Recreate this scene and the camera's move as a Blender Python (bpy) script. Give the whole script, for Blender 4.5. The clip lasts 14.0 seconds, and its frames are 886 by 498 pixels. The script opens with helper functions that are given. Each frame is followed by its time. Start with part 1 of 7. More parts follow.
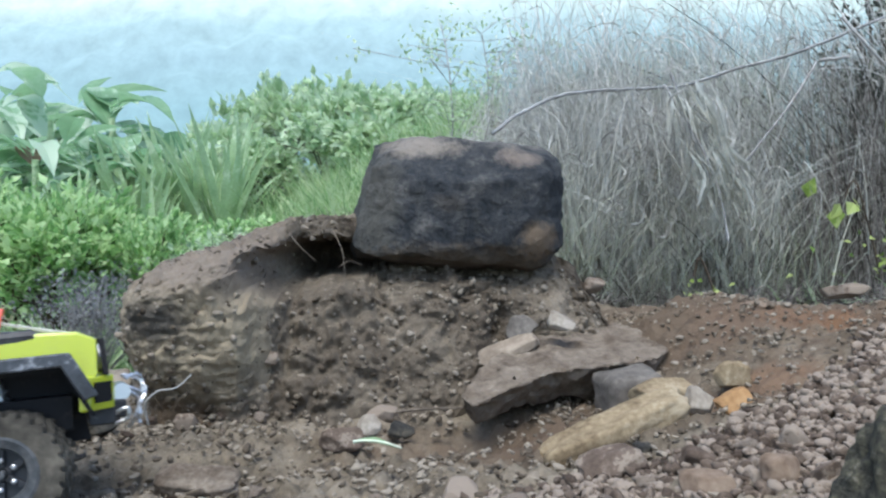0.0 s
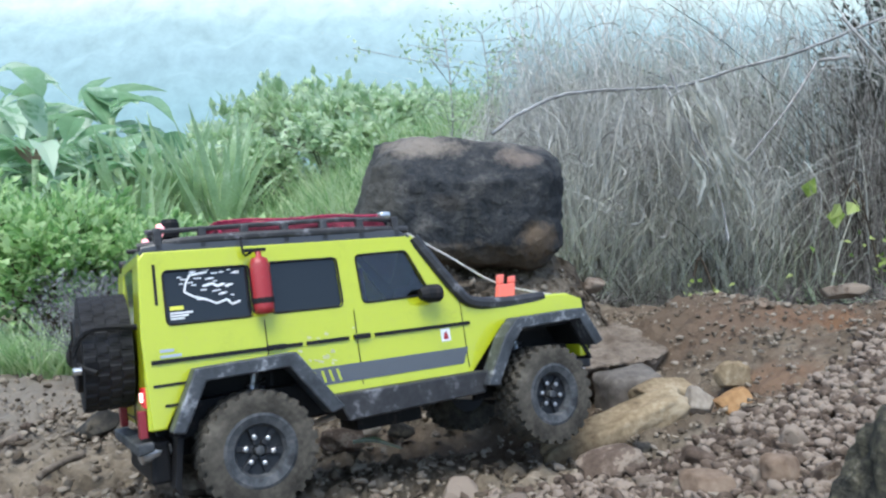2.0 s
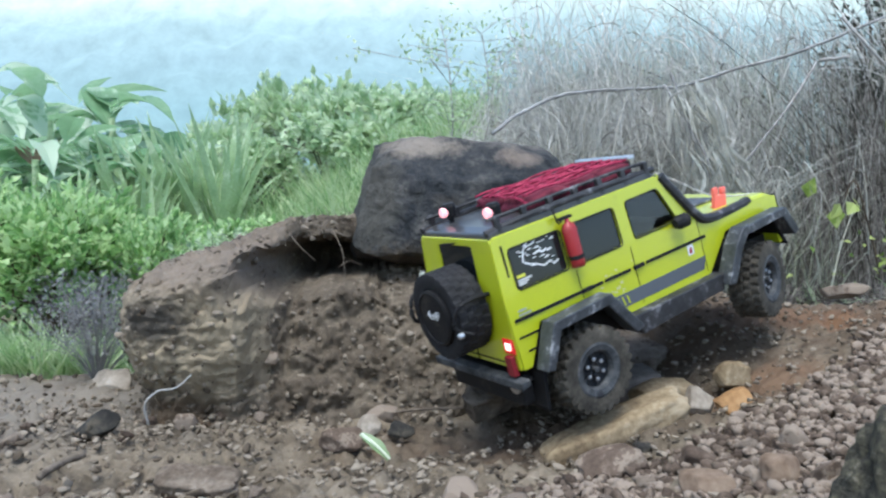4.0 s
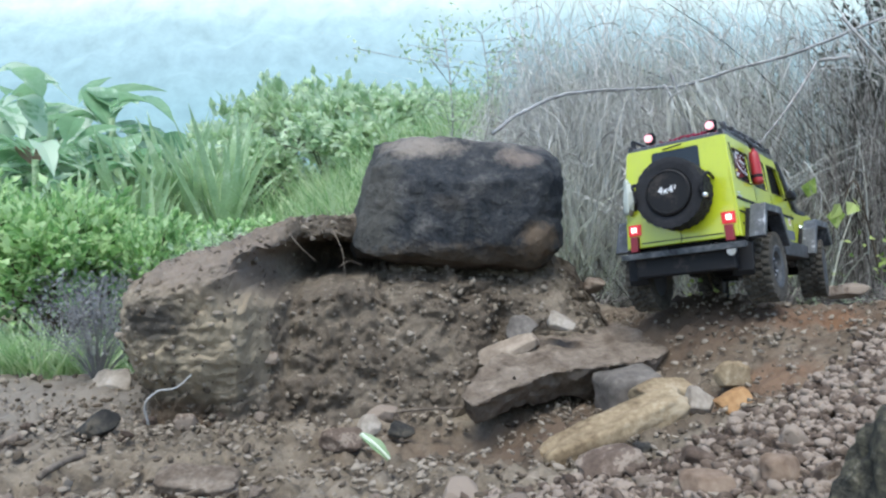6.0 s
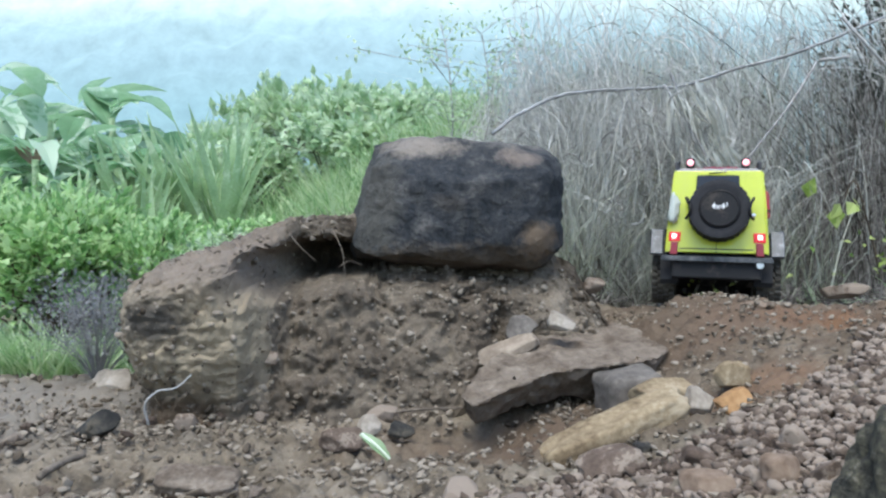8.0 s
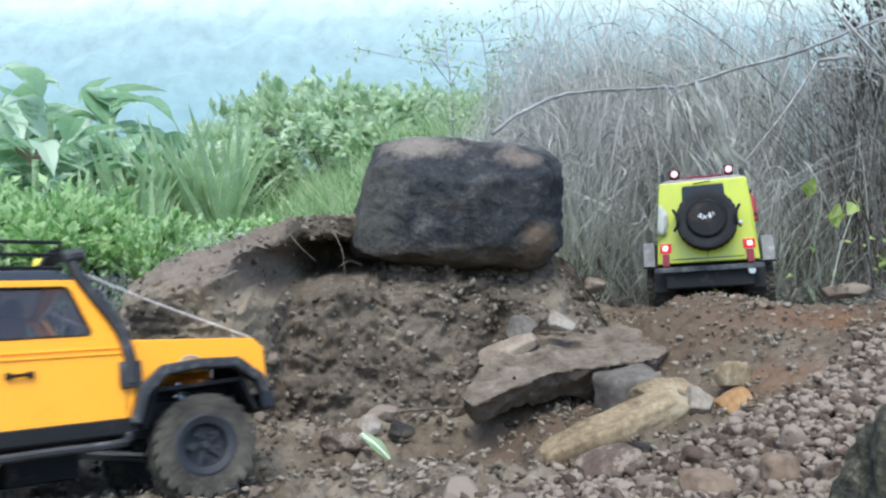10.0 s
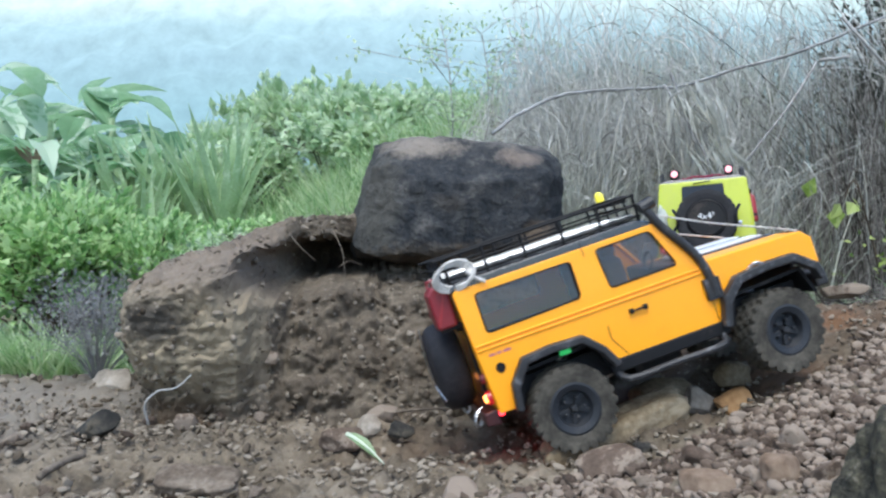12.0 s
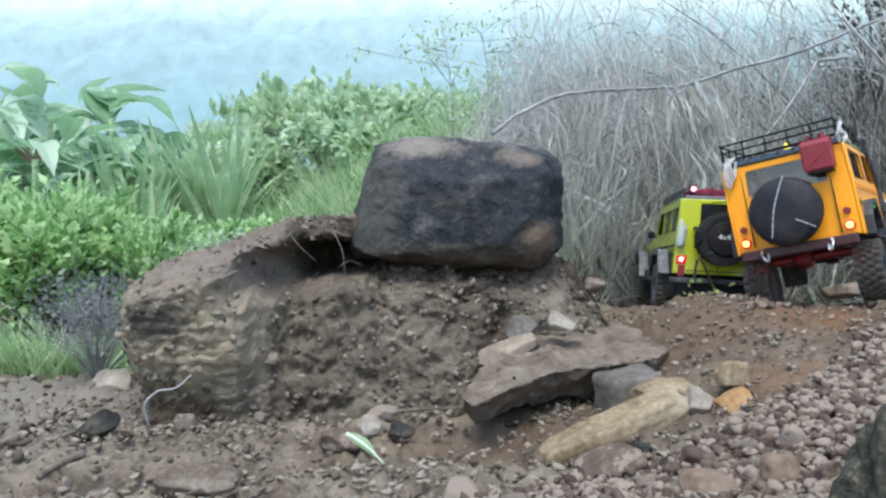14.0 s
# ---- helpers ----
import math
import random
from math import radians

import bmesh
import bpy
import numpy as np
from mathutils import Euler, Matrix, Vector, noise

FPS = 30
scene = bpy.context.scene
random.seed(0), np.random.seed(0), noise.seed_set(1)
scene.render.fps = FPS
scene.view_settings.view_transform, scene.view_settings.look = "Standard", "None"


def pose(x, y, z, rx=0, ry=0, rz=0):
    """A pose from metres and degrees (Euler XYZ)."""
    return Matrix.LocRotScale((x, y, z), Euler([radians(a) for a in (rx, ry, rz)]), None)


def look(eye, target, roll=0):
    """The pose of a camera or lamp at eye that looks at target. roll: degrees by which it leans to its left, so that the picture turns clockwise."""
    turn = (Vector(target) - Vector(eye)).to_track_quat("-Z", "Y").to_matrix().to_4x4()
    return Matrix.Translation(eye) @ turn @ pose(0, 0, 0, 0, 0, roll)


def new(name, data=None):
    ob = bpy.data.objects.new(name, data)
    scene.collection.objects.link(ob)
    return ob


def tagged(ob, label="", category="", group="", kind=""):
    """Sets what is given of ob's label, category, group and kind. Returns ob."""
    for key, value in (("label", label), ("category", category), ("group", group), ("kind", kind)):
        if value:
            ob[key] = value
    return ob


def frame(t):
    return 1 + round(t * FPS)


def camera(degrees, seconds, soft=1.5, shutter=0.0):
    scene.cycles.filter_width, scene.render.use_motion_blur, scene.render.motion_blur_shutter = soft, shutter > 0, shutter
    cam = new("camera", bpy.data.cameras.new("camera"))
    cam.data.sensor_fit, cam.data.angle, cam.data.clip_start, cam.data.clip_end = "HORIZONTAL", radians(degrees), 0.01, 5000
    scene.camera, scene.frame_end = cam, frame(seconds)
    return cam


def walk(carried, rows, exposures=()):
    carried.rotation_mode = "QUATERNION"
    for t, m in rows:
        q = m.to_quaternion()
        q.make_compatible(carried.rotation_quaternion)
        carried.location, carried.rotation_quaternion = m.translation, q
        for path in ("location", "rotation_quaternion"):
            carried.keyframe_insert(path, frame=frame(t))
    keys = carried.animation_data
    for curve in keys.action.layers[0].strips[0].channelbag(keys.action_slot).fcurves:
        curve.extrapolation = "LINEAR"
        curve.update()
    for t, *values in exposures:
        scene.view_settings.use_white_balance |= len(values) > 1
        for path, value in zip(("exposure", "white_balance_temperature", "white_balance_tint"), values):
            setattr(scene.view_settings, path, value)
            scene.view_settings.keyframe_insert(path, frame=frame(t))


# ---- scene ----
# ---------------------------------------------------------------- camera
cam = camera(60, 14.0, soft=2.4, shutter=0.25)
EYE = (0.0, 0.0, 0.34)
STAND = look(EYE, (0.0, 1.0, 0.34 - math.tan(radians(4.0))))
walk(cam, [(0.0, STAND), (14.0, STAND)], exposures=[(0.0, 1.09, 6050, 5), (1.2, 1.09, 6050, 5), (3.0, 1.13, 6050, 5), (8.2, 1.14, 6050, 5), (10.5, 1.15, 6050, 5), (11.0, 1.16, 6050, 5), (11.6, 1.06, 6050, 5), (13.0, 1.11, 6050, 5), (14.0, 1.16, 6050, 5)])

# ---------------------------------------------------------------- light
world = bpy.data.worlds.new("overcast_sky")
scene.world = world
world.use_nodes = True
wn, wl = world.node_tree.nodes, world.node_tree.links
sky = wn.new("ShaderNodeTexSky")
sky.sky_type = "NISHITA"
sky.sun_disc = False
sky.sun_elevation, sky.sun_rotation = radians(68), radians(195)
sky.dust_density, sky.air_density = 2.0, 1.0
wl.new(sky.outputs["Color"], wn["Background"].inputs["Color"])
wn["Background"].inputs["Strength"].default_value = 0.15
sun = new("sun", bpy.data.lights.new("sun", "SUN"))
sun.data.energy, sun.data.angle, sun.data.color = 1.5, radians(40), (1.0, 0.97, 0.92)
high, round_ = radians(68), radians(195)
sun.matrix_world = look((0, 0, 0), (-math.sin(round_) * math.cos(high), -math.cos(round_) * math.cos(high), -math.sin(high)))


# ---------------------------------------------------------------- materials
def surface(name, tones, scale=20.0, fine=180.0, rough=0.85, bump=0.3, depth=0.004, metal=0.0, vary="", coat=0.0, leaf=0.0, space="Object"):
    """A rough natural or worn surface: tones mixed at two scales, with relief. vary: 'object' or 'island' shifts the tone piece by piece."""
    m = bpy.data.materials.new(name)
    m.use_nodes = True
    n, l = m.node_tree.nodes, m.node_tree.links
    b = n["Principled BSDF"]
    co = n.new("ShaderNodeTexCoord")
    big, small = n.new("ShaderNodeTexNoise"), n.new("ShaderNodeTexNoise")
    for k, s in ((big, scale), (small, fine)):
        k.inputs["Scale"].default_value, k.inputs["Detail"].default_value, k.inputs["Roughness"].default_value = s, 6.0, 0.62
        l.new(co.outputs[space], k.inputs["Vector"])
    add = n.new("ShaderNodeMath")
    add.operation = "MULTIPLY_ADD"
    add.inputs[1].default_value = 0.45
    l.new(small.outputs["Fac"], add.inputs[0])
    l.new(big.outputs["Fac"], add.inputs[2])
    value = add.outputs[0]
    shift = 0.225
    if vary:
        info = n.new("ShaderNodeObjectInfo" if vary == "object" else "ShaderNodeNewGeometry")
        more = n.new("ShaderNodeMath")
        more.operation = "MULTIPLY_ADD"
        more.inputs[1].default_value = 0.5
        l.new(info.outputs["Random" if vary == "object" else "Random Per Island"], more.inputs[0])
        l.new(value, more.inputs[2])
        value = more.outputs[0]
        shift += 0.25
    ramp = n.new("ShaderNodeValToRGB")
    e = ramp.color_ramp.elements
    while len(e) < len(tones):
        e.new(0.5)
    wide = 0.22 if not vary else 0.32
    for i, tone in enumerate(tones):
        e[i].position = 0.5 + shift - wide + 2 * wide * i / max(1, len(tones) - 1)
        e[i].color = (*tone, 1)
    l.new(value, ramp.inputs["Fac"])
    l.new(ramp.outputs["Color"], b.inputs["Base Color"])
    b.inputs["Roughness"].default_value, b.inputs["Metallic"].default_value = rough, metal
    b.inputs["Specular IOR Level"].default_value = 0.5 if rough < 0.6 else 0.18
    b.inputs["Coat Weight"].default_value, b.inputs["Coat Roughness"].default_value = coat, 0.12
    if bump:
        k = n.new("ShaderNodeBump")
        k.inputs["Strength"].default_value, k.inputs["Distance"].default_value = bump, depth
        l.new(add.outputs[0], k.inputs["Height"])
        l.new(k.outputs["Normal"], b.inputs["Normal"])
    if leaf:
        t, mix = n.new("ShaderNodeBsdfTranslucent"), n.new("ShaderNodeMixShader")
        l.new(ramp.outputs["Color"], t.inputs["Color"])
        mix.inputs["Fac"].default_value = leaf
        l.new(b.outputs[0], mix.inputs[1])
        l.new(t.outputs[0], mix.inputs[2])
        l.new(mix.outputs[0], n["Material Output"].inputs["Surface"])
    return m


def plain(name, tone, rough=0.5, metal=0.0, glow=0.0, coat=0.0, dirt=0.12):
    """A made surface of one colour, with faint dust and scratches."""
    low = tuple(max(0.0, c * (1 - dirt)) for c in tone)
    dust = tuple(c * (1 - dirt) + dirt * d for c, d in zip(tone, (0.25, 0.2, 0.15)))
    m = surface(name, [low, tone, tone, dust], 25, 300, rough, 0.05, 0.0005, metal, coat=coat)
    if glow:
        b = m.node_tree.nodes["Principled BSDF"]
        b.inputs["Emission Color"].default_value, b.inputs["Emission Strength"].default_value = (*tone, 1), glow
    return m


SOIL = surface("brown_soil", [(0.066, 0.053, 0.038), (0.13, 0.106, 0.077), (0.19, 0.158, 0.117), (0.255, 0.214, 0.164)], 9, 130, 0.95, 1.0, 0.009)
CLAY = surface("bank_soil", [(0.058, 0.048, 0.036), (0.12, 0.098, 0.073), (0.18, 0.15, 0.112), (0.26, 0.222, 0.17)], 8, 100, 0.95, 1.0, 0.012)
SLOPE = surface("crumbled_bank_soil", [(0.045, 0.036, 0.026), (0.092, 0.074, 0.055), (0.140, 0.115, 0.086), (0.210, 0.176, 0.134)], 8, 100, 0.95, 1.0, 0.012)
PEBBLE = surface("pebbles", [(0.050, 0.036, 0.027), (0.098, 0.073, 0.055), (0.15, 0.115, 0.088), (0.235, 0.19, 0.15)], 40, 300, 0.92, 0.7, 0.002, vary="island")
CRUMB = surface("soil_crumbs", [(0.070, 0.055, 0.040), (0.115, 0.092, 0.067), (0.165, 0.135, 0.1), (0.25, 0.213, 0.165)], 40, 300, 0.95, 0.8, 0.002, vary="island")
RUBBLE = surface("bank_crumbs", [(0.050, 0.039, 0.028), (0.085, 0.067, 0.048), (0.130, 0.106, 0.077), (0.225, 0.193, 0.152)], 40, 300, 0.95, 0.9, 0.002, vary="island")
STONE = surface("grey_brown_stone", [(0.055, 0.039, 0.029), (0.096, 0.07, 0.053), (0.148, 0.113, 0.087), (0.22, 0.178, 0.14)], 30, 200, 0.92, 0.7, 0.003, vary="object")
MOSSROCK = surface("mossy_dark_rock", [(0.012, 0.012, 0.01), (0.035, 0.034, 0.028), (0.075, 0.07, 0.05), (0.2, 0.18, 0.14)], 45, 200, 0.95, 1.0, 0.006)
GREYSTONE = surface("dark_grey_stone", [(0.057, 0.050, 0.043), (0.100, 0.088, 0.076), (0.148, 0.130, 0.113), (0.210, 0.187, 0.163)], 18, 120, 0.9, 0.6, 0.004)
BASALT = surface("dark_stone", [(0.014, 0.014, 0.013), (0.03, 0.029, 0.027), (0.06, 0.055, 0.046), (0.13, 0.11, 0.08)], 14, 90, 0.9, 0.9, 0.006)
SLABSTONE = surface("weathered_slab_stone", [(0.060, 0.044, 0.032), (0.120, 0.094, 0.070), (0.175, 0.142, 0.110), (0.250, 0.211, 0.167)], 18, 140, 0.92, 1.0, 0.006)
YELLOWSTONE = surface("yellow_sandstone", [(0.11, 0.08, 0.048), (0.19, 0.142, 0.085), (0.265, 0.207, 0.13), (0.35, 0.29, 0.2)], 16, 130, 0.9, 0.6, 0.003)
ORANGESTONE = surface("orange_clay_stone", [(0.18, 0.1, 0.045), (0.3, 0.175, 0.08), (0.38, 0.24, 0.12)], 16, 130, 0.9, 0.6, 0.003)
PALESTONE = surface("pale_stone", [(0.17, 0.14, 0.11), (0.27, 0.235, 0.19), (0.38, 0.34, 0.29)], 25, 160, 0.9, 0.5, 0.003)
TANSTONE = surface("tan_stone", [(0.14, 0.108, 0.08), (0.23, 0.185, 0.14), (0.31, 0.26, 0.2)], 25, 160, 0.9, 0.5, 0.003)
PINKSTONE = surface("pinkish_stone", [(0.111, 0.075, 0.051), (0.187, 0.136, 0.098), (0.255, 0.198, 0.148)], 25, 160, 0.9, 0.5, 0.003)


def tint_patches(m, rows, scale=11.0):
    """Patches of another tone with a ragged outline: rows of middle, reach, tone, strength, in the object's space."""
    n, l = m.node_tree.nodes, m.node_tree.links
    b = n["Principled BSDF"]
    co, warp = n.new("ShaderNodeTexCoord"), n.new("ShaderNodeTexNoise")
    warp.inputs["Scale"].default_value, warp.inputs["Detail"].default_value, warp.inputs["Roughness"].default_value = scale, 9, 0.74
    l.new(co.outputs["Object"], warp.inputs["Vector"])
    last = b.inputs["Base Color"].links[0].from_socket
    for middle, reach, tone, most in rows:
        mp, ln, mr, mx = n.new("ShaderNodeMapping"), n.new("ShaderNodeVectorMath"), n.new("ShaderNodeMapRange"), n.new("ShaderNodeMix")
        mp.vector_type = "TEXTURE"
        mp.inputs["Location"].default_value, mp.inputs["Scale"].default_value = middle, reach
        l.new(co.outputs["Object"], mp.inputs["Vector"])
        ln.operation = "LENGTH"
        l.new(mp.outputs[0], ln.inputs[0])
        ad = n.new("ShaderNodeMath")
        ad.operation = "MULTIPLY_ADD"
        ad.inputs[1].default_value = 2.2
        l.new(warp.outputs["Fac"], ad.inputs[0])
        l.new(ln.outputs["Value"], ad.inputs[2])
        mr.inputs["From Min"].default_value, mr.inputs["From Max"].default_value, mr.inputs["To Min"].default_value, mr.inputs["To Max"].default_value = 1.65, 2.3, most, 0.0
        l.new(ad.outputs[0], mr.inputs["Value"])
        mx.data_type = "RGBA"
        l.new(mr.outputs[0], mx.inputs["Factor"])
        l.new(last, mx.inputs["A"])
        mx.inputs["B"].default_value = (*tone, 1)
        last = mx.outputs["Result"]
    l.new(last, b.inputs["Base Color"])
    return m


# near-black weathered stone, dusty and brown on its shoulder and foot, with an ochre scar
# the dark tones are lifted a little to put haze into them
BOULDER = surface("boulder_stone", [(0.016, 0.018, 0.021), (0.026, 0.029, 0.033), (0.042, 0.044, 0.047), (0.1, 0.096, 0.09)], 22, 120, 0.9, 1.0, 0.012)


def streaks(m, tone, most, scale):
    """Rain streaks that run down a stone."""
    n, l = m.node_tree.nodes, m.node_tree.links
    b = n["Principled BSDF"]
    co, mp, tx, mr, mx = n.new("ShaderNodeTexCoord"), n.new("ShaderNodeMapping"), n.new("ShaderNodeTexNoise"), n.new("ShaderNodeMapRange"), n.new("ShaderNodeMix")
    mp.inputs["Scale"].default_value = scale
    tx.inputs["Scale"].default_value, tx.inputs["Detail"].default_value, tx.inputs["Roughness"].default_value = 1.0, 7, 0.7
    l.new(co.outputs["Object"], mp.inputs["Vector"])
    l.new(mp.outputs[0], tx.inputs["Vector"])
    l.new(tx.outputs["Fac"], mr.inputs["Value"])
    mr.inputs["From Min"].default_value, mr.inputs["From Max"].default_value, mr.inputs["To Max"].default_value = 0.5, 0.72, most
    mx.data_type = "RGBA"
    l.new(mr.outputs[0], mx.inputs["Factor"])
    l.new(b.inputs["Base Color"].links[0].from_socket, mx.inputs["A"])
    mx.inputs["B"].default_value = (*tone, 1)
    l.new(mx.outputs["Result"], b.inputs["Base Color"])


streaks(BOULDER, (0.085, 0.083, 0.076), 0.6, (42, 42, 9))
# paler crown and left facet: dust, and light from above put into the colour
tint_patches(BOULDER, [
    ((-0.09, -0.1, 0.098), (0.085, 0.2, 0.022), (0.25, 0.215, 0.18), 0.85), ((-0.03, 0.0, 0.138), (0.16, 0.12, 0.03), (0.19, 0.178, 0.16), 0.8), ((0.06, -0.03, 0.132), (0.16, 0.12, 0.03), (0.17, 0.155, 0.138), 0.8),
    ((-0.165, -0.08, -0.01), (0.06, 0.3, 0.13), (0.095, 0.09, 0.075), 0.55), ((0.02, -0.1, -0.105), (0.19, 0.2, 0.036), (0.105, 0.08, 0.056), 0.8),
    ((0.13, -0.12, -0.055), (0.036, 0.2, 0.034), (0.19, 0.138, 0.092), 0.65), ((0.09, -0.12, 0.085), (0.035, 0.1, 0.018), (0.19, 0.155, 0.13), 0.8),
    ((-0.03, -0.14, 0.0), (0.03, 0.1, 0.015), (0.06, 0.055, 0.05), 0.7)], 34)
tint_patches(SOIL, [
    ((0.6, 1.35, 0.15), (0.5, 0.42, 0.3), (0.105, 0.074, 0.05), 0.85), ((0.12, 1.0, 0.03), (0.26, 0.12, 0.12), (0.1, 0.07, 0.047), 0.8),
    ((0.57, 1.17, 0.15), (0.07, 0.08, 0.1), (0.17, 0.085, 0.04), 0.7), ((0.5, 1.2, 0.15), (0.12, 0.08, 0.1), (0.13, 0.088, 0.06), 0.6), ((0.42, 0.98, 0.1), (0.09, 0.06, 0.1), (0.17, 0.105, 0.065), 0.7),
    ((-0.7, 1.15, 0.0), (0.34, 0.27, 0.2), (0.185, 0.165, 0.138), 0.8), ((0.12, 0.97, 0.03), (0.18, 0.06, 0.1), (0.1, 0.068, 0.045), 0.7)], 14)
# the first patch paints the fold beside the block lighter against its shading
tint_patches(CLAY, [
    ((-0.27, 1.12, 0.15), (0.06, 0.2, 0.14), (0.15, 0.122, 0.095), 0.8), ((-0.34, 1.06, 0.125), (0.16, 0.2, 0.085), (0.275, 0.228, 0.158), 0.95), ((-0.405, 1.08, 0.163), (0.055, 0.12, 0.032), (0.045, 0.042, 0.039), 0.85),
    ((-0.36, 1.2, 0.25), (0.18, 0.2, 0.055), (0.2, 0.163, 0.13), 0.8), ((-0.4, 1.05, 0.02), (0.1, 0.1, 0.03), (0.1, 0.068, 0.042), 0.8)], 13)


# ---------------------------------------------------------------- small tools
def part(name, bm, material, parent=None, label="", smooth=False, bevel=0.0):
    """Links a bmesh as one mesh object, under a thing or a part if given."""
    me = bpy.data.meshes.new(name)
    bmesh.ops.recalc_face_normals(bm, faces=bm.faces[:])
    bm.to_mesh(me)
    bm.free()
    if smooth:
        me.shade_smooth()
    me.materials.append(material)
    ob = new(name, me)
    if parent:
        ob.parent = parent
    if label:
        tagged(ob, label)
    if bevel:
        k = ob.modifiers.new("bevel", "BEVEL")
        k.width, k.segments, k.limit_method, k.angle_limit = bevel, 2, "ANGLE", radians(40)
    return ob


def empty(name, label, category, group="", m=None):
    ob = new(name)
    ob.empty_display_size = 0.05
    if m is not None:
        ob.matrix_basis = m
    return tagged(ob, label, category, group)


def box(bm, x0, x1, y0, y1, z0, z1, m=None):
    v = [bm.verts.new((x, y, z)) for x in (x0, x1) for y in (y0, y1) for z in (z0, z1)]
    if m is not None:
        for k in v:
            k.co = m @ k.co
    for q in ((0, 1, 3, 2), (4, 6, 7, 5), (0, 4, 5, 1), (2, 3, 7, 6), (0, 2, 6, 4), (1, 5, 7, 3)):
        bm.faces.new([v[i] for i in q])
    return bm


def prism(bm, outline, y0, y1):
    """A side outline of (x, z) pulled from y0 to y1."""
    a = [bm.verts.new((x, y0, z)) for x, z in outline]
    b = [bm.verts.new((x, y1, z)) for x, z in outline]
    bm.faces.new(a)
    bm.faces.new(b[::-1])
    for i in range(len(a)):
        j = (i + 1) % len(a)
        bm.faces.new((a[i], b[i], b[j], a[j]))
    return bm


def plate(bm, outer, holes, place, thick):
    """A sheet with openings: outlines in (u, v), put into space by place(u, v), with thickness."""
    edges = []
    for loop in [outer] + holes:
        v = [bm.verts.new(place(*q)) for q in loop]
        edges += [bm.edges.new((v[i], v[(i + 1) % len(v)])) for i in range(len(v))]
    got = bmesh.ops.triangle_fill(bm, use_beauty=True, use_dissolve=False, edges=edges)
    faces = [g for g in got["geom"] if isinstance(g, bmesh.types.BMFace)]
    more = bmesh.ops.extrude_face_region(bm, geom=faces, use_keep_orig=True)
    for g in more["geom"]:
        if isinstance(g, bmesh.types.BMVert):
            g.co += Vector(thick)
    return bm


def tube(bm, points, r, seg=6, ends=True, taper=None):
    """A round bar along points; r is one radius, or taper one for each point."""
    points = [Vector(p) for p in points]
    rings = []
    side = Vector((0.31, 0.17, 0.93))
    for i, p in enumerate(points):
        way = (points[min(i + 1, len(points) - 1)] - points[max(i - 1, 0)]).normalized()
        a = way.cross(side)
        if a.length < 0.1:
            a = way.cross(Vector((1, 0, 0)))
        a.normalize()
        b = way.cross(a)
        rr = taper[i] if taper else r
        rings.append([bm.verts.new(p + (a * math.cos(2 * math.pi * k / seg) + b * math.sin(2 * math.pi * k / seg)) * rr) for k in range(seg)])
    for p, q in zip(rings, rings[1:]):
        for k in range(seg):
            bm.faces.new((p[k], p[(k + 1) % seg], q[(k + 1) % seg], q[k]))
    if ends:
        bm.faces.new(rings[0][::-1])
        bm.faces.new(rings[-1])
    return bm


def lathe(bm, profile, seg=32, axis=1, at=(0, 0, 0), caps=True):
    """A profile of (radius, along) turned round an axis (0 x, 1 y, 2 z)."""
    rings = []
    for r, s in profile:
        ring = []
        for k in range(seg):
            c, d = r * math.cos(2 * math.pi * k / seg), r * math.sin(2 * math.pi * k / seg)
            p = {0: (s, c, d), 1: (c, s, d), 2: (c, d, s)}[axis]
            ring.append(bm.verts.new(Vector(p) + Vector(at)))
        rings.append(ring)
    for p, q in zip(rings, rings[1:]):
        for k in range(seg):
            bm.faces.new((p[k], p[(k + 1) % seg], q[(k + 1) % seg], q[k]))
    if caps:
        bm.faces.new(rings[0][::-1])
        bm.faces.new(rings[-1])
    return bm


def arc(points, n=24):
    """A smooth line through a few points."""
    p = np.array(points, float)
    t = np.linspace(0, len(p) - 1, n)
    out = []
    for s in t:
        i = min(int(s), len(p) - 2)
        f = s - i
        a, b, c, d = p[max(i - 1, 0)], p[i], p[i + 1], p[min(i + 2, len(p) - 1)]
        out.append(0.5 * (2 * b + (c - a) * f + (2 * a - 5 * b + 4 * c - d) * f * f + (3 * b - a - 3 * c + d) * f ** 3))
    return out


def step(a, b, v):
    t = np.clip((v - a) / (b - a), 0, 1)
    return t * t * (3 - 2 * t)


def softmax(a, b, k):
    h = np.clip(0.5 + 0.5 * (a - b) / k, 0, 1)
    return b + (a - b) * h + k * h * (1 - h)


def softmin(a, b, k):
    return -softmax(-a, -b, k)


def mesh_object(name, verts, faces, material, smooth=True):
    me = bpy.data.meshes.new(name)
    me.from_pydata([tuple(v) for v in verts], [], [tuple(f) for f in faces])
    if smooth:
        me.shade_smooth()
    me.materials.append(material)
    return new(name, me)


def grid_faces(nu, nv):
    i, j = np.meshgrid(np.arange(nu - 1), np.arange(nv - 1), indexing="ij")
    a = (i * nv + j).ravel()
    return np.stack([a, a + nv, a + nv + 1, a + 1], 1)


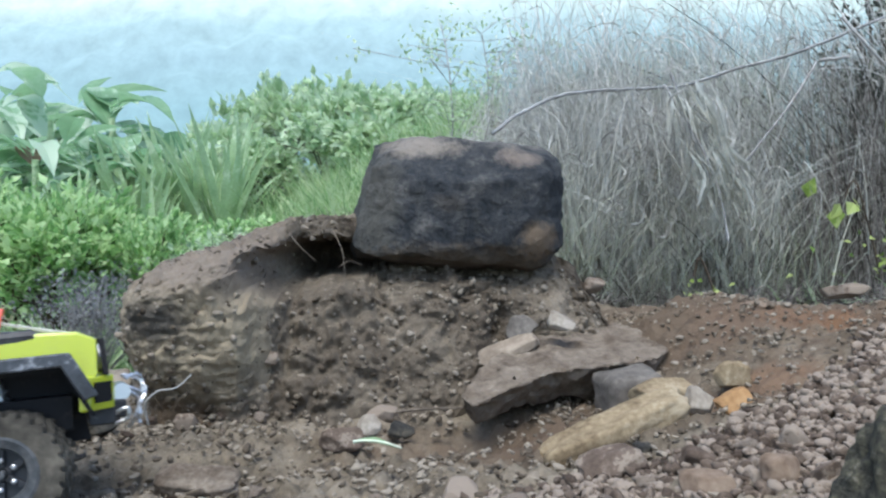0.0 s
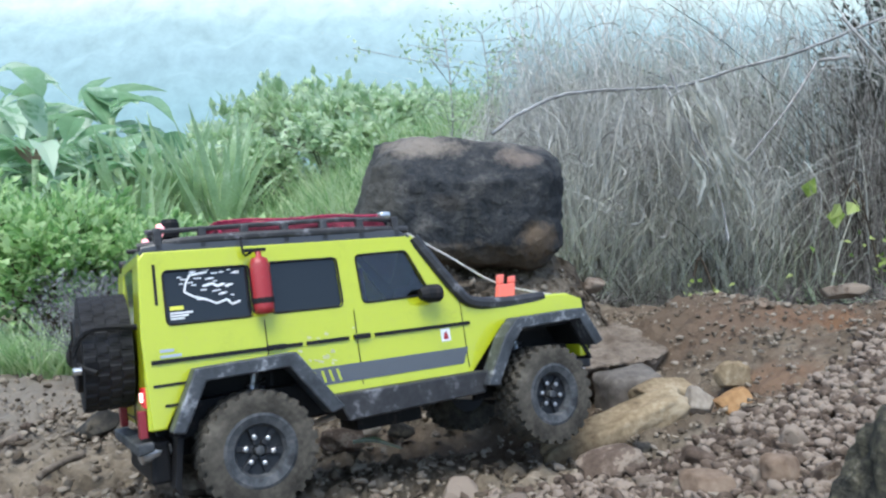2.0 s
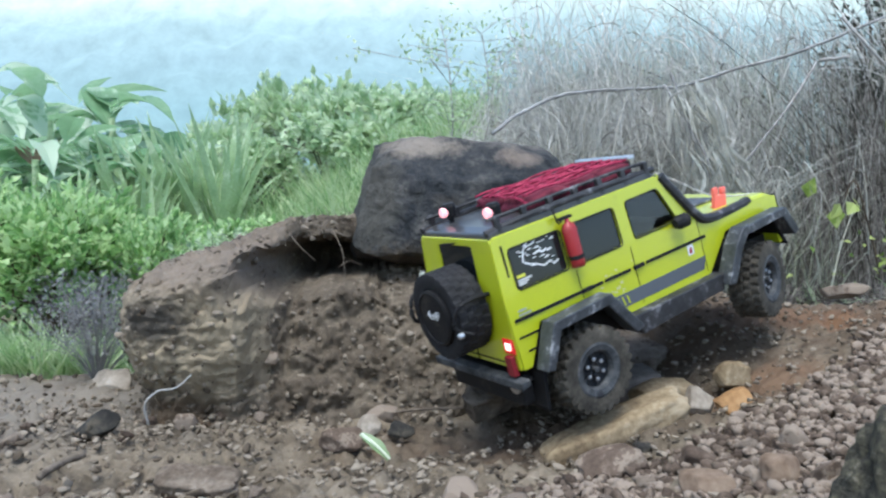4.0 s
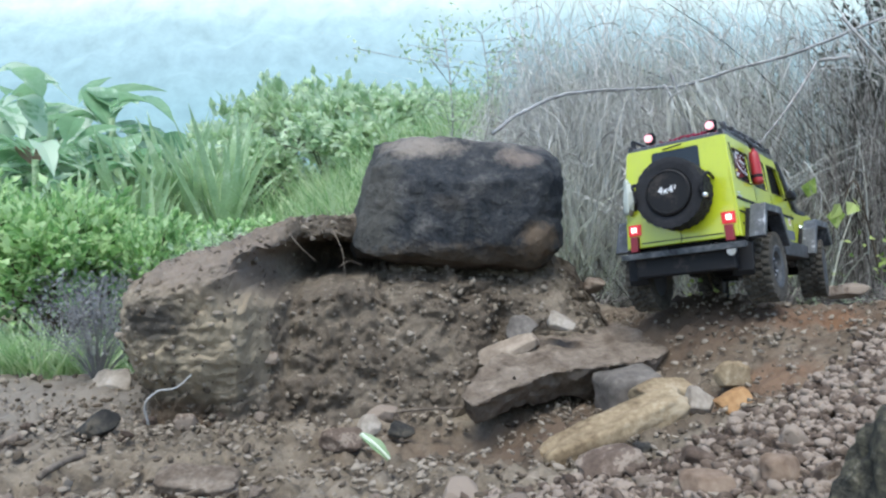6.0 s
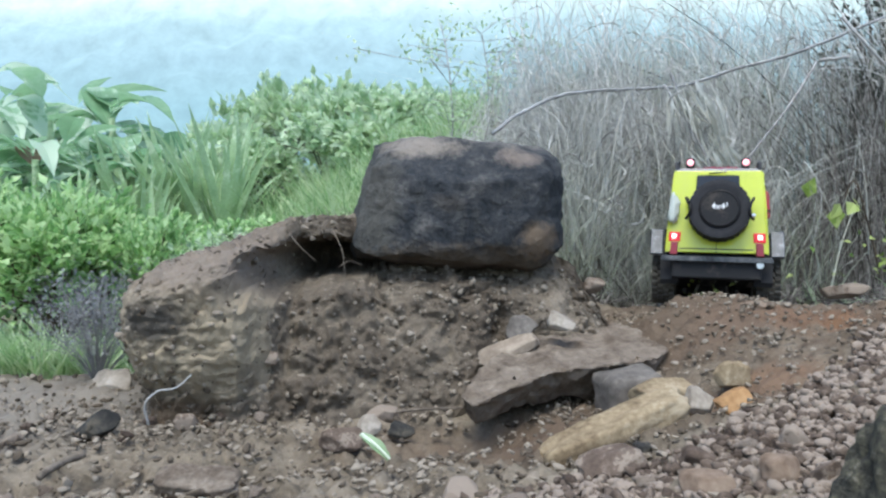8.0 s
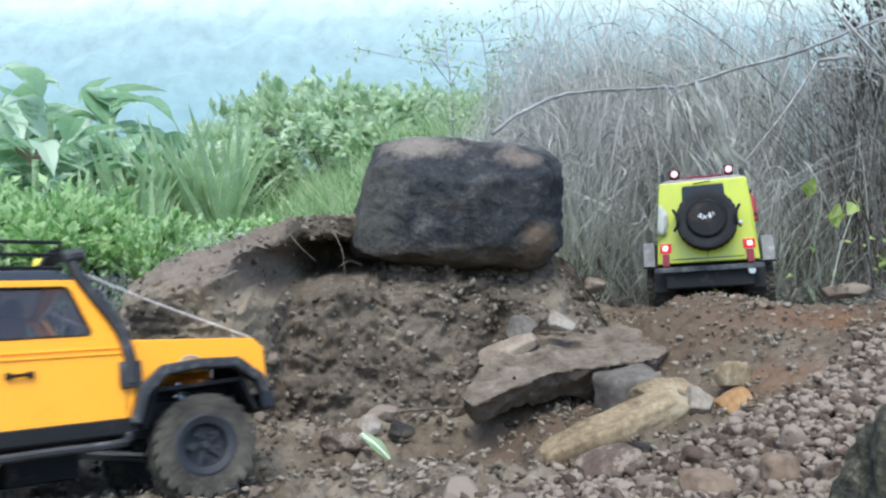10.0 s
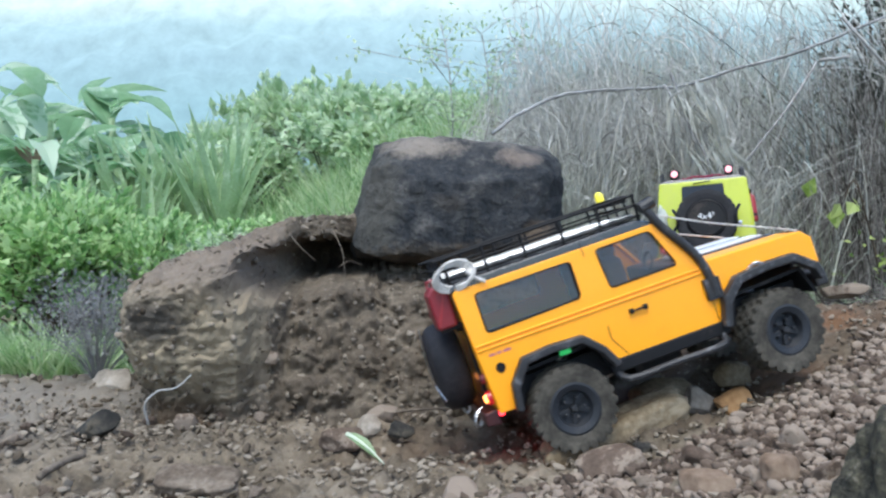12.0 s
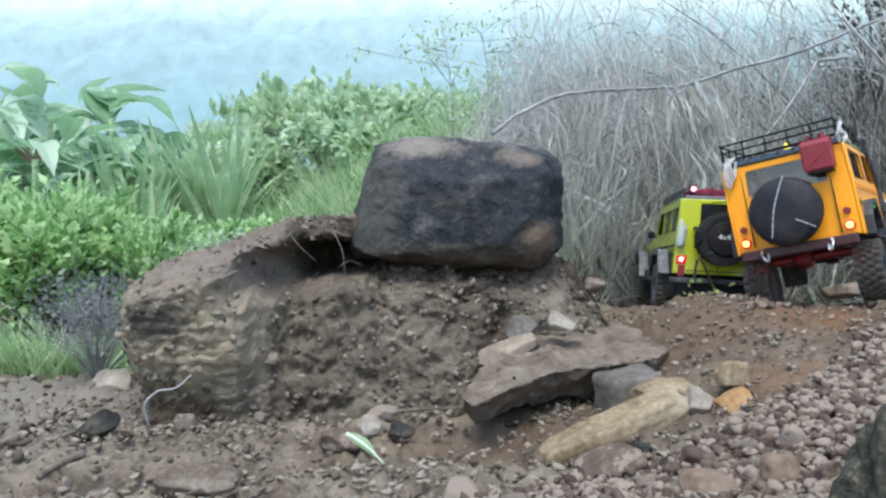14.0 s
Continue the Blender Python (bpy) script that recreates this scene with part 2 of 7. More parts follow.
# ---------------------------------------------------------------- ground
def level(x, y):
    """Height of the ground: a rutted flat, a ramp that climbs to a crest, the slope behind it and the overgrown bank."""
    flat = 0.052 - 0.085 * np.clip(y - 0.62, -0.3, 0.45)
    ramp = 0.018 + 0.27 * (x - 0.08)
    z = softmax(flat, softmin(ramp, 0.24 + 0.03 * np.clip(x, -1.2, 1.2), 0.05), 0.03)
    z = softmin(z, 0.195 - (0.19 + 0.075 * step(0.36, 0.5, x)) * (np.maximum(y, 0.4) - 1.22), 0.03)
    z = z + 0.045 * np.exp(-((x - 0.44) ** 2 + (y - 1.33) ** 2) / 0.016) - 0.028 * np.exp(-((x - 0.27) ** 2 + (y - 1.16) ** 2) / 0.014)
    z = z - 0.014 * np.exp(-((x - 0.2) ** 2 / 0.012 + (y - 0.86) ** 2 / 0.003))
    z = z - 0.022 * np.exp(-((x - 0.68) ** 2 / 0.022 + (y - 1.32) ** 2 / 0.02))
    # ruts pressed by the wheels: the outer one runs lower
    z = z - 0.032 * np.exp(-((y - 0.995 - 0.42 * x) / 0.065) ** 2) * step(-0.75, -0.5, x) * (1 - step(0.04, 0.16, x))
    z = z + 0.02 * np.exp(-((x - 0.46) ** 2 + (y - 1.2) ** 2) / 0.012)
    z = z - 0.033 * np.exp(-((x - 0.325) ** 2 / 0.009 + (y - 1.0) ** 2 / 0.007))
    z = np.maximum(z, -0.12)
    u = x / np.maximum(y, 0.5)
    bank = step(0.02, 0.16, u) * step(2.1, 3.1, y) * (0.34 + 0.34 * step(0.44, 0.56, u))
    hill = (0.1 + 2.6 * np.clip(u + 0.26, 0, 0.5) * (1 - 0.8 * step(0.06, 0.2, u))) * step(2.2, 5.2, y)
    valley = -0.18 * step(1.35, 1.8, y) * step(-0.1, -0.45, u) * (1 - step(3.0, 6, y))
    z = z + np.maximum(bank, hill) + valley
    far = step(14, 60, y)
    return z * (1 - far) - 25 * far


def clods(p, size):
    """0 in the cracks between clods to 1 on top of them."""
    d = noise.voronoi(p / size)[0]
    return min(1.0, (d[1] - d[0]) * 1.6)


def ground_sheet():
    xs = np.concatenate([-np.geomspace(600, 1.25, 46), np.arange(-1.2, 1.2, 0.007), np.geomspace(1.22, 600, 46)])
    ys = np.concatenate([-np.geomspace(40, 0.2, 14), np.arange(-0.1, 0.45, 0.05), np.arange(0.46, 1.3, 0.007), np.arange(1.306, 2.3, 0.0105), np.geomspace(2.32, 700, 60)])
    X, Y = np.meshgrid(xs, ys, indexing="ij")
    Z = level(X, Y)
    near = (np.abs(X) < 1.3) & (Y > 0.3) & (Y < 2.4)
    flatz = Z.ravel()
    px, py = X.ravel(), Y.ravel()
    for i in np.nonzero(near.ravel())[0]:
        p = Vector((px[i], py[i], 0))
        flatz[i] += 0.009 * noise.fractal(p * 9, 1.0, 2.0, 3) + 0.008 * noise.noise(p * 34) + 0.008 * abs(noise.noise(p * 60 + Vector((3, 1, 7)))) - 0.002
        lumpy = float((1 - step(1.05, 1.3, py[i])) * (1 - step(0.0, 0.25, px[i])) + 0.6 * step(0.0, 0.25, px[i]) * (1 - step(1.35, 1.6, py[i])))
        if lumpy > 0.02:
            flatz[i] += lumpy * (0.016 * clods(p, 0.034) + 0.009 * clods(p, 0.016) - 0.015)
    for i in np.nonzero(~near.ravel())[0]:
        p = Vector((px[i], py[i], 0))
        flatz[i] += 0.02 * noise.noise(p * 2) * min(1.0, abs(py[i]))
    ob = mesh_object("ground", np.stack([px, py, flatz], 1), grid_faces(len(xs), len(ys)), SOIL)
    return tagged(ob, "rutted brown earth ground with clods and loose grit", "ground", kind="structure")


ground_sheet()


# ---------------------------------------------------------------- stones
def lump(seed, size, detail=2, box_like=0.0, rough=0.18, cuts=0):
    """A stone as vertices and faces: a ball pulled towards a block, made uneven."""
    bm = bmesh.new()
    bmesh.ops.create_icosphere(bm, subdivisions=detail, radius=1.0)
    off = Vector((seed * 3.7, seed * 1.3, seed * 7.1))
    rng = random.Random(seed)
    flats = [(Vector((rng.gauss(0, 1), rng.gauss(0, 1), rng.gauss(0, 1))).normalized(), rng.uniform(0.55, 0.85)) for k in range(cuts)]
    for v in bm.verts:
        d = v.co.normalized()
        q = 2 + 6 * box_like
        r = (abs(d.x) ** q + abs(d.y) ** q + abs(d.z) ** q) ** (-1 / q)
        r *= 1 + rough * noise.noise(d * 1.3 + off) + 0.5 * rough * noise.noise(d * 3.1 + off)
        if detail > 3:
            r *= 1 + 0.2 * rough * noise.fractal(d * 7 + off, 1.0, 2.0, 3)
        c = d * r
        for a, reach in flats:
            c -= a * max(0.0, c.dot(a) - reach) * 0.9
        v.co = Vector((c.x * size[0], c.y * size[1], c.z * size[2]))
    return bm


def rock(name, label, x, y, z, size, material, turn=(0, 0, 0), seed=1, box_like=0.3, rough=0.18, detail=4, group="", category="rock", cuts=6):
    ob = part(name, lump(seed, size, detail, box_like, rough, cuts), material, smooth=True)
    ob.matrix_basis = pose(x, y, z, *turn)
    return tagged(ob, label, category, group)


def earth_bank():
    """The cut bank of clay and rubble on which the boulder lies: an undercut block of firm clay, and a slope of debris."""
    nu, nv = 400, 190
    v = np.linspace(0, 1, nv)
    verts = []
    for x in np.linspace(-0.515, 0.36, nu):
        top = float(np.interp(x, (-0.515, -0.505, -0.49, -0.45, -0.4, -0.3, -0.22, -0.17, -0.13, -0.1, 0.1, 0.16, 0.2, 0.25, 0.3, 0.36), (0.07, 0.165, 0.198, 0.222, 0.242, 0.277, 0.298, 0.296, 0.25, 0.212, 0.212, 0.235, 0.232, 0.19, 0.11, 0.0)))
        front = float(np.interp(x, (-0.515, -0.505, -0.49, -0.45, -0.42, -0.3, -0.25, 0.0, 0.1, 0.2, 0.36), (1.3, 1.19, 1.12, 1.07, 1.06, 1.07, 1.13, 1.15, 1.19, 1.22, 1.26)))
        firm = float(np.interp(x, (-0.505, -0.29, -0.245, 0.36), (1, 1, 0, 0)))
        crag_here = float(np.interp(x, (-0.3, -0.2, 0.05, 0.1), (0.4, 1.0, 1.0, 1.5)))
        block = np.array([0.035, 0.045, 0.012, 0.0, 0.004, 0.035, 0.2, 0.4, 0.6])
        slope = np.array([-0.05, 0.0, 0.05, 0.1, 0.15, 0.21, 0.25, 0.4, 0.6])
        ky = firm * block + (1 - firm) * slope + front
        kz = np.array([-0.05, 0.02, 0.35 * top, 0.62 * top, 0.8 * top, 0.9 * top, top, top * 0.98, -0.05])
        kt = (0, 0.1, 0.3, 0.45, 0.58, 0.68, 0.8, 0.9, 1)
        for yy, zz in zip(np.interp(v, kt, ky), np.interp(v, kt, kz)):
            p = Vector((x, yy, zz))
            big = noise.fractal(p * 6, 1.0, 2.0, 3)
            fine = noise.noise(p * 60) + 0.6 * noise.noise(p * 120)
            crag = abs(noise.noise(p * 13 + Vector((1, 8, 2)))) - 0.6 * abs(noise.noise(p * 33)) + 0.3
            lumps = (clods(p + Vector((0.01 * big, 0, 0.01 * crag)), 0.06) + 0.4 * clods(p, 0.024)) * max(0.0, min(1.0, 0.5 + 1.6 * noise.noise(p * 8 + Vector((7, 3, 1)))))
            layers = abs(noise.noise(Vector((x * 6, yy * 6, zz * 55)))) + 0.5 * abs(noise.noise(Vector((x * 14, yy * 9, zz * 120))))
            hollow = 0.28 * math.exp(-((x + 0.205) / 0.085) ** 4 - ((zz - 0.218) / 0.032) ** 4) + 0.06 * math.exp(-((x - 0.09) / 0.018) ** 2 - ((zz - 0.1) / 0.05) ** 2)
            spur = 0.04 * math.exp(-((x - 0.01) / 0.022) ** 2 - ((zz - 0.2) / 0.03) ** 2)
            out = 0.026 * big + 0.006 * fine + crag_here * (0.02 * crag + 0.02 * (1 - firm) * lumps) + 0.006 * layers * firm + spur
            verts.append((x + 0.04 * max(0.0, 1 - zz / max(top, 0.02)) * min(1.0, max(0.0, (-0.4 - x) / 0.08)) + 0.012 * noise.noise(p * 9 + Vector((5, 0, 0))), yy - out + hollow, zz + 0.01 * big + 0.004 * fine + 0.012 * crag + 0.006 * (1 - firm) * lumps))
    bank = empty("earth_bank", "eroded brown clay bank with rubble and roots under the boulder", "earth bank")
    verts, faces = np.array(verts), np.array(grid_faces(nu, nv))
    split = verts[faces].mean(1)[:, 0] < -0.262
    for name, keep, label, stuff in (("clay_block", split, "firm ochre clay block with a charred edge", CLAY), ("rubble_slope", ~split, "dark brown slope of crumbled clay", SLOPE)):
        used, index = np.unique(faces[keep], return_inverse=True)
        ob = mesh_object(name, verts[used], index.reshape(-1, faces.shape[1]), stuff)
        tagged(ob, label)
        ob.parent = bank
    return verts


def make_boulder():
    bm = lump(4, (0.205, 0.165, 0.145), 6, 0.26, 0.08)
    cuts = [((0.02, -1, 0.12), 0.132), ((-0.05, -0.66, 0.75), 0.118), ((0.03, 0.1, 1), 0.104), ((-0.95, -0.12, 0.26), 0.17), ((1, -0.15, 0.1), 0.183), ((0.75, -0.65, 0.1), 0.185),
            ((-0.6, -0.78, 0.15), 0.168), ((0.1, -0.75, -0.65), 0.158), ((-0.05, -0.15, -1), 0.116), ((-0.75, -0.2, -0.62), 0.21), ((0.75, -0.2, -0.62), 0.19), ((0.8, 0, 0.6), 0.182), ((-0.5, -0.3, 0.8), 0.15), ((0.35, -0.45, 0.8), 0.152)]
    cuts = [(Vector(a).normalized(), d) for a, d in cuts]
    for v in bm.verts:
        c = v.co.copy()
        for a, d in cuts:
            d = d + 0.007 * noise.noise(c * 9 + a * 5)
            over = c.dot(a) - d
            if over > 0:
                c -= a * over * 0.8
        crack = abs(noise.noise(Vector((c.x * 8, c.y * 8, c.z * 5 + 3))))
        chip = abs(noise.noise(c * 17 + Vector((4, 0, 1))))
        k = 1 - 0.02 * max(0.0, 1 - crack * 14) + 0.04 * noise.fractal(c * 18, 0.8, 2.1, 5) - 0.09 * max(0.0, 0.2 - chip)
        # a ledge runs across the face under the crown
        over = (c.z - 0.088 + 0.07 * c.x + 0.012 * noise.noise(c * 22)) / 0.006
        k += (0.03 / (1 + math.exp(-over)) if c.y < 0.02 else 0.0) - 0.035 * max(0.0, 0.16 - abs(noise.noise(c * 31 + Vector((2, 5, 0)))))
        v.co = c * k
    ob = part("boulder", bm, BOULDER, smooth=True)
    ob.matrix_basis = pose(0.03, 1.44, 0.325, 0, 3, 4)
    return tagged(ob, "large dark weathered boulder lying on the clay bank", "boulder")


def make_slab():
    top = [(0.021, 1.020, 0.067), (0.055, 1.110, 0.091), (0.158, 1.240, 0.112), (0.300, 1.340, 0.115), (0.347, 1.310, 0.103), (0.360, 1.200, 0.094), (0.324, 1.140, 0.096), (0.225, 1.090, 0.092), (0.159, 1.060, 0.095), (0.089, 1.025, 0.075), (0.038, 1.000, 0.059)]
    bm = bmesh.new()
    v = [bm.verts.new(q) for q in top]
    f = bm.faces.new(v)
    more = bmesh.ops.extrude_face_region(bm, geom=[f], use_keep_orig=True)
    for q in more["geom"]:
        if isinstance(q, bmesh.types.BMVert):
            q.co += Vector((0.008, 0.05, -0.032 - 0.14 * min(0.18, max(0.0, q.co.x - 0.02))))
    bmesh.ops.recalc_face_normals(bm, faces=bm.faces[:])
    bmesh.ops.triangulate(bm, faces=bm.faces[:])
    for k in range(6):
        long_ = [e for e in bm.edges if e.calc_length() > 0.0065]
        if not long_:
            break
        bmesh.ops.subdivide_edges(bm, edges=long_, cuts=1)
        bmesh.ops.triangulate(bm, faces=bm.faces[:])
    bmesh.ops.smooth_vert(bm, verts=bm.verts[:], factor=0.5, use_axis_x=True, use_axis_y=True, use_axis_z=True)
    bm.normal_update()
    for q in bm.verts:
        rim = max(0.0, 1 - abs(q.normal.z) * 1.15)
        d = 0.008 * noise.fractal(q.co * 22, 1.0, 2.0, 4) + 0.004 * noise.noise(q.co * 75) - 0.022 * rim * abs(noise.noise(q.co * 40)) - 0.006 * max(0.0, 0.2 - abs(noise.noise(q.co * 18))) * 5 * rim
        q.co += q.normal * d
    ob = part("stone_slab", bm, SLABSTONE, smooth=True)
    return tagged(ob, "tilted flat grey-brown stone slab with crumbled edge", "rock")


BANK = earth_bank()
boulder = make_boulder()
slab = make_slab()
rock("long_rock", "long pale yellow sandstone rock half buried in soil", 0.214, 0.930, 0.040, (0.103, 0.028, 0.030), YELLOWSTONE, (0, -17, 18), 12, 0.7, 0.16, 5, cuts=0)
rock("grey_block", "blocky dark grey stone wedged beside the slab", 0.263, 1.070, 0.062, (0.043, 0.032, 0.030), GREYSTONE, (0, -6, 14), 21, 1.1, 0.1, 4, cuts=0)
rock("sandstone", "pale yellow broken sandstone by the slab", 0.297, 1.030, 0.074, (0.040, 0.030, 0.025), YELLOWSTONE, (0, -8, 10), 22, 0.5, 0.22, 4)
rock("round_stone", "pale grey stone at the foot of the ramp", 0.335, 0.985, 0.068, (0.021, 0.016, 0.017), PALESTONE, (0, 25, 0), 23, 0.30, 0.18, 4)
rock("orange_stone", "orange-yellow clay stone on the ramp", 0.366, 0.950, 0.077, (0.026, 0.018, 0.014), ORANGESTONE, (0, -26, 10), 24, 0.8, 0.18, 4)
rock("ochre_stone", "ochre clay stone half sunk in the ramp", 0.392, 1.030, 0.094, (0.024, 0.018, 0.019), YELLOWSTONE, (0, 12, 0), 25, 0.60, 0.25, 4)
rock("white_stone", "pale angular stone lying behind the slab", 0.186, 1.190, 0.141, (0.021, 0.017, 0.016), PALESTONE, (0, 15, 0), 26, 0.40, 0.18, 4)
rock("wedge_stone", "long pale yellow stone leaning on the slab", 0.099, 1.170, 0.102, (0.046, 0.022, 0.014), TANSTONE, (0, -20, 0), 27, 0.50, 0.18, 4)
rock("rubble_stone", "brown-grey stone in the bank rubble", 0.126, 1.200, 0.132, (0.026, 0.022, 0.018), GREYSTONE, (0, 0, 0), 28, 0.40, 0.18, 4)
rock("round_stone", "smooth pale round stone on the soil", -0.103, 1.049, 0.019, (0.018, 0.014, 0.015), PALESTONE, (0, 0, 0), 29, 0.15, 0.18, 4)
rock("round_stone", "smooth pale brown stone on the soil", -0.089, 1.111, 0.020, (0.022, 0.017, 0.015), STONE, (0, 0, 0), 30, 0.20, 0.18, 4)
rock("flat_stone", "grey-brown flat stone on the rutted soil", -0.252, 0.770, 0.046, (0.041, 0.02, 0.0105), SLABSTONE, (14, 3, -4), 31, 0.5, 0.16, 4, cuts=0)
rock("pale_stone", "pale grey stone among the gravel", 0.016, 0.750, 0.042, (0.024, 0.019, 0.014), STONE, (0, 0, 0), 32, 0.25, 0.18, 4)
rock("pink_stone", "pinkish brown stone among the gravel", 0.245, 0.694, 0.068, (0.023, 0.019, 0.015), PINKSTONE, (0, 0, 0), 33, 0.35, 0.18, 4)
rock("flat_stone", "pale brown flat stone in the gravel", 0.177, 0.793, 0.055, (0.034, 0.026, 0.015), STONE, (0, -12, 10), 34, 0.50, 0.18, 4)
rock("dark_chip", "dark angular stone chip in the gravel", 0.224, 0.850, 0.049, (0.011, 0.009, 0.011), BASALT, (0, 0, 0), 35, 0.50, 0.18, 4)
rock("corner_rock", "dark mossy rock at the edge of the gravel", 0.352, 0.575, 0.118, (0.034, 0.03, 0.06), MOSSROCK, (0, 14, 20), 36, 0.45, 0.4, 5, cuts=0)
rock("clod", "dark brown soil clod", -0.472, 1.018, 0.026, (0.034, 0.02, 0.016), BASALT, (0, -32, 0), 37, 0.30, 0.18, 4)
rock("flat_stone", "pale flat stone lying by the clay bank", -0.569, 1.300, 0.021, (0.036, 0.028, 0.019), PALESTONE, (0, 0, 0), 38, 0.45, 0.18, 4)
rock("black_chip", "small black angular stone", -0.056, 1.046, 0.012, (0.018, 0.013, 0.011), BASALT, (0, 20, 0), 39, 0.60, 0.18, 4)
rock("round_stone", "pale round stone at the foot of the brush", 0.288, 1.460, 0.169, (0.021, 0.017, 0.018), STONE, (0, 0, 0), 40, 0.20, 0.18, 4)
rock("flat_stone", "flat brown stone at the crest of the ramp", 0.936, 1.780, 0.116, (0.051, 0.040, 0.020), STONE, (0, 0, 0), 41, 0.40, 0.18, 4)
rock("flat_stone", "flat reddish stone set in the crest", 0.51, 1.262, 0.158, (0.028, 0.022, 0.009), PINKSTONE, (0, 0, 0), 42, 0.40, 0.18, 4)
rock("clod", "large brown clod at the foot of the bank", -0.358, 1.058, 0.020, (0.016, 0.013, 0.014), STONE, (0, 0, 0), 43, 0.30, 0.18, 4)
rock("bank_stone", "brown stone sticking out of the bank", -0.262, 1.150, 0.095, (0.014, 0.012, 0.011), STONE, (0, 0, 0), 44, 0.35, 0.18, 4)
rock("bank_stone", "grey stone lying at the bank foot", -0.135, 1.007, 0.015, (0.027, 0.021, 0.016), STONE, (0, 0, 0), 45, 0.35, 0.18, 4)
rock("gravel_stone", "large grey gravel stone", 0.350, 0.746, 0.096, (0.015, 0.012, 0.017), STONE, (0, 0, 0), 46, 0.30, 0.18, 4)
rock("gravel_stone", "large brown gravel stone", 0.310, 0.684, 0.087, (0.019, 0.015, 0.017), PINKSTONE, (0, 0, 0), 47, 0.30, 0.18, 4)
rock("gravel_stone", "large pale gravel stone", 0.341, 0.658, 0.095, (0.016, 0.013, 0.018), STONE, (0, 0, 0), 48, 0.30, 0.18, 4)
rock("gravel_stone", "large grey-brown gravel stone", 0.261, 0.765, 0.071, (0.018, 0.014, 0.014), STONE, (0, 0, 0), 49, 0.30, 0.18, 4)


# ---------------------------------------------------------------- the trucks
LIME = plain("lime_paint", (0.44, 0.495, 0.012), 0.35, coat=0.9, dirt=0.1)
ORANGE = plain("orange_paint", (1.0, 0.385, 0.001), 0.42, coat=0.22, dirt=0.05)
BLACKPLASTIC = surface("scuffed_black_plastic", [(0.012, 0.012, 0.014), (0.018, 0.018, 0.02), (0.03, 0.03, 0.032), (0.16, 0.16, 0.17)], 45, 220, 0.55, 0.15, 0.0008)
GREYTRIM = surface("scuffed_grey_trim", [(0.018, 0.02, 0.024), (0.032, 0.036, 0.041), (0.055, 0.06, 0.068), (0.3, 0.31, 0.33)], 45, 240, 0.45, 0.2, 0.0008)
MATTBLACK = plain("matt_black", (0.012, 0.012, 0.013), 0.6)
ROOFGREY = plain("dusty_dark_roof", (0.045, 0.047, 0.05), 0.3, coat=0.3)
SILVER = plain("worn_silver", (0.6, 0.61, 0.62), 0.3, 0.9)
PLATE = plain("pale_aluminium", (0.82, 0.83, 0.84), 0.35, 0.4)
WORNSLAT = surface("worn_slat_metal", [(0.03, 0.031, 0.033), (0.12, 0.122, 0.125), (0.3, 0.305, 0.31), (0.5, 0.505, 0.51)], 45, 220, 0.4, 0.1, 0.0005, metal=0.5)
STEEL = plain("dull_steel", (0.5, 0.51, 0.53), 0.35, 0.85)
RUBBER = surface("dusty_rubber", [(0.025, 0.023, 0.02), (0.055, 0.05, 0.041), (0.09, 0.081, 0.066), (0.14, 0.125, 0.1)], 30, 200, 0.95, 0.5, 0.0015)
BLACKRUBBER = surface("black_rubber", [(0.012, 0.012, 0.013), (0.02, 0.02, 0.022), (0.03, 0.03, 0.033)], 40, 200, 0.7, 0.3, 0.001)
RIMBLACK = plain("black_rim", (0.012, 0.014, 0.018), 0.55, 0.0)
BEADGREY = surface("muddy_grey_ring", [(0.03, 0.032, 0.035), (0.07, 0.075, 0.08), (0.14, 0.14, 0.14)], 60, 220, 0.65, 0.3, 0.0008, metal=0.3)
REDPAINT = plain("red_enamel", (0.3, 0.018, 0.022), 0.4, dirt=0.2)
REDPLASTIC = plain("orange_red_plastic", (0.85, 0.17, 0.12), 0.4)
DARKRED = plain("dark_red_plastic", (0.2, 0.012, 0.02), 0.4)
WHITE = plain("white_paint", (0.75, 0.76, 0.76), 0.5)
ROPE = surface("pale_rope", [(0.3, 0.28, 0.25), (0.5, 0.48, 0.45), (0.62, 0.6, 0.57)], 120, 500, 0.9, 0.3, 0.0005)
STRIPE = plain("grey_decal", (0.085, 0.095, 0.11), 0.5)
DECALYELLOW = plain("yellow_decal", (0.7, 0.7, 0.08), 0.5)
TAILRED = plain("red_lens", (0.42, 0.012, 0.014), 0.2, glow=0.3)
TAILHOT = plain("lit_lamp_core", (1.0, 0.46, 0.42), 0.2, glow=1.7)
TAILAMBER = plain("lit_amber_lamp", (1.0, 0.3, 0.06), 0.2, glow=3.5)
BEACON = plain("lit_pink_beacon", (1.0, 0.4, 0.43), 0.2, glow=0.55)
HEADLAMP = plain("lit_headlamp", (0.85, 0.95, 0.9), 0.15, glow=1.5)
AMBER = plain("amber_beacon", (0.75, 0.62, 0.05), 0.25, glow=0.3)
UNDERRED = plain("red_rock_light", (1.0, 0.02, 0.03), 0.3, glow=6.0)
GREENLED = plain("green_rock_light", (0.03, 0.4, 0.08), 0.3, glow=0.08)
# red light under the truck is put into the axles' colour
AXLEREDGLOW = plain("red_axle_paint", (0.12, 0.012, 0.014), 0.45)
NET = surface("red_cargo_net", [(0.13, 0.012, 0.03), (0.3, 0.03, 0.07), (0.42, 0.07, 0.11)], 60, 300, 0.8, 0.3, 0.001)
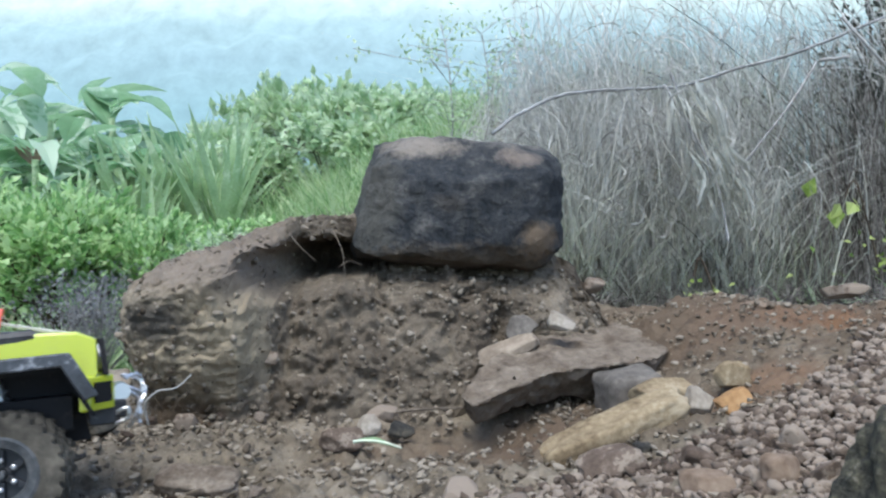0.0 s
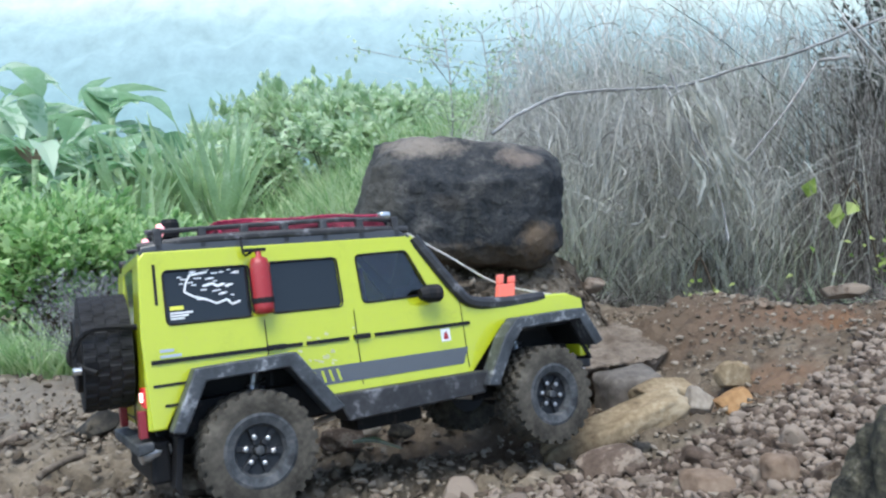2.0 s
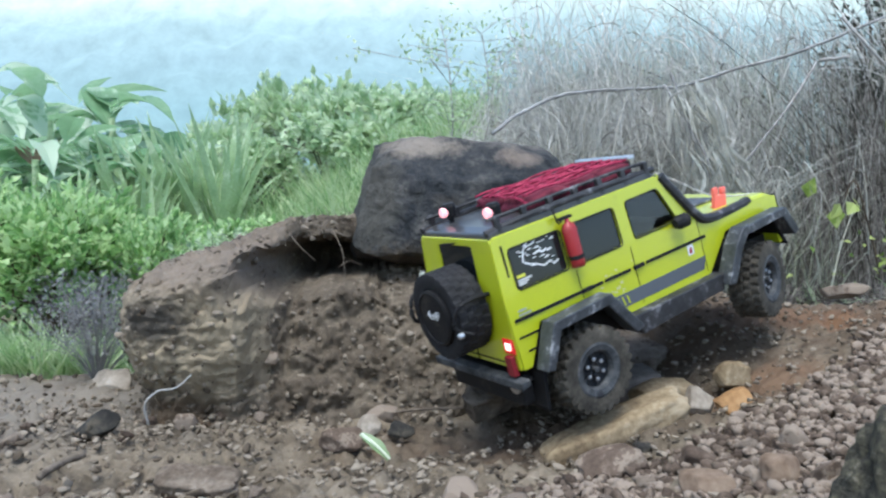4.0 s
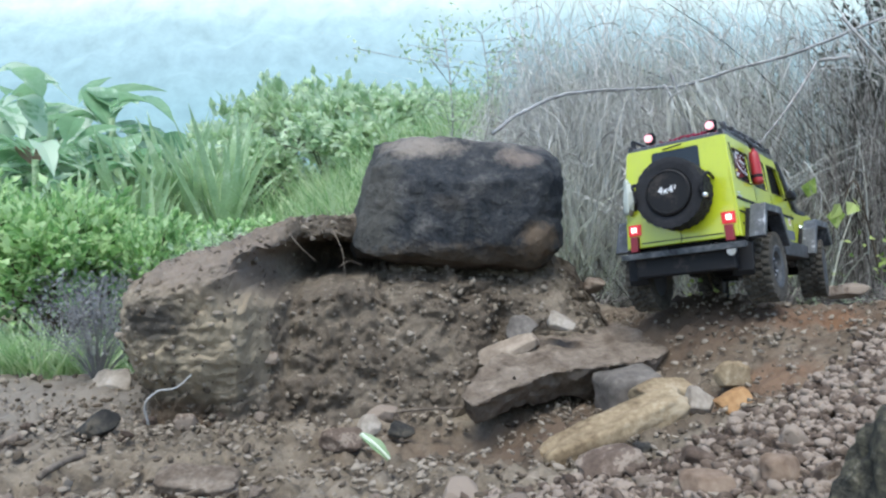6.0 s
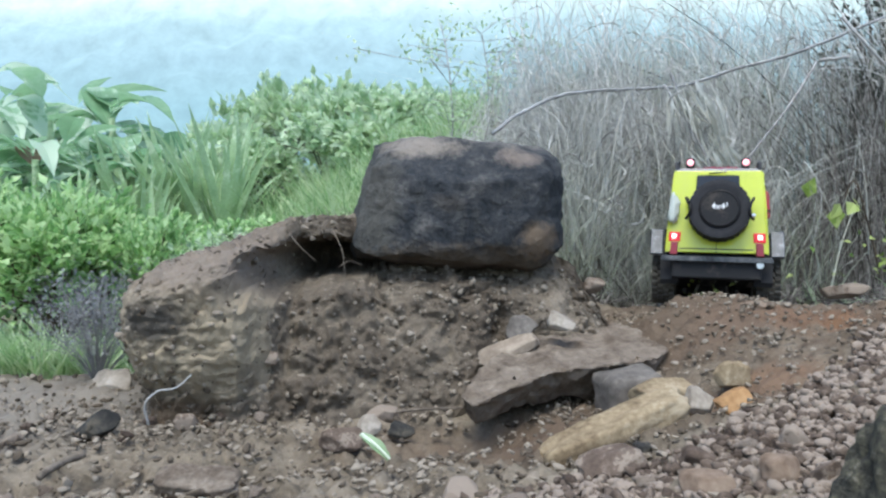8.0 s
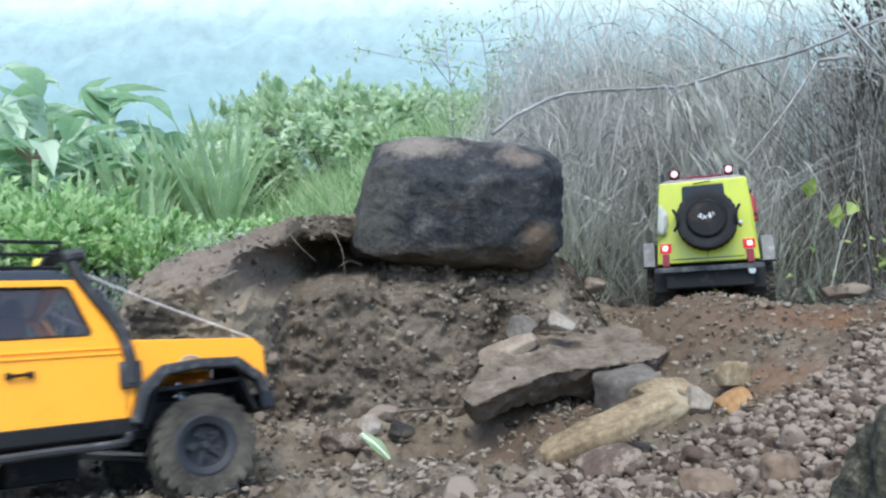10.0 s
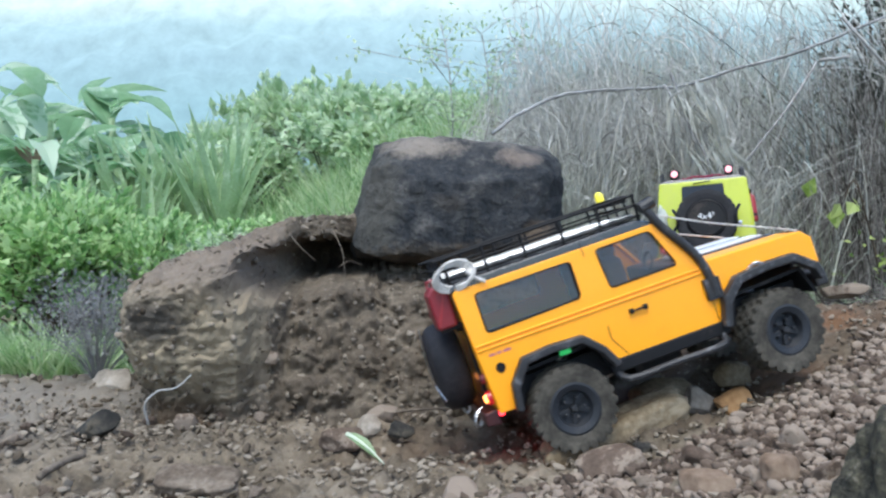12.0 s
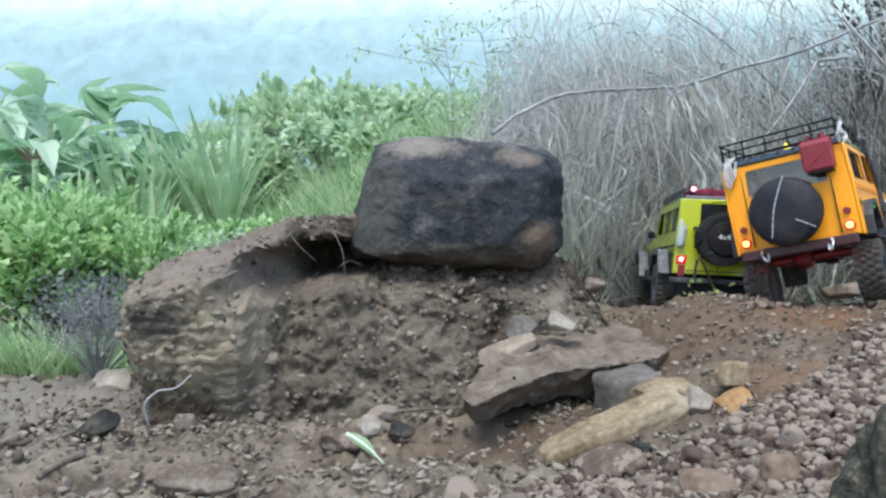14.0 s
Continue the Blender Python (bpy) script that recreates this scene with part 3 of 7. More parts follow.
BAG = surface("dark_red_cargo", [(0.05, 0.01, 0.018), (0.12, 0.02, 0.035), (0.2, 0.04, 0.06)], 40, 200, 0.85, 0.4, 0.002)
SKIN = plain("brown_doll_plastic", (0.16, 0.09, 0.05), 0.6)
GLASS = bpy.data.materials.new("tinted_glass")
GLASS.use_nodes = True
gb = GLASS.node_tree.nodes["Principled BSDF"]
gb.inputs["Base Color"].default_value, gb.inputs["Roughness"].default_value = (0.012, 0.015, 0.017, 1), 0.08
CLEAR = bpy.data.materials.new("smoked_clear_glass")
CLEAR.use_nodes = True
cn, cl = CLEAR.node_tree.nodes, CLEAR.node_tree.links
ct, cg, cm = cn.new("ShaderNodeBsdfTransparent"), cn.new("ShaderNodeBsdfGlossy"), cn.new("ShaderNodeMixShader")
ct.inputs["Color"].default_value, cg.inputs["Roughness"].default_value, cm.inputs["Fac"].default_value = (0.78, 0.75, 0.74, 1), 0.06, 0.06
cl.new(ct.outputs[0], cm.inputs[1])
cl.new(cg.outputs[0], cm.inputs[2])
cl.new(cm.outputs[0], cn["Material Output"].inputs["Surface"])


def knobbly_tyre(radius, half, rim_r, lugs, axis=1, at=(0, 0, 0), deep=0.07):
    """A moulded tyre: sidewalls and four staggered rows of lugs in one skin."""
    bm = bmesh.new()
    seg = lugs * 8
    stations = [(rim_r, -0.8, -1), (rim_r + 0.004, -0.96, -1), (radius * 0.8, -1.0, -1), (radius * 0.87, -0.985, 0), (radius * 0.93, -0.96, 0), (radius * 0.93, -0.52, 0), (radius * 0.93, -0.47, -1), (radius * 0.93, -0.42, 1), (radius * 0.93, -0.06, 1), (radius * 0.93, 0.0, -1),
                (radius * 0.93, 0.06, 2), (radius * 0.93, 0.42, 2), (radius * 0.93, 0.47, -1), (radius * 0.93, 0.52, 3), (radius * 0.93, 0.96, 3), (radius * 0.87, 0.985, 3), (radius * 0.8, 1.0, -1), (rim_r + 0.004, 0.96, -1), (rim_r, 0.8, -1)]
    rings = []
    for r, w, row in stations:
        ring = []
        for k in range(seg):
            turn = k / 8 + (0.5 if row in (1, 3) else 0.0) + (0.25 * w if row >= 0 else 0.0)
            rr = r + (radius * (deep if r > radius * 0.9 else deep * 0.7) if row >= 0 and turn % 1 < 0.6 else 0.0)
            c, d = rr * math.cos(2 * math.pi * k / seg), rr * math.sin(2 * math.pi * k / seg)
            p = {0: (w * half, c, d), 1: (c, w * half, d)}[axis]
            ring.append(bm.verts.new(Vector(p) + Vector(at)))
        rings.append(ring)
    for p, q in zip(rings, rings[1:]):
        for k in range(seg):
            bm.faces.new((p[k], p[(k + 1) % seg], q[(k + 1) % seg], q[k]))
    return bm


def make_wheel(truck, radius, width, rim_r, bead, x, y, lugs, bolts):
    """wheel > tyre with lugs, rim with bolts; its axle lies along y, its face towards the outside."""
    s = -1 if y < 0 else 1
    hub = new("wheel")
    hub.parent = truck
    hub.empty_display_size = 0.02
    h = width / 2
    bm = knobbly_tyre(radius, h, rim_r, lugs)
    part("tyre", bm, RUBBER, hub, smooth=False)
    bm = bmesh.new()
    f = s * h
    # dish with a ring, spokes as raised ribs and a hub cap
    lathe(bm, [(rim_r + 0.001, -f * 0.85), (rim_r + 0.001, f * 0.8), (rim_r - 0.002, f * 0.8), (rim_r - 0.006, f * 0.45), (0.007, f * 0.42), (0.001, f * 0.42)], 36)
    for k in range(bolts):
        a = 2 * math.pi * k / bolts
        m = Matrix.Rotation(a, 4, "Y")
        box(bm, -0.003, 0.003, min(f * 0.4, f * 0.62), max(f * 0.4, f * 0.62), 0.006, rim_r - 0.004, m)
    part("rim", bm, RIMBLACK, hub, "black spoked beadlock rim", bevel=0.0008)
    bm = bmesh.new()
    lathe(bm, [(rim_r + 0.005, f * 0.8), (rim_r + 0.0055, f * 0.97), (rim_r + 0.003, f * 1.0), (rim_r - 0.004, f * 0.9), (rim_r - 0.0065, f * 0.6)], 36, caps=False)
    part("beadlock_ring", bm, bead, hub, smooth=False)
    bm = bmesh.new()
    lathe(bm, [(0.0042, f * 0.4), (0.0042, f * 0.78), (0.003, f * 0.8)], 10)
    part("hub_cap", bm, bead, hub, smooth=False)
    for k in range(bolts):
        bm = bmesh.new()
        a = 2 * math.pi * (k + 0.5) / bolts
        lathe(bm, [(0.0024, f * 0.4), (0.0024, f * 0.7), (0.0014, f * 0.73)], 6, at=(0.0125 * math.cos(a), 0, 0.0125 * math.sin(a)))
        part("lug_nut", bm, STEEL if bead is BEADGREY else RIMBLACK, hub, smooth=False)
    return hub, (x, y, 0.0), x > 0.1


def line_plan(x, z, side, wide, lean):
    """A point of a truck's side: it leans in above the waist."""
    return (x, side * (wide - max(0.0, z - 0.11) * lean), z)


def ribbon(bm, path, half, out):
    """A thin raised line on a side panel along (x, y, z) points, half wide in x and z."""
    for p, q in zip(path, path[1:]):
        d = Vector(q) - Vector(p)
        n = Vector((-d.z, 0, d.x)).normalized() * half
        o = Vector((0, out, 0))
        a = [bm.verts.new(Vector(p) + n + o), bm.verts.new(Vector(q) + n + o), bm.verts.new(Vector(q) - n + o), bm.verts.new(Vector(p) - n + o)]
        b = [bm.verts.new(v.co - o * 0.9) for v in a]
        bm.faces.new(a)
        for i in range(4):
            bm.faces.new((a[i], a[(i + 1) % 4], b[(i + 1) % 4], b[i]))
    return bm


def words(name, text, size, m, material, parent):
    cu = bpy.data.curves.new(name, "FONT")
    cu.body, cu.size, cu.extrude, cu.align_x, cu.align_y = text, size, 0.0003, "CENTER", "CENTER"
    tmp = bpy.data.objects.new(name, cu)
    me = bpy.data.meshes.new_from_object(tmp)
    me.materials.clear()
    me.materials.append(material)
    ob = new(name, me)
    ob.parent, ob.matrix_basis = parent, m
    bpy.data.objects.remove(tmp)
    return ob


def flare(bm, outer, inner, side, y_in, y_out):
    """A wheel-arch flare: a band between two outlines, pulled outwards from the body."""
    n = len(outer)
    rings = []
    for pts, y in ((outer, y_in), (outer, y_out), (inner, y_out), (inner, y_in)):
        rings.append([bm.verts.new((x, side * y, z)) for x, z in pts])
    for a, b in zip(rings, rings[1:] + rings[:1]):
        for i in range(n - 1):
            bm.faces.new((a[i], a[i + 1], b[i + 1], b[i]))
    for i in (0, n - 1):
        bm.faces.new([r[i] for r in rings])
    return bm


def underbody(truck, wb, track, colour, z0, z1, tail, nose):
    bm = bmesh.new()
    for y in (-0.034, 0.034):
        box(bm, tail + 0.01, nose - 0.01, y - 0.006, y + 0.006, 0.012, 0.03)
    box(bm, tail + 0.02, nose - 0.02, -0.075, 0.075, z0, z1)
    box(bm, wb * 0.38, wb * 0.62, -0.026, 0.026, -0.012, 0.02)
    part("chassis", bm, MATTBLACK, truck, "black ladder chassis and gearbox", bevel=0.001)
    for x in (0, wb):
        bm = bmesh.new()
        tube(bm, [(x, -track, 0), (x, track, 0)], 0.008, 10)
        lathe(bm, [(0.004, -0.018), (0.017, -0.012), (0.019, 0), (0.017, 0.012), (0.004, 0.018)], 14, at=(x, 0.012, 0))
        part("axle", bm, colour, truck, smooth=False)
        for y in (-0.058, 0.058):
            bm = bmesh.new()
            sx = x + (0.012 if x == 0 else -0.012)
            tube(bm, [(x, y, 0.006), (sx, y * 0.95, 0.07)], 0.004, 8)
            coil = [(x + (sx - x) * k / 40 + 0.008 * math.cos(k * 0.95), y + 0.008 * math.sin(k * 0.95), 0.014 + 0.045 * k / 40) for k in range(41)]
            tube(bm, coil, 0.0013, 5)
            part("shock_absorber", bm, STEEL, truck)
        for y in (-0.04, 0.04):
            bm = bmesh.new()
            mid = wb * (0.36 if x == 0 else 0.64)
            tube(bm, [(x, y, -0.006), (mid, y * 0.7, 0.012)], 0.0035, 6)
            part("link_rod", bm, STEEL, truck)


def lime_truck():
    g = empty("lime_truck", "lime yellow five-door radio-controlled off-road truck, dusty and scratched", "model truck", "radio-controlled trucks on the trail")
    W, L = 0.098, 0.035
    side_outline = [(-0.09, 0.03), (-0.078, 0.03), (-0.052, 0.076), (0.03, 0.078), (0.066, 0.036), (0.236, 0.036), (0.282, 0.082), (0.37, 0.082), (0.388, 0.062), (0.397, 0.066), (0.397, 0.1),
                    (0.38, 0.107), (0.235, 0.112), (0.186, 0.183), (0.18, 0.188), (-0.084, 0.188), (-0.0895, 0.182), (-0.093, 0.11)]
    w1 = [(-0.069, 0.121), (0.008, 0.121), (0.008, 0.169), (-0.069, 0.169)]
    w2 = [(0.0265, 0.1215), (0.098, 0.1215), (0.097, 0.17), (0.0265, 0.17)]
    w3 = [(0.121, 0.1225), (0.198, 0.124), (0.176, 0.172), (0.119, 0.171)]

    def soft(p, r=0.004):
        out = []
        for i, q in enumerate(p):
            q, a, b = Vector(q), Vector(p[i - 1]), Vector(p[(i + 1) % len(p)])
            out += [tuple(q + (a - q).normalized() * r), tuple(q + ((a - q).normalized() + (b - q).normalized()) * r * 0.3), tuple(q + (b - q).normalized() * r)]
        return out

    holes = [soft(w) for w in (w1, w2, w3)]
    for s in (-1, 1):
        bm = plate(bmesh.new(), side_outline, [list(h) for h in holes], lambda x, z: line_plan(x, z, s, W, L), (0, -s * 0.004, 0))
        side = part("side_panel", bm, LIME, g, bevel=0.0012)
        for hole, mat, lab in zip(holes, (GLASS, GLASS, CLEAR), ("dark tinted rear side pane", "dark tinted middle pane", "smoked front pane")):
            bm = plate(bmesh.new(), [(cx + (x - cx) * 1.03, cz + (z - cz) * 1.03) for cx, cz in [np.mean(hole, 0)] for x, z in hole], [], lambda x, z: line_plan(x, z, s, W - 0.0022, L), (0, -s * 0.001, 0))
            part("window_pane", bm, mat, side, lab)
            bm = bmesh.new()
            ring = [line_plan(cx + (x - cx) * 1.02, cz + (z - cz) * 1.02, s, W + 0.0003, L) for cx, cz in [np.mean(hole, 0)] for x, z in hole]
            tube(bm, ring + ring[:1], 0.0011, 5, ends=False)
            part("window_seal", bm, MATTBLACK, side)
        # waist moulding in lengths, broken at the doors
        for a, b in ((-0.086, 0.028), (0.032, 0.052), (0.056, 0.1), (0.128, 0.24)):
            bm = box(bmesh.new(), a, b, min(s * (W - 0.001), s * (W + 0.0016)), max(s * (W - 0.001), s * (W + 0.0016)), 0.0868, 0.0905)
            part("waist_moulding", bm, MATTBLACK, side)
        for a in (0.105, 0.017):
            bm = box(bmesh.new(), a, a + 0.018, min(s * W, s * (W + 0.004)), max(s * W, s * (W + 0.004)), 0.0865, 0.0915)
            part("door_handle", bm, MATTBLACK, side, bevel=0.001)
        for xx in (0.018, 0.109, 0.232):
            bm = ribbon(bmesh.new(), [line_plan(xx, z, s, W, L) for z in (0.042, 0.08, 0.116)], 0.0005, s * 0.0003)
            part("door_gap", bm, MATTBLACK, side)
        # grey side decal with slashes
        q = s * (W + 0.0005)
        bm = prism(bmesh.new(), [(0.048, 0.0465), (0.226, 0.0465), (0.234, 0.0635), (0.042, 0.0635)], s * (W - 0.0005), q)
        part("side_decal", bm, STRIPE, side, "grey slashed side decal")
        for k in range(5):
            x = 0.051 + 0.0078 * k
            bm = prism(bmesh.new(), [(x + 0.003, 0.049), (x + 0.0054, 0.049), (x + 0.0026, 0.0605), (x + 0.0002, 0.0605)], s * W, q + s * 0.0003)
            part("decal_slash", bm, LIME, side)
        bm = prism(bmesh.new(), [(-0.078, 0.176), (-0.0755, 0.176), (-0.0755, 0.122), (-0.0785, 0.122)], s * (W - 0.004), s * (W - 0.001))
        part("vent_slot", bm, MATTBLACK, side)
        bm = prism(bmesh.new(), [(0.2035, 0.0725), (0.2145, 0.0725), (0.2145, 0.0855), (0.2035, 0.0855)], s * W, q)
        part("badge", bm, WHITE, side, "white and red square badge")
        bm = prism(bmesh.new(), [(0.206, 0.0745), (0.212, 0.0745), (0.2105, 0.083), (0.207, 0.081)], s * W, q + s * 0.0003)
        part("badge_mark", bm, REDPAINT, side)
        # side lamp graphic behind the rear wheel
        bm = bmesh.new()
        ribbon(bm, [(-0.086, s * W, 0.068), (-0.056, s * W, 0.068), (-0.066, s * W, 0.05), (-0.078, s * W, 0.05)], 0.0012, s * 0.0008)
        part("corner_trim", bm, MATTBLACK, side)
        # flares, mud flap, sill
        for x0, front in ((0.0, False), (0.324, True)):
            outer = [(x0 - 0.078, 0.028), (x0 - 0.055, 0.08), (x0 + 0.036, 0.083), (x0 + 0.078, 0.026)] if not front else [(x0 - 0.088, 0.022), (x0 - 0.06, 0.07), (x0 - 0.042, 0.088), (x0 + 0.05, 0.09), (x0 + 0.072, 0.05)]
            inner = [(x0 - 0.067, 0.026), (x0 - 0.046, 0.068), (x0 + 0.028, 0.07), (x0 + 0.064, 0.022)] if not front else [(x0 - 0.074, 0.02), (x0 - 0.05, 0.06), (x0 - 0.036, 0.076), (x0 + 0.042, 0.078), (x0 + 0.06, 0.046)]
            bm = flare(bmesh.new(), outer, inner, s, W - 0.003, W + 0.02)
            part("wheel_flare", bm, GREYTRIM, g, "scuffed dark grey wheel flare", bevel=0.0016)
        bm = prism(bmesh.new(), [(0.07, 0.037), (0.245, 0.037), (0.24, 0.014), (0.085, 0.01)], s * 0.07, s * (W + 0.008))
        part("rock_slider", bm, BLACKPLASTIC, g, "scuffed black rock slider", bevel=0.002)
        bm = prism(bmesh.new(), [(-0.071, 0.022), (-0.066, 0.022), (-0.072, -0.028), (-0.077, -0.02)], s * 0.066, s * 0.098)
        part("mud_flap", bm, MATTBLACK, g, bevel=0.0008)
        bm = bmesh.new()
        lathe(bm, [(0.006, -0.014), (0.0095, -0.006), (0.0095, 0.008), (0.007, 0.011)], 12, 0, (0.193, s * 0.113, 0.124))
        tube(bm, [(0.2, s * 0.094, 0.118), (0.197, s * 0.113, 0.12)], 0.002, 6)
        part("wing_mirror", bm, MATTBLACK, g)
        bm = box(bmesh.new(), -0.0945, -0.088, min(s * 0.07, s * 0.093), max(s * 0.07, s * 0.093), 0.05, 0.068)
        lamp = part("tail_light", bm, TAILRED, g, "lit red tail light", bevel=0.001)
        bm = box(bmesh.new(), -0.0962, -0.0942, min(s * 0.078, s * 0.087), max(s * 0.078, s * 0.087), 0.0555, 0.0635)
        part("lamp_core", bm, TAILHOT, lamp)
        bm = box(bmesh.new(), -0.0995, -0.0925, min(s * 0.074, s * 0.088), max(s * 0.074, s * 0.088), 0.024, 0.048)
        part("reflector", bm, DARKRED, g, bevel=0.001)
        bm = bmesh.new()
        lathe(bm, [(0.0105, -0.004), (0.0115, 0.002), (0.008, 0.005)], 16, 0, (0.397, s * 0.066, 0.083))
        head = part("headlight", bm, HEADLAMP, g, "lit round headlight")
        bm = bmesh.new()
        lathe(bm, [(0.0115, -0.004), (0.0135, 0.004), (0.0115, 0.0055), (0.0112, -0.002)], 18, 0, (0.397, s * 0.066, 0.083), caps=False)
        part("lamp_ring", bm, SILVER, head)
        # roof beacons
        bm = bmesh.new()
        lathe(bm, [(0.0035, 0.195), (0.0035, 0.202), (0.008, 0.204), (0.009, 0.217), (0.007, 0.221)], 12, 2, (-0.054, s * 0.05, 0))
        tagger = part("beacon", bm, MATTBLACK, g, "black lamp with pink-white lit lens")
        bm = bmesh.new()
        lathe(bm, [(0.0058, -0.0665), (0.0066, -0.0625), (0.005, -0.055)], 14, 0, (0, s * 0.05, 0.211))
        part("beacon_lens", bm, BEACON, tagger)
        bm = bmesh.new()
        tube(bm, arc([(-0.088, s * 0.088, 0.193), (-0.02, s * 0.092, 0.198), (0.1, s * 0.092, 0.198), (0.185, s * 0.088, 0.196)], 10), 0.0042, 8)
        tube(bm, arc([(-0.08, s * 0.086, 0.207), (0.1, s * 0.09, 0.21), (0.175, s * 0.086, 0.207)], 8), 0.0025, 6)
        part("rack_rail", bm, BLACKPLASTIC, g)
        for k in range(7):
            x = -0.07 + 0.04 * k
            bm = box(bmesh.new(), x - 0.004, x + 0.004, min(s * 0.085, s * 0.094), max(s * 0.085, s * 0.094), 0.188, 0.21)
            part("rack_post", bm, BLACKPLASTIC, g, bevel=0.0015)
    # shell
    bm = prism(bmesh.new(), [(-0.084, 0.187), (-0.088, 0.184), (-0.086, 0.193), (-0.07, 0.196), (0.17, 0.196), (0.186, 0.188), (0.182, 0.185)], -0.094, 0.094)
    part("roof", bm, ROOFGREY, g, "dusty black roof panel", bevel=0.002)
    rear_hole = [(-0.045, 0.125), (0.045, 0.125), (0.045, 0.178), (-0.045, 0.178)]
    bm = plate(bmesh.new(), [(-0.094, 0.03), (0.094, 0.03), (0.094, 0.12), (0.0925, 0.187), (-0.0925, 0.187), (-0.094, 0.12)], [soft(rear_hole)], lambda y, z: (-0.0925 + max(0, z - 0.11) * 0.045, y, z), (0.004, 0, 0))
    tail = part("rear_panel", bm, LIME, g, "lime yellow tailgate", bevel=0.0012)
    bm = box(bmesh.new(), -0.0885, -0.0868, -0.047, 0.047, 0.123, 0.18)
    part("rear_window", bm, GLASS, tail)
    bm = box(bmesh.new(), -0.0935, -0.092, -0.07, 0.07, 0.036, 0.0375)
    box(bm, -0.0935, -0.092, -0.0005, 0.0005, 0.03, 0.12)
    part("panel_gap", bm, MATTBLACK, tail)
    bm = bmesh.new()
    tube(bm, [(-0.094, 0.02, 0.18), (-0.096, -0.018, 0.183)], 0.0013, 5)
    part("wiper", bm, MATTBLACK, tail)
    bm = prism(bmesh.new(), [(0.23, 0.106), (0.235, 0.113), (0.38, 0.109), (0.397, 0.101), (0.397, 0.09), (0.23, 0.09)], -0.093, 0.093)
    bonnet = part("bonnet", bm, LIME, g, bevel=0.003)
    bm = prism(bmesh.new(), [(0.24, 0.112), (0.25, 0.117), (0.34, 0.114), (0.36, 0.109)], -0.03, 0.03)
    part("bonnet_scoop", bm, GREYTRIM, bonnet, bevel=0.002)
    bm = prism(bmesh.new(), [(0.237, 0.108), (0.183, 0.186), (0.18, 0.184), (0.232, 0.108)], -0.088, 0.088)
    part("windscreen", bm, GLASS, g)
    for s in (-1, 1):
        bm = tube(bmesh.new(), [(0.236, s * 0.092, 0.11), (0.184, s * 0.089, 0.187)], 0.0045, 8)
        part("windscreen_pillar", bm, LIME, g)
    bm = box(bmesh.new(), 0.393, 0.399, -0.052, 0.052, 0.05, 0.1)
    grille = part("grille", bm, MATTBLACK, g, bevel=0.002)
    for k in range(4):
        bm = box(bmesh.new(), 0.3985, 0.4005, -0.046, 0.046, 0.058 + 0.01 * k, 0.062 + 0.01 * k)
        part("grille_bar", bm, GREYTRIM, grille)
    for s in (-1, 1):
        plan = [(0.38, 0.05), (0.38, 0.094), (0.39, 0.094), (0.411, 0.073), (0.411, 0.05)]
        bm = prism(bmesh.new(), [(x, s * y) for x, y in plan], 0.034, 0.066)
        bmesh.ops.transform(bm, matrix=Matrix(((1, 0, 0, 0), (0, 0, 1, 0), (0, 1, 0, 0), (0, 0, 0, 1))), verts=bm.verts[:])
        corner = part("bumper_corner", bm, LIME, g, bevel=0.002)
        rim = [(s * 0.05, 0.066), (s * 0.093, 0.066), (s * 0.093, 0.101), (s * 0.05, 0.101)]
        hole = [(s * 0.055, 0.071), (s * 0.088, 0.071), (s * 0.088, 0.097), (s * 0.055, 0.097)]
        part("headlight_guard", plate(bmesh.new(), rim, [hole], lambda y, z: (0.402 - 0.1 * (z - 0.066), y, z), (0.005, 0, 0)), MATTBLACK, g, bevel=0.001)
        bm = box(bmesh.new(), -0.0105, 0.0105, -0.0012, 0.0012, 0.041, 0.06, Matrix.Translation((0.4008, s * 0.0839, 0)) @ Matrix.Rotation(-s * radians(45), 4, "Z"))
        part("bumper_vent", bm, MATTBLACK, corner)
    bm = box(bmesh.new(), 0.388, 0.412, -0.07, 0.07, 0.018, 0.036)
    box(bm, 0.405, 0.424, -0.03, 0.03, 0.02, 0.038)
    part("front_bumper", bm, BLACKPLASTIC, g, bevel=0.002)
    bm = bmesh.new()
    lathe(bm, [(0.009, -0.026), (0.0095, 0), (0.009, 0.026)], 12, 1, (0.42, 0, 0.045))
    tube(bm, arc([(0.428, -0.014, 0.044), (0.438, -0.012, 0.034), (0.434, -0.02, 0.02), (0.426, -0.018, 0.008)], 8), 0.0022, 6)
    tube(bm, arc([(0.428, 0.012, 0.048), (0.44, 0.01, 0.04), (0.436, 0.018, 0.03)], 6), 0.002, 6)
    part("winch", bm, SILVER, g, "silver winch with chain and hook")
    for run in ([(0.424, -0.022, 0.058), (0.436, -0.012, 0.061), (0.442, -0.004, 0.052), (0.44, -0.012, 0.04)], [(0.422, 0.004, 0.061), (0.438, 0.0, 0.056), (0.444, -0.012, 0.044), (0.438, -0.022, 0.03), (0.436, -0.022, 0.012)]):
        path = arc(run, 16)
        part("winch_chain", tube(bmesh.new(), path, 0, 6, taper=[0.0027 if k % 2 else 0.0013 for k in range(len(path))]), SILVER, g, "silver chain slung round the winch")
    for s in (-1, 1):
        bm = tube(bmesh.new(), arc([(0.412, s * 0.045, 0.026), (0.424, s * 0.045, 0.03), (0.424, s * 0.045, 0.02), (0.412, s * 0.045, 0.016)], 10), 0.002, 6)
        part("shackle", bm, SILVER, g)
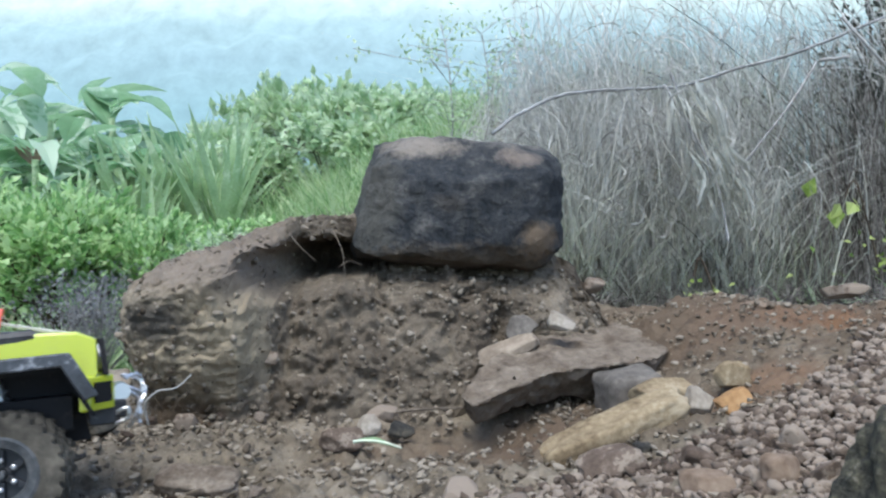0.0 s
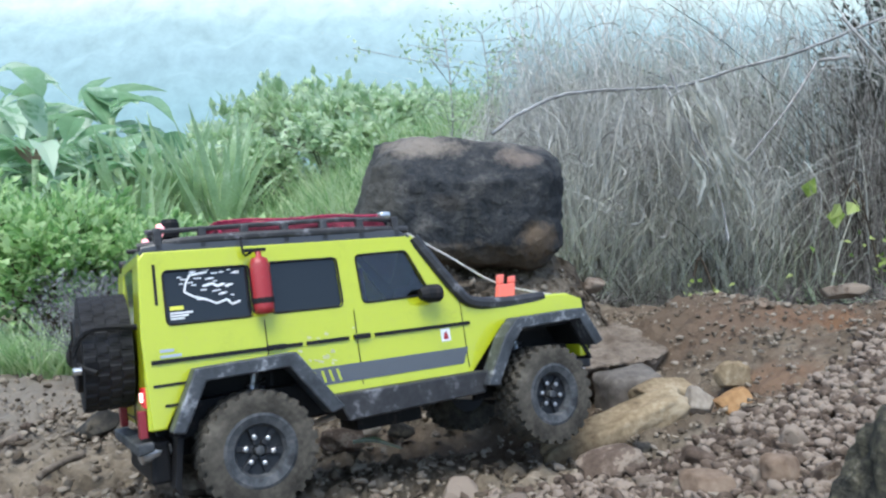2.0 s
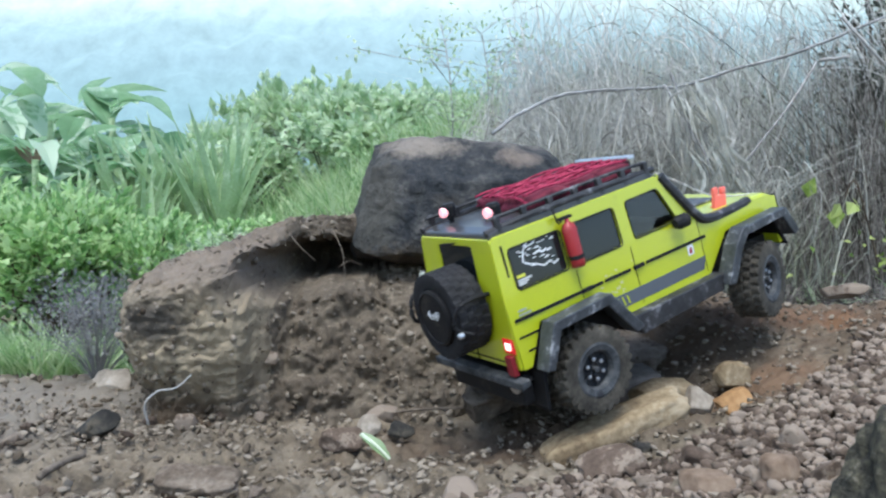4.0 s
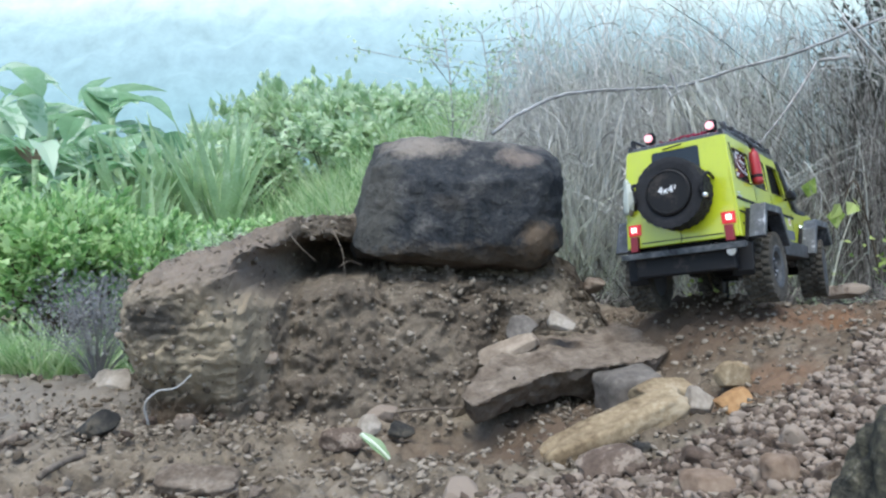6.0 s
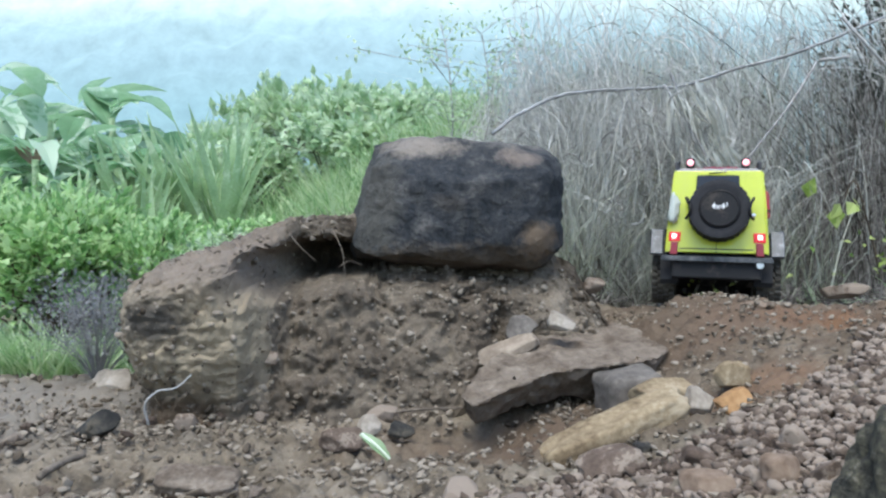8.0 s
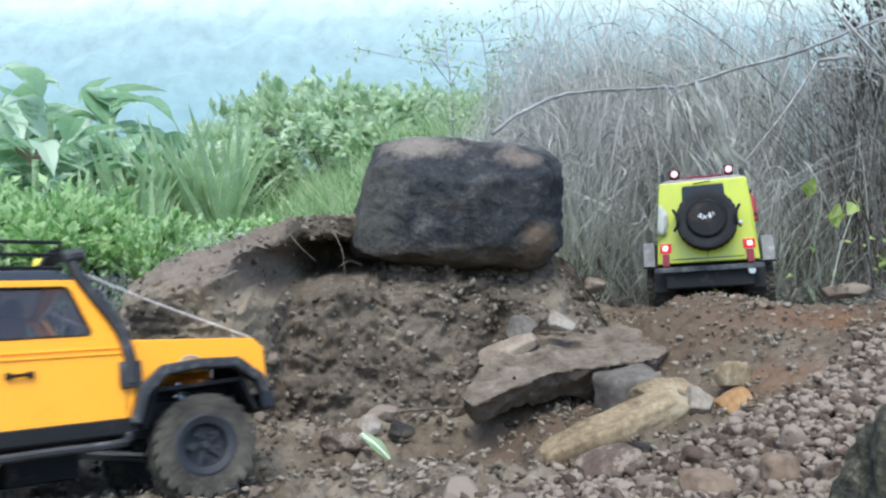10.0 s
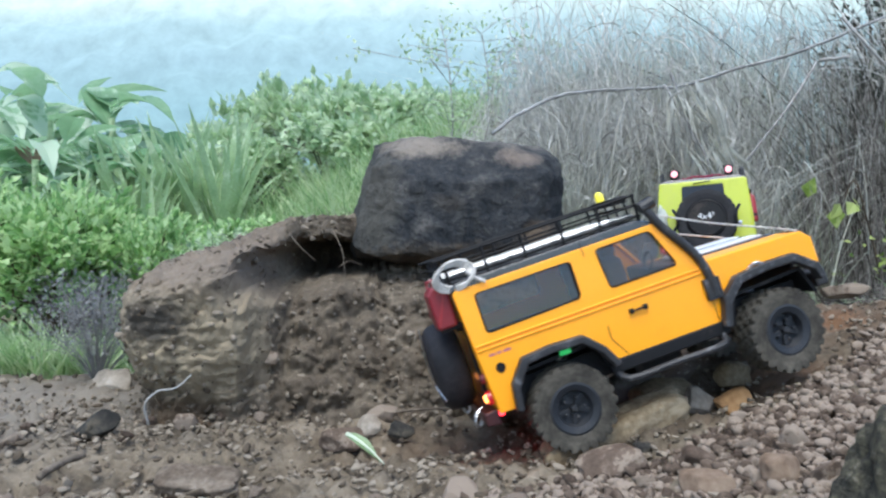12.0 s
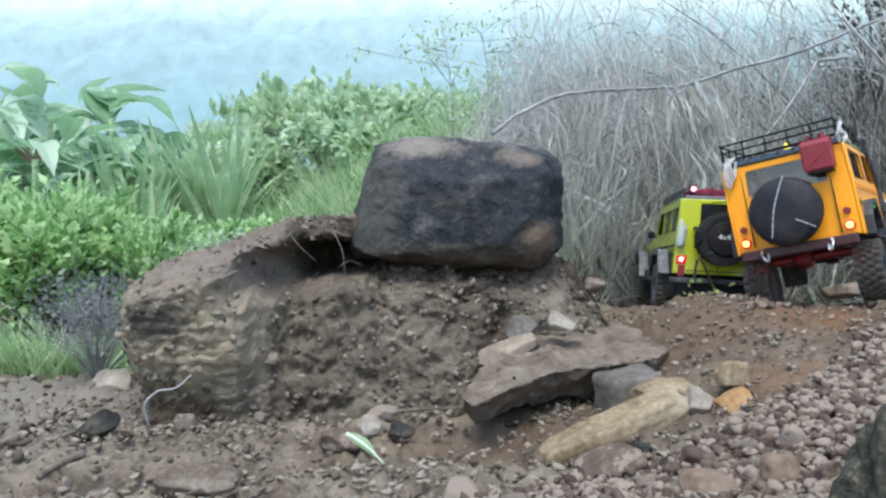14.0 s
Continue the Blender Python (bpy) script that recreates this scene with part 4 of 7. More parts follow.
    # rear bumper and tow gear
    bm = prism(bmesh.new(), [(-0.09, 0.014), (-0.104, 0.011), (-0.104, 0.021), (-0.09, 0.0215)], -0.097, 0.097)
    part("rear_bumper", bm, BEADGREY, g, "worn grey rear bumper", bevel=0.0015)
    bm = tube(bmesh.new(), [(-0.075, -0.07, 0.012), (-0.1, -0.075, 0.008)], 0.0065, 12)
    part("exhaust", bm, SILVER, g)
    bm = box(bmesh.new(), -0.092, -0.075, -0.078, 0.078, -0.018, 0.02)
    part("rear_skid_plate", bm, MATTBLACK, g, bevel=0.003)
    # spare wheel
    bm = knobbly_tyre(0.059, 0.0215, 0.034, 26, 0, (-0.1165, -0.003, 0.104), 0.02)
    spare = part("spare_tyre", bm, BLACKRUBBER, g, "knobbly black spare tyre")
    bm = bmesh.new()
    lathe(bm, [(0.036, -0.132), (0.036, -0.141), (0.033, -0.1425), (0.0325, -0.141), (0.001, -0.1412)], 36, 0, (0, -0.003, 0.104))
    part("spare_cover", bm, MATTBLACK, spare)
    words("lettering", "4x4\u00b2", 0.016, Matrix.Translation((-0.1416, -0.003, 0.106)) @ Matrix(((0, 0, -1, 0), (-1, 0, 0, 0), (0, 1, 0, 0), (0, 0, 0, 1))), WHITE, spare)
    for s in (-1, 1):
        bm = tube(bmesh.new(), arc([(-0.092, s * 0.056 - 0.003, 0.124), (-0.13, s * 0.06 - 0.003, 0.126), (-0.143, s * 0.054 - 0.003, 0.112), (-0.143, s * 0.052 - 0.003, 0.096), (-0.128, s * 0.06 - 0.003, 0.086)], 14), 0.0028, 6)
        part("carrier_arm", bm, MATTBLACK, spare)
    bm = bmesh.new()
    lathe(bm, [(0.0035, -0.14), (0.0035, -0.146), (0.002, -0.147)], 10, 0, (0, -0.062, 0.09))
    part("carrier_clip", bm, SILVER, spare)
    bm = lump(41, (0.005, 0.009, 0.026), 4, 0.2, 0.55)
    bmesh.ops.translate(bm, vec=(-0.1, 0.089, 0.112), verts=bm.verts[:])
    part("plastic_bag", bm, plain("white_plastic_bag", (0.42, 0.45, 0.4), 0.3), g, "crumpled white plastic bag", smooth=True)
    # roof load
    load = new("roof_load")
    load.parent = g
    for i in range(3):
        for j in range(2):
            bm = lump(20 + i + 3 * j, (0.036, 0.034, 0.01), 3, 0.5, 0.2)
            bmesh.ops.translate(bm, vec=(0.025 + 0.056 * i, -0.032 + 0.064 * j, 0.204), verts=bm.verts[:])
            part("bag", bm, BAG, load, "dark red bag under the net", smooth=True)
    for k in range(11):
        x = -0.008 + 0.0165 * k
        bm = tube(bmesh.new(), [(x + 0.004 * math.sin(5 * y + k), y / 10, 0.2165 - 0.012 * abs(y / 0.66) ** 4 + 0.0015 * math.sin(9 * y + 2 * k)) for y in np.linspace(-0.66, 0.66, 12)], 0.0016, 5)
        part("net_cord", bm, NET, load)
    for k in range(8):
        y = -0.063 + 0.018 * k
        bm = tube(bmesh.new(), [(x, y + 0.003 * math.sin(60 * x + k), 0.2168 + 0.0012 * math.sin(70 * x + k)) for x in np.linspace(-0.01, 0.162, 14)], 0.0016, 5)
        part("net_cord", bm, NET, load)
    bm = box(bmesh.new(), 0.165, 0.177, -0.066, 0.066, 0.213, 0.2195)
    bar = part("light_bar", bm, SILVER, g, "silver roof light bar", bevel=0.002)
    bm = bmesh.new()
    for y in (-0.05, 0.05):
        box(bm, 0.168, 0.176, y - 0.004, y + 0.004, 0.196, 0.213)
    part("light_bar_bracket", bm, MATTBLACK, bar)
    # extinguisher on the right side
    bm = bmesh.new()
    lathe(bm, [(0.003, 0.121), (0.009, 0.122), (0.0095, 0.128), (0.0095, 0.168), (0.0075, 0.174), (0.003, 0.176), (0.003, 0.182), (0.002, 0.183)], 16, 2, (0.017, -0.107, 0))
    fire = part("extinguisher", bm, REDPAINT, g, "small red fire extinguisher", smooth=True)
    bm = bmesh.new()
    lathe(bm, [(0.0098, 0.1315), (0.0102, 0.132), (0.0102, 0.136), (0.0098, 0.1365)], 16, 2, (0.017, -0.107, 0))
    box(bm, 0.013, 0.021, -0.107, -0.094, 0.132, 0.136)
    part("strap", bm, MATTBLACK, fire)
    bm = box(bmesh.new(), 0.004, 0.024, -0.11, -0.104, 0.181, 0.184)
    tube(bm, arc([(0.012, -0.107, 0.182), (0.004, -0.106, 0.178), (0.003, -0.104, 0.19), (0.004, -0.1, 0.196)], 8), 0.0012, 5)
    part("valve", bm, MATTBLACK, fire)
    # snorkel on the right pillar
    bm = tube(bmesh.new(), arc([(0.345, -0.092, 0.107), (0.29, -0.094, 0.106), (0.25, -0.098, 0.11), (0.232, -0.099, 0.122), (0.2, -0.096, 0.168), (0.189, -0.094, 0.186)], 18), 0.0068, 8)
    part("snorkel", bm, BLACKPLASTIC, g, "black plastic snorkel along the pillar")
    # tow hook box and the cord to the roof
    bm = box(bmesh.new(), 0.291, 0.315, -0.079, -0.071, 0.108, 0.127)
    box(bm, 0.291, 0.299, -0.079, -0.071, 0.127, 0.1385)
    box(bm, 0.307, 0.315, -0.079, -0.071, 0.127, 0.1355)
    for v in bm.verts:
        v.co.x += 0.22 * (v.co.z - 0.108)
    box(bm, 0.298, 0.31, -0.071, -0.062, 0.109, 0.113)
    part("hook_block", bm, REDPLASTIC, g, "orange-red plastic hook block", bevel=0.0015)
    for s in (-1, 1):
        bm = tube(bmesh.new(), arc([(0.18, s * 0.06, 0.204), (0.24, s * 0.066, 0.166), (0.3, s * 0.072, 0.128), (0.385, s * 0.07, 0.106)], 14), 0.0012, 5)
        part("cord", bm, ROPE, g, "thin cord from roof to bonnet")
    # map drawing and stickers on the rear side pane
    bm = bmesh.new()
    lean = lambda x, z: (x, -(W - 0.0012 - (z - 0.11) * L), z)
    ribbon(bm, [lean(*q) for q in ((-0.03, 0.166), (-0.046, 0.164), (-0.05, 0.157), (-0.052, 0.149), (-0.044, 0.144), (-0.034, 0.141), (-0.024, 0.136), (-0.014, 0.139), (-0.01, 0.134), (-0.002, 0.1365))], 0.0009, -0.0003)
    ribbon(bm, [lean(*q) for q in ((-0.035, 0.153), (-0.026, 0.155), (-0.022, 0.152), (-0.015, 0.154))], 0.0011, -0.0003)
    ribbon(bm, [lean(*q) for q in ((-0.045, 0.168), (-0.036, 0.169), (-0.028, 0.168))], 0.0007, -0.0003)
    rng = random.Random(3)
    for k in range(26):
        x, z = rng.uniform(-0.058, -0.004), rng.uniform(0.14, 0.167)
        ribbon(bm, [lean(x, z), lean(x + rng.uniform(0.003, 0.007), z)], 0.0005, -0.0003)
    for k in range(3):
        ribbon(bm, [lean(-0.066, 0.1305 - 0.0025 * k), lean(-0.046 - 0.004 * k, 0.1305 - 0.0025 * k)], 0.0008, -0.0003)
    part("window_drawing", bm, WHITE, g, "white line drawing and small bars of writing")
    bm = ribbon(bmesh.new(), [lean(-0.066, 0.135), lean(-0.054, 0.135)], 0.0018, -0.0003)
    part("sticker", bm, DECALYELLOW, g)
    bm = bmesh.new()
    for x, z, w in ((-0.078, 0.098, 0.012), (-0.078, 0.093, 0.018)):
        ribbon(bm, [(x, -W, z), (x + w, -W, z)], 0.0013, -0.0004)
    part("faded_lettering", bm, STEEL, g, "faded grey bars of lettering")
    bm = bmesh.new()
    rng = random.Random(8)
    for k in range(16):
        x, z = rng.gauss(0.075, 0.012), rng.uniform(0.066, 0.098)
        ribbon(bm, [(x, -W, z), (x + rng.uniform(0.001, 0.007), -W, z + rng.uniform(-0.002, 0.002))], rng.uniform(0.0005, 0.0014), -0.00025)
    part("paint_scrape", bm, plain("scraped_paint", (0.5, 0.5, 0.25), 0.6), g, "pale scraped paint on the doors")
    # cabin
    bm = box(bmesh.new(), -0.085, 0.23, -0.09, 0.09, 0.085, 0.1)
    for x in (0.06, 0.13):
        for y in (-0.045, 0.045):
            box(bm, x, x + 0.04, y - 0.026, y + 0.026, 0.1, 0.115)
            box(bm, x - 0.006, x + 0.006, y - 0.026, y + 0.026, 0.1, 0.16)
    box(bm, 0.2, 0.235, -0.088, 0.088, 0.1, 0.12)
    part("cabin", bm, plain("dark_cabin", (0.05, 0.05, 0.055), 0.7), g, "dark seats and dashboard", bevel=0.003)
    underbody(g, 0.324, 0.08, MATTBLACK, 0.018, 0.05, -0.09, 0.395)
    for x in (0, 0.324):
        for s in (-1, 1):
            part("wheel_well", prism(bmesh.new(), [(x - 0.07, 0.028), (x - 0.05, 0.075), (x + 0.045, 0.078), (x + 0.07, 0.03), (x + 0.066, 0.03), (x + 0.042, 0.074), (x - 0.047, 0.071), (x - 0.066, 0.028)], s * 0.05, s * 0.097), MATTBLACK, g)
            part("arch_liner", prism(bmesh.new(), [(x - 0.068, 0.0), (x - 0.062, 0.05), (x - 0.048, 0.073), (x + 0.043, 0.076), (x + 0.058, 0.055), (x + 0.066, 0.005)], s * 0.046, s * 0.05), MATTBLACK, g)
    # the cab is narrower than the track and leans inwards towards the roof
    def lean_in(ob):
        if ob.type == "MESH" and ob.data and ob.matrix_basis == Matrix.Identity(4):
            for v in ob.data.vertices:
                v.co.y *= 0.905 - 0.6 * (v.co.z - 0.06)
        for kid in ob.children:
            lean_in(kid)

    cab = ("rear_panel", "roof", "side_panel", "windscreen", "bonnet", "rack_", "tail_light", "reflector", "window_drawing", "sticker", "faded_lettering", "paint_scrape", "cabin", "snorkel", "extinguisher", "wing_mirror", "hook_block", "cord", "grille", "headlight", "light_bar", "roof_load", "plastic_bag")
    for ob in g.children:
        if ob.name.startswith(cab):
            lean_in(ob)
    for ob in (spare, *spare.children):
        if ob.matrix_basis == Matrix.Identity(4):
            for v in ob.data.vertices:
                v.co.y, v.co.z = -0.003 + 0.96 * (v.co.y + 0.003), 0.103 + 0.97 * (v.co.z - 0.104)
    wheels = [make_wheel(g, 0.0535, 0.043, 0.028, BEADGREY, x, y, 26, 6) for x in (-0.004, 0.32) for y in (-0.0935, 0.0935)]
    return g, wheels


def orange_truck():
    d = empty("orange_truck", "orange three-door radio-controlled off-road truck with black roof rack", "model truck", "radio-controlled trucks on the trail")
    W, L = 0.1, 0.045

    def arch(x0, r, zc, n=8, a0=200, a1=-20):
        return [(x0 + r * math.cos(radians(a)), zc + r * 0.92 * math.sin(radians(a))) for a in np.linspace(a0, a1, n)]

    outline = [(-0.088, 0.022)] + [(-0.066, 0.022), (-0.062, 0.05), (-0.044, 0.071), (0.03, 0.073), (0.05, 0.052), (0.06, 0.034)] + [(0.207, 0.034), (0.215, 0.06), (0.235, 0.078), (0.31, 0.08), (0.334, 0.062), (0.338, 0.048), (0.346, 0.048), (0.346, 0.096), (0.335, 0.107), (0.202, 0.112), (0.164, 0.17), (0.158, 0.1745), (-0.094, 0.1745), (-0.098, 0.17), (-0.094, 0.105)]
    w1 = [(-0.073, 0.116), (0.047, 0.119), (0.047, 0.1635), (-0.073, 0.1635)]
    w2 = [(0.085, 0.118), (0.172, 0.1185), (0.152, 0.167), (0.081, 0.1665)]

    def soft(p, r=0.004):
        out = []
        for i, q in enumerate(p):
            q, a, b = Vector(q), Vector(p[i - 1]), Vector(p[(i + 1) % len(p)])
            out += [tuple(q + (a - q).normalized() * r), tuple(q + ((a - q).normalized() + (b - q).normalized()) * r * 0.3), tuple(q + (b - q).normalized() * r)]
        return out

    holes = [soft(w1), soft(w2)]
    for s in (-1, 1):
        bm = plate(bmesh.new(), outline, [list(h) for h in holes], lambda x, z: line_plan(x, z, s, W, L), (0, -s * 0.004, 0))
        side = part("side_panel", bm, ORANGE, d, bevel=0.0015)
        for hole, mat, lab in zip(holes, (CLEAR, CLEAR), ("smoked rear side pane", "smoked door pane")):
            bm = plate(bmesh.new(), [(cx + (x - cx) * 1.03, cz + (z - cz) * 1.03) for cx, cz in [np.mean(hole, 0)] for x, z in hole], [], lambda x, z: line_plan(x, z, s, W - 0.003, L), (0, -s * 0.0008, 0))
            part("window_pane", bm, mat, side, lab)
            ring = [line_plan(x, z, s, W + 0.0002, L) for x, z in hole]
            part("window_seal", tube(bmesh.new(), ring + ring[:1], 0.001, 5, ends=False), MATTBLACK, side)
        for z in (0.1045, 0.099):
            bm = box(bmesh.new(), -0.092, 0.2, min(s * (W - 0.001), s * (W + 0.0014)), max(s * (W - 0.001), s * (W + 0.0014)), z - 0.0012, z + 0.0012)
            part("waist_crease", bm, ORANGE, side, bevel=0.0006)
        for pts in (((0.066, 0.178), (0.066, 0.06), (0.08, 0.037)), ((0.2, 0.037), (0.2, 0.112), (0.16, 0.176))):
            bm = ribbon(bmesh.new(), [line_plan(x, z, s, W, L) for x, z in pts], 0.0005, s * 0.0003)
            part("door_gap", bm, MATTBLACK, side)
        bm = bmesh.new()
        tube(bm, [(0.098, s * (W + 0.0035), 0.0835), (0.119, s * (W + 0.0035), 0.0845)], 0.0016, 6)
        for x in (0.099, 0.117):
            box(bm, x - 0.0025, x + 0.0025, min(s * W, s * (W + 0.004)), max(s * W, s * (W + 0.004)), 0.081, 0.087)
        part("door_handle", bm, MATTBLACK, side)
        for x0, pts in ((0.0, ((-0.07, 0.02), (-0.066, 0.052), (-0.046, 0.077), (-0.01, 0.08), (0.032, 0.078), (0.054, 0.056), (0.066, 0.033))), (0.276, ((0.2, 0.03), (0.21, 0.063), (0.232, 0.083), (0.27, 0.087), (0.312, 0.086), (0.338, 0.066), (0.343, 0.05)))):
            cx = x0
            inner = [(cx + (x - cx) * 0.88, z * 0.88) for x, z in pts]
            bm = flare(bmesh.new(), list(pts), inner, s, W - 0.003, W + 0.013)
            part("wheel_flare", bm, BLACKPLASTIC, d, "black plastic wheel flare", bevel=0.002)
        bm = box(bmesh.new(), 0.055, 0.21, min(s * 0.085, s * 0.103), max(s * 0.085, s * 0.103), 0.02, 0.036)
        part("sill", bm, MATTBLACK, d, bevel=0.002)
        bm = bmesh.new()
        tube(bm, arc([(0.06, s * 0.096, 0.022), (0.07, s * 0.113, 0.012), (0.13, s * 0.114, 0.012), (0.19, s * 0.113, 0.012), (0.2, s * 0.096, 0.022)], 14), 0.0042, 8)
        part("side_step", bm, BLACKPLASTIC, d, "black tube side step")
        bm = bmesh.new()
        lathe(bm, [(0.008, -0.096), (0.0088, -0.0905), (0.0088, -0.086)], 14, 0, (0, s * 0.081, 0.0405))
        lamp = part("tail_light", bm, TAILRED, d, "lit orange-red tail light")
        bm = bmesh.new()
        lathe(bm, [(0.004, -0.099), (0.0055, -0.0965), (0.0055, -0.0955)], 12, 0, (0, s * 0.081, 0.0405))
        part("lamp_core", bm, TAILAMBER, lamp)
        bm = bmesh.new()
        lathe(bm, [(0.0055, -0.096), (0.006, -0.09), (0.006, -0.086)], 12, 0, (0, s * 0.081, 0.064))
        part("reflector", bm, DARKRED, d)
        bm = bmesh.new()
        lathe(bm, [(0.012, 0.342), (0.0125, 0.348), (0.008, 0.352)], 18, 0, (0, s * 0.06, 0.078))
        head = part("headlight", bm, SILVER, d, "round chrome headlight")
        bm = prism(bmesh.new(), [(0.2, 0.109), (0.206, 0.1125), (0.33, 0.1075), (0.343, 0.1), (0.343, 0.085), (0.2, 0.085)], s * 0.05, s * 0.0985)
        part("front_wing", bm, ORANGE, d, bevel=0.003)
        bm = bmesh.new()
        top = arc([(-0.098, s * 0.088, 0.2), (-0.1, s * 0.09, 0.204), (0.03, s * 0.091, 0.204), (0.15, s * 0.09, 0.204)], 12)
        tube(bm, [(x, y, 0.214) for x, y, z in top], 0.0019, 6)
        part("rack_rail", bm, MATTBLACK, d)
        bm = tube(bmesh.new(), [(x, y, 0.2015) for x, y, z in top], 0.0015, 6)
        part("rack_rail", bm, MATTBLACK, d)
        bm = tube(bmesh.new(), [(x, y, 0.188) for x, y, z in top], 0.0018, 6)
        part("rack_rail", bm, MATTBLACK, d)
        for k in range(6):
            x = -0.096 + 0.0488 * k
            bm = tube(bmesh.new(), [(x, s * 0.087, 0.18), (x, s * 0.0905, 0.19), (x, s * 0.091, 0.215)], 0.0019, 6)
            part("rack_post", bm, MATTBLACK, d)
        bm = bmesh.new()
        tube(bm, arc([(-0.101, s * 0.052, 0.026), (-0.112, s * 0.055, 0.02), (-0.114, s * 0.052, 0.008), (-0.108, s * 0.047, 0.006), (-0.103, s * 0.047, 0.02)], 12), 0.0022, 6)
        part("shackle", bm, SILVER, d)
    bm = bmesh.new()
    lathe(bm, [(0.0058, -0.1012), (0.0058, -0.0985)], 14, 1, (-0.071, 0, 0.0735))
    part("fuel_cap", bm, MATTBLACK, d)
    bm = bmesh.new()
    for k, (a, b) in enumerate(((-0.08, -0.072), (-0.07, -0.064), (-0.062, -0.052))):
        ribbon(bm, [(a, -W, 0.0905), (b, -W, 0.0905)], 0.0016, -0.0004)
    part("faded_lettering", bm, plain("faded_red_decal", (0.5, 0.16, 0.14), 0.5), d, "small faded red bars of lettering")
    # roof, rear, bonnet
    bm = prism(bmesh.new(), [(-0.099, 0.172), (-0.1, 0.178), (-0.09, 0.183), (0.14, 0.185), (0.163, 0.176), (0.159, 0.172)], -0.097, 0.097)
    part("roof", bm, plain("glossy_black_roof", (0.02, 0.021, 0.023), 0.2, coat=1.0), d, "glossy black roof panel", bevel=0.003)
    hole = [(-0.062, 0.118), (0.062, 0.118), (0.06, 0.162), (-0.06, 0.162)]
    bm = plate(bmesh.new(), [(-0.095, 0.024), (0.095, 0.024), (0.096, 0.11), (0.093, 0.1735), (-0.093, 0.1735), (-0.096, 0.11)], [soft(hole)], lambda y, z: (-0.0885 - max(0, z - 0.03) * 0.055, y, z), (0.004, 0, 0))
    tail = part("rear_panel", bm, ORANGE, d, "orange rear door panel", bevel=0.0015)
    bm = box(bmesh.new(), -0.0935, -0.0925, -0.064, 0.064, 0.116, 0.167)
    part("rear_window", bm, CLEAR, tail)
    for y in (-0.068, 0.068):
        part("door_gap", box(bmesh.new(), -0.0955, -0.09, y - 0.0006, y + 0.0006, 0.03, 0.168), MATTBLACK, tail)
    bm = prism(bmesh.new(), [(0.198, 0.11), (0.205, 0.115), (0.32, 0.1105), (0.34, 0.104), (0.34, 0.09), (0.198, 0.09)], -0.05, 0.05)
    bonnet = part("bonnet", bm, plain("black_bonnet", (0.02, 0.02, 0.022), 0.2, coat=1.0), d, "black bonnet with silver plates", bevel=0.003)
    for s in (-1, 1):
        bm = prism(bmesh.new(), [(0.215, 0.1145), (0.315, 0.1105), (0.315, 0.1125), (0.215, 0.1165)], s * 0.012, s * 0.047)
        part("bonnet_plate", bm, PLATE, bonnet, "pale silver chequer plate", bevel=0.0006)
    bm = prism(bmesh.new(), [(0.201, 0.113), (0.162, 0.173), (0.1595, 0.172), (0.197, 0.112)], -0.09, 0.09)
    part("windscreen", bm, CLEAR, d)
    for s in (-1, 1):
        bm = tube(bmesh.new(), [(0.2, s * 0.094, 0.112), (0.162, s * 0.093, 0.173)], 0.004, 8)
        part("windscreen_pillar", bm, ORANGE, d)
    bm = box(bmesh.new(), 0.34, 0.347, -0.044, 0.044, 0.052, 0.1)
    part("grille", bm, MATTBLACK, d, bevel=0.002)
    bm = box(bmesh.new(), 0.345, 0.362, -0.082, 0.082, 0.03, 0.05)
    bump = part("front_bumper", bm, BLACKPLASTIC, d, bevel=0.003)
    bm = bmesh.new()
    for s in (-1, 1):
        tube(bm, arc([(0.36, s * 0.04, 0.045), (0.368, s * 0.04, 0.075), (0.36, s * 0.04, 0.098), (0.352, s * 0.03, 0.1)], 10), 0.003, 6)
    tube(bm, [(0.367, -0.04, 0.08), (0.367, 0.04, 0.08)], 0.003, 6)
    part("bull_bar", bm, MATTBLACK, bump)
    # rack floor, load, lamps
    for k in range(7):
        x = -0.09 + 0.039 * k
        bm = tube(bmesh.new(), [(x, -0.09, 0.188), (x, 0.09, 0.188)], 0.0017, 6)
        part("rack_slat", bm, MATTBLACK, d)
    for y in (-0.07, -0.045, -0.02, 0.005, 0.03, 0.055, 0.075):
        bm = tube(bmesh.new(), [(-0.099, y, 0.1905), (0.15, y, 0.1905)], 0.0019, 6)
        part("rack_slat", bm, WORNSLAT, d, "worn silver rack slat")
    for x in (-0.1, 0.15):
        for z in (0.188, 0.2015, 0.214):
            bm = tube(bmesh.new(), [(x, -0.09, z), (x, 0.09, z)], 0.0017, 6)
            part("rack_end_rail", bm, MATTBLACK, d)
        for y in (-0.054, -0.018, 0.018, 0.054):
            bm = tube(bmesh.new(), [(x, y, 0.187), (x, y, 0.214)], 0.0015, 6)
            part("rack_post", bm, MATTBLACK, d)
    bm = tube(bmesh.new(), [(-0.09, -0.07, 0.192), (0.12, -0.062, 0.192)], 0.003, 8)
    part("shovel_handle", bm, STEEL, d, "pale grey pole lying on the rack")
    bm = box(bmesh.new(), 0.144, 0.154, -0.055, 0.055, 0.208, 0.217)
    part("light_bar", bm, MATTBLACK, d, bevel=0.001)
    bm = bmesh.new()
    lathe(bm, [(0.0055, 0.2165), (0.0062, 0.219), (0.0058, 0.226), (0.004, 0.2295), (0.001, 0.231)], 14, 2, (0.151, 0.03, 0))
    part("beacon", bm, AMBER, d, "small yellow roof beacon")
    bm = bmesh.new()
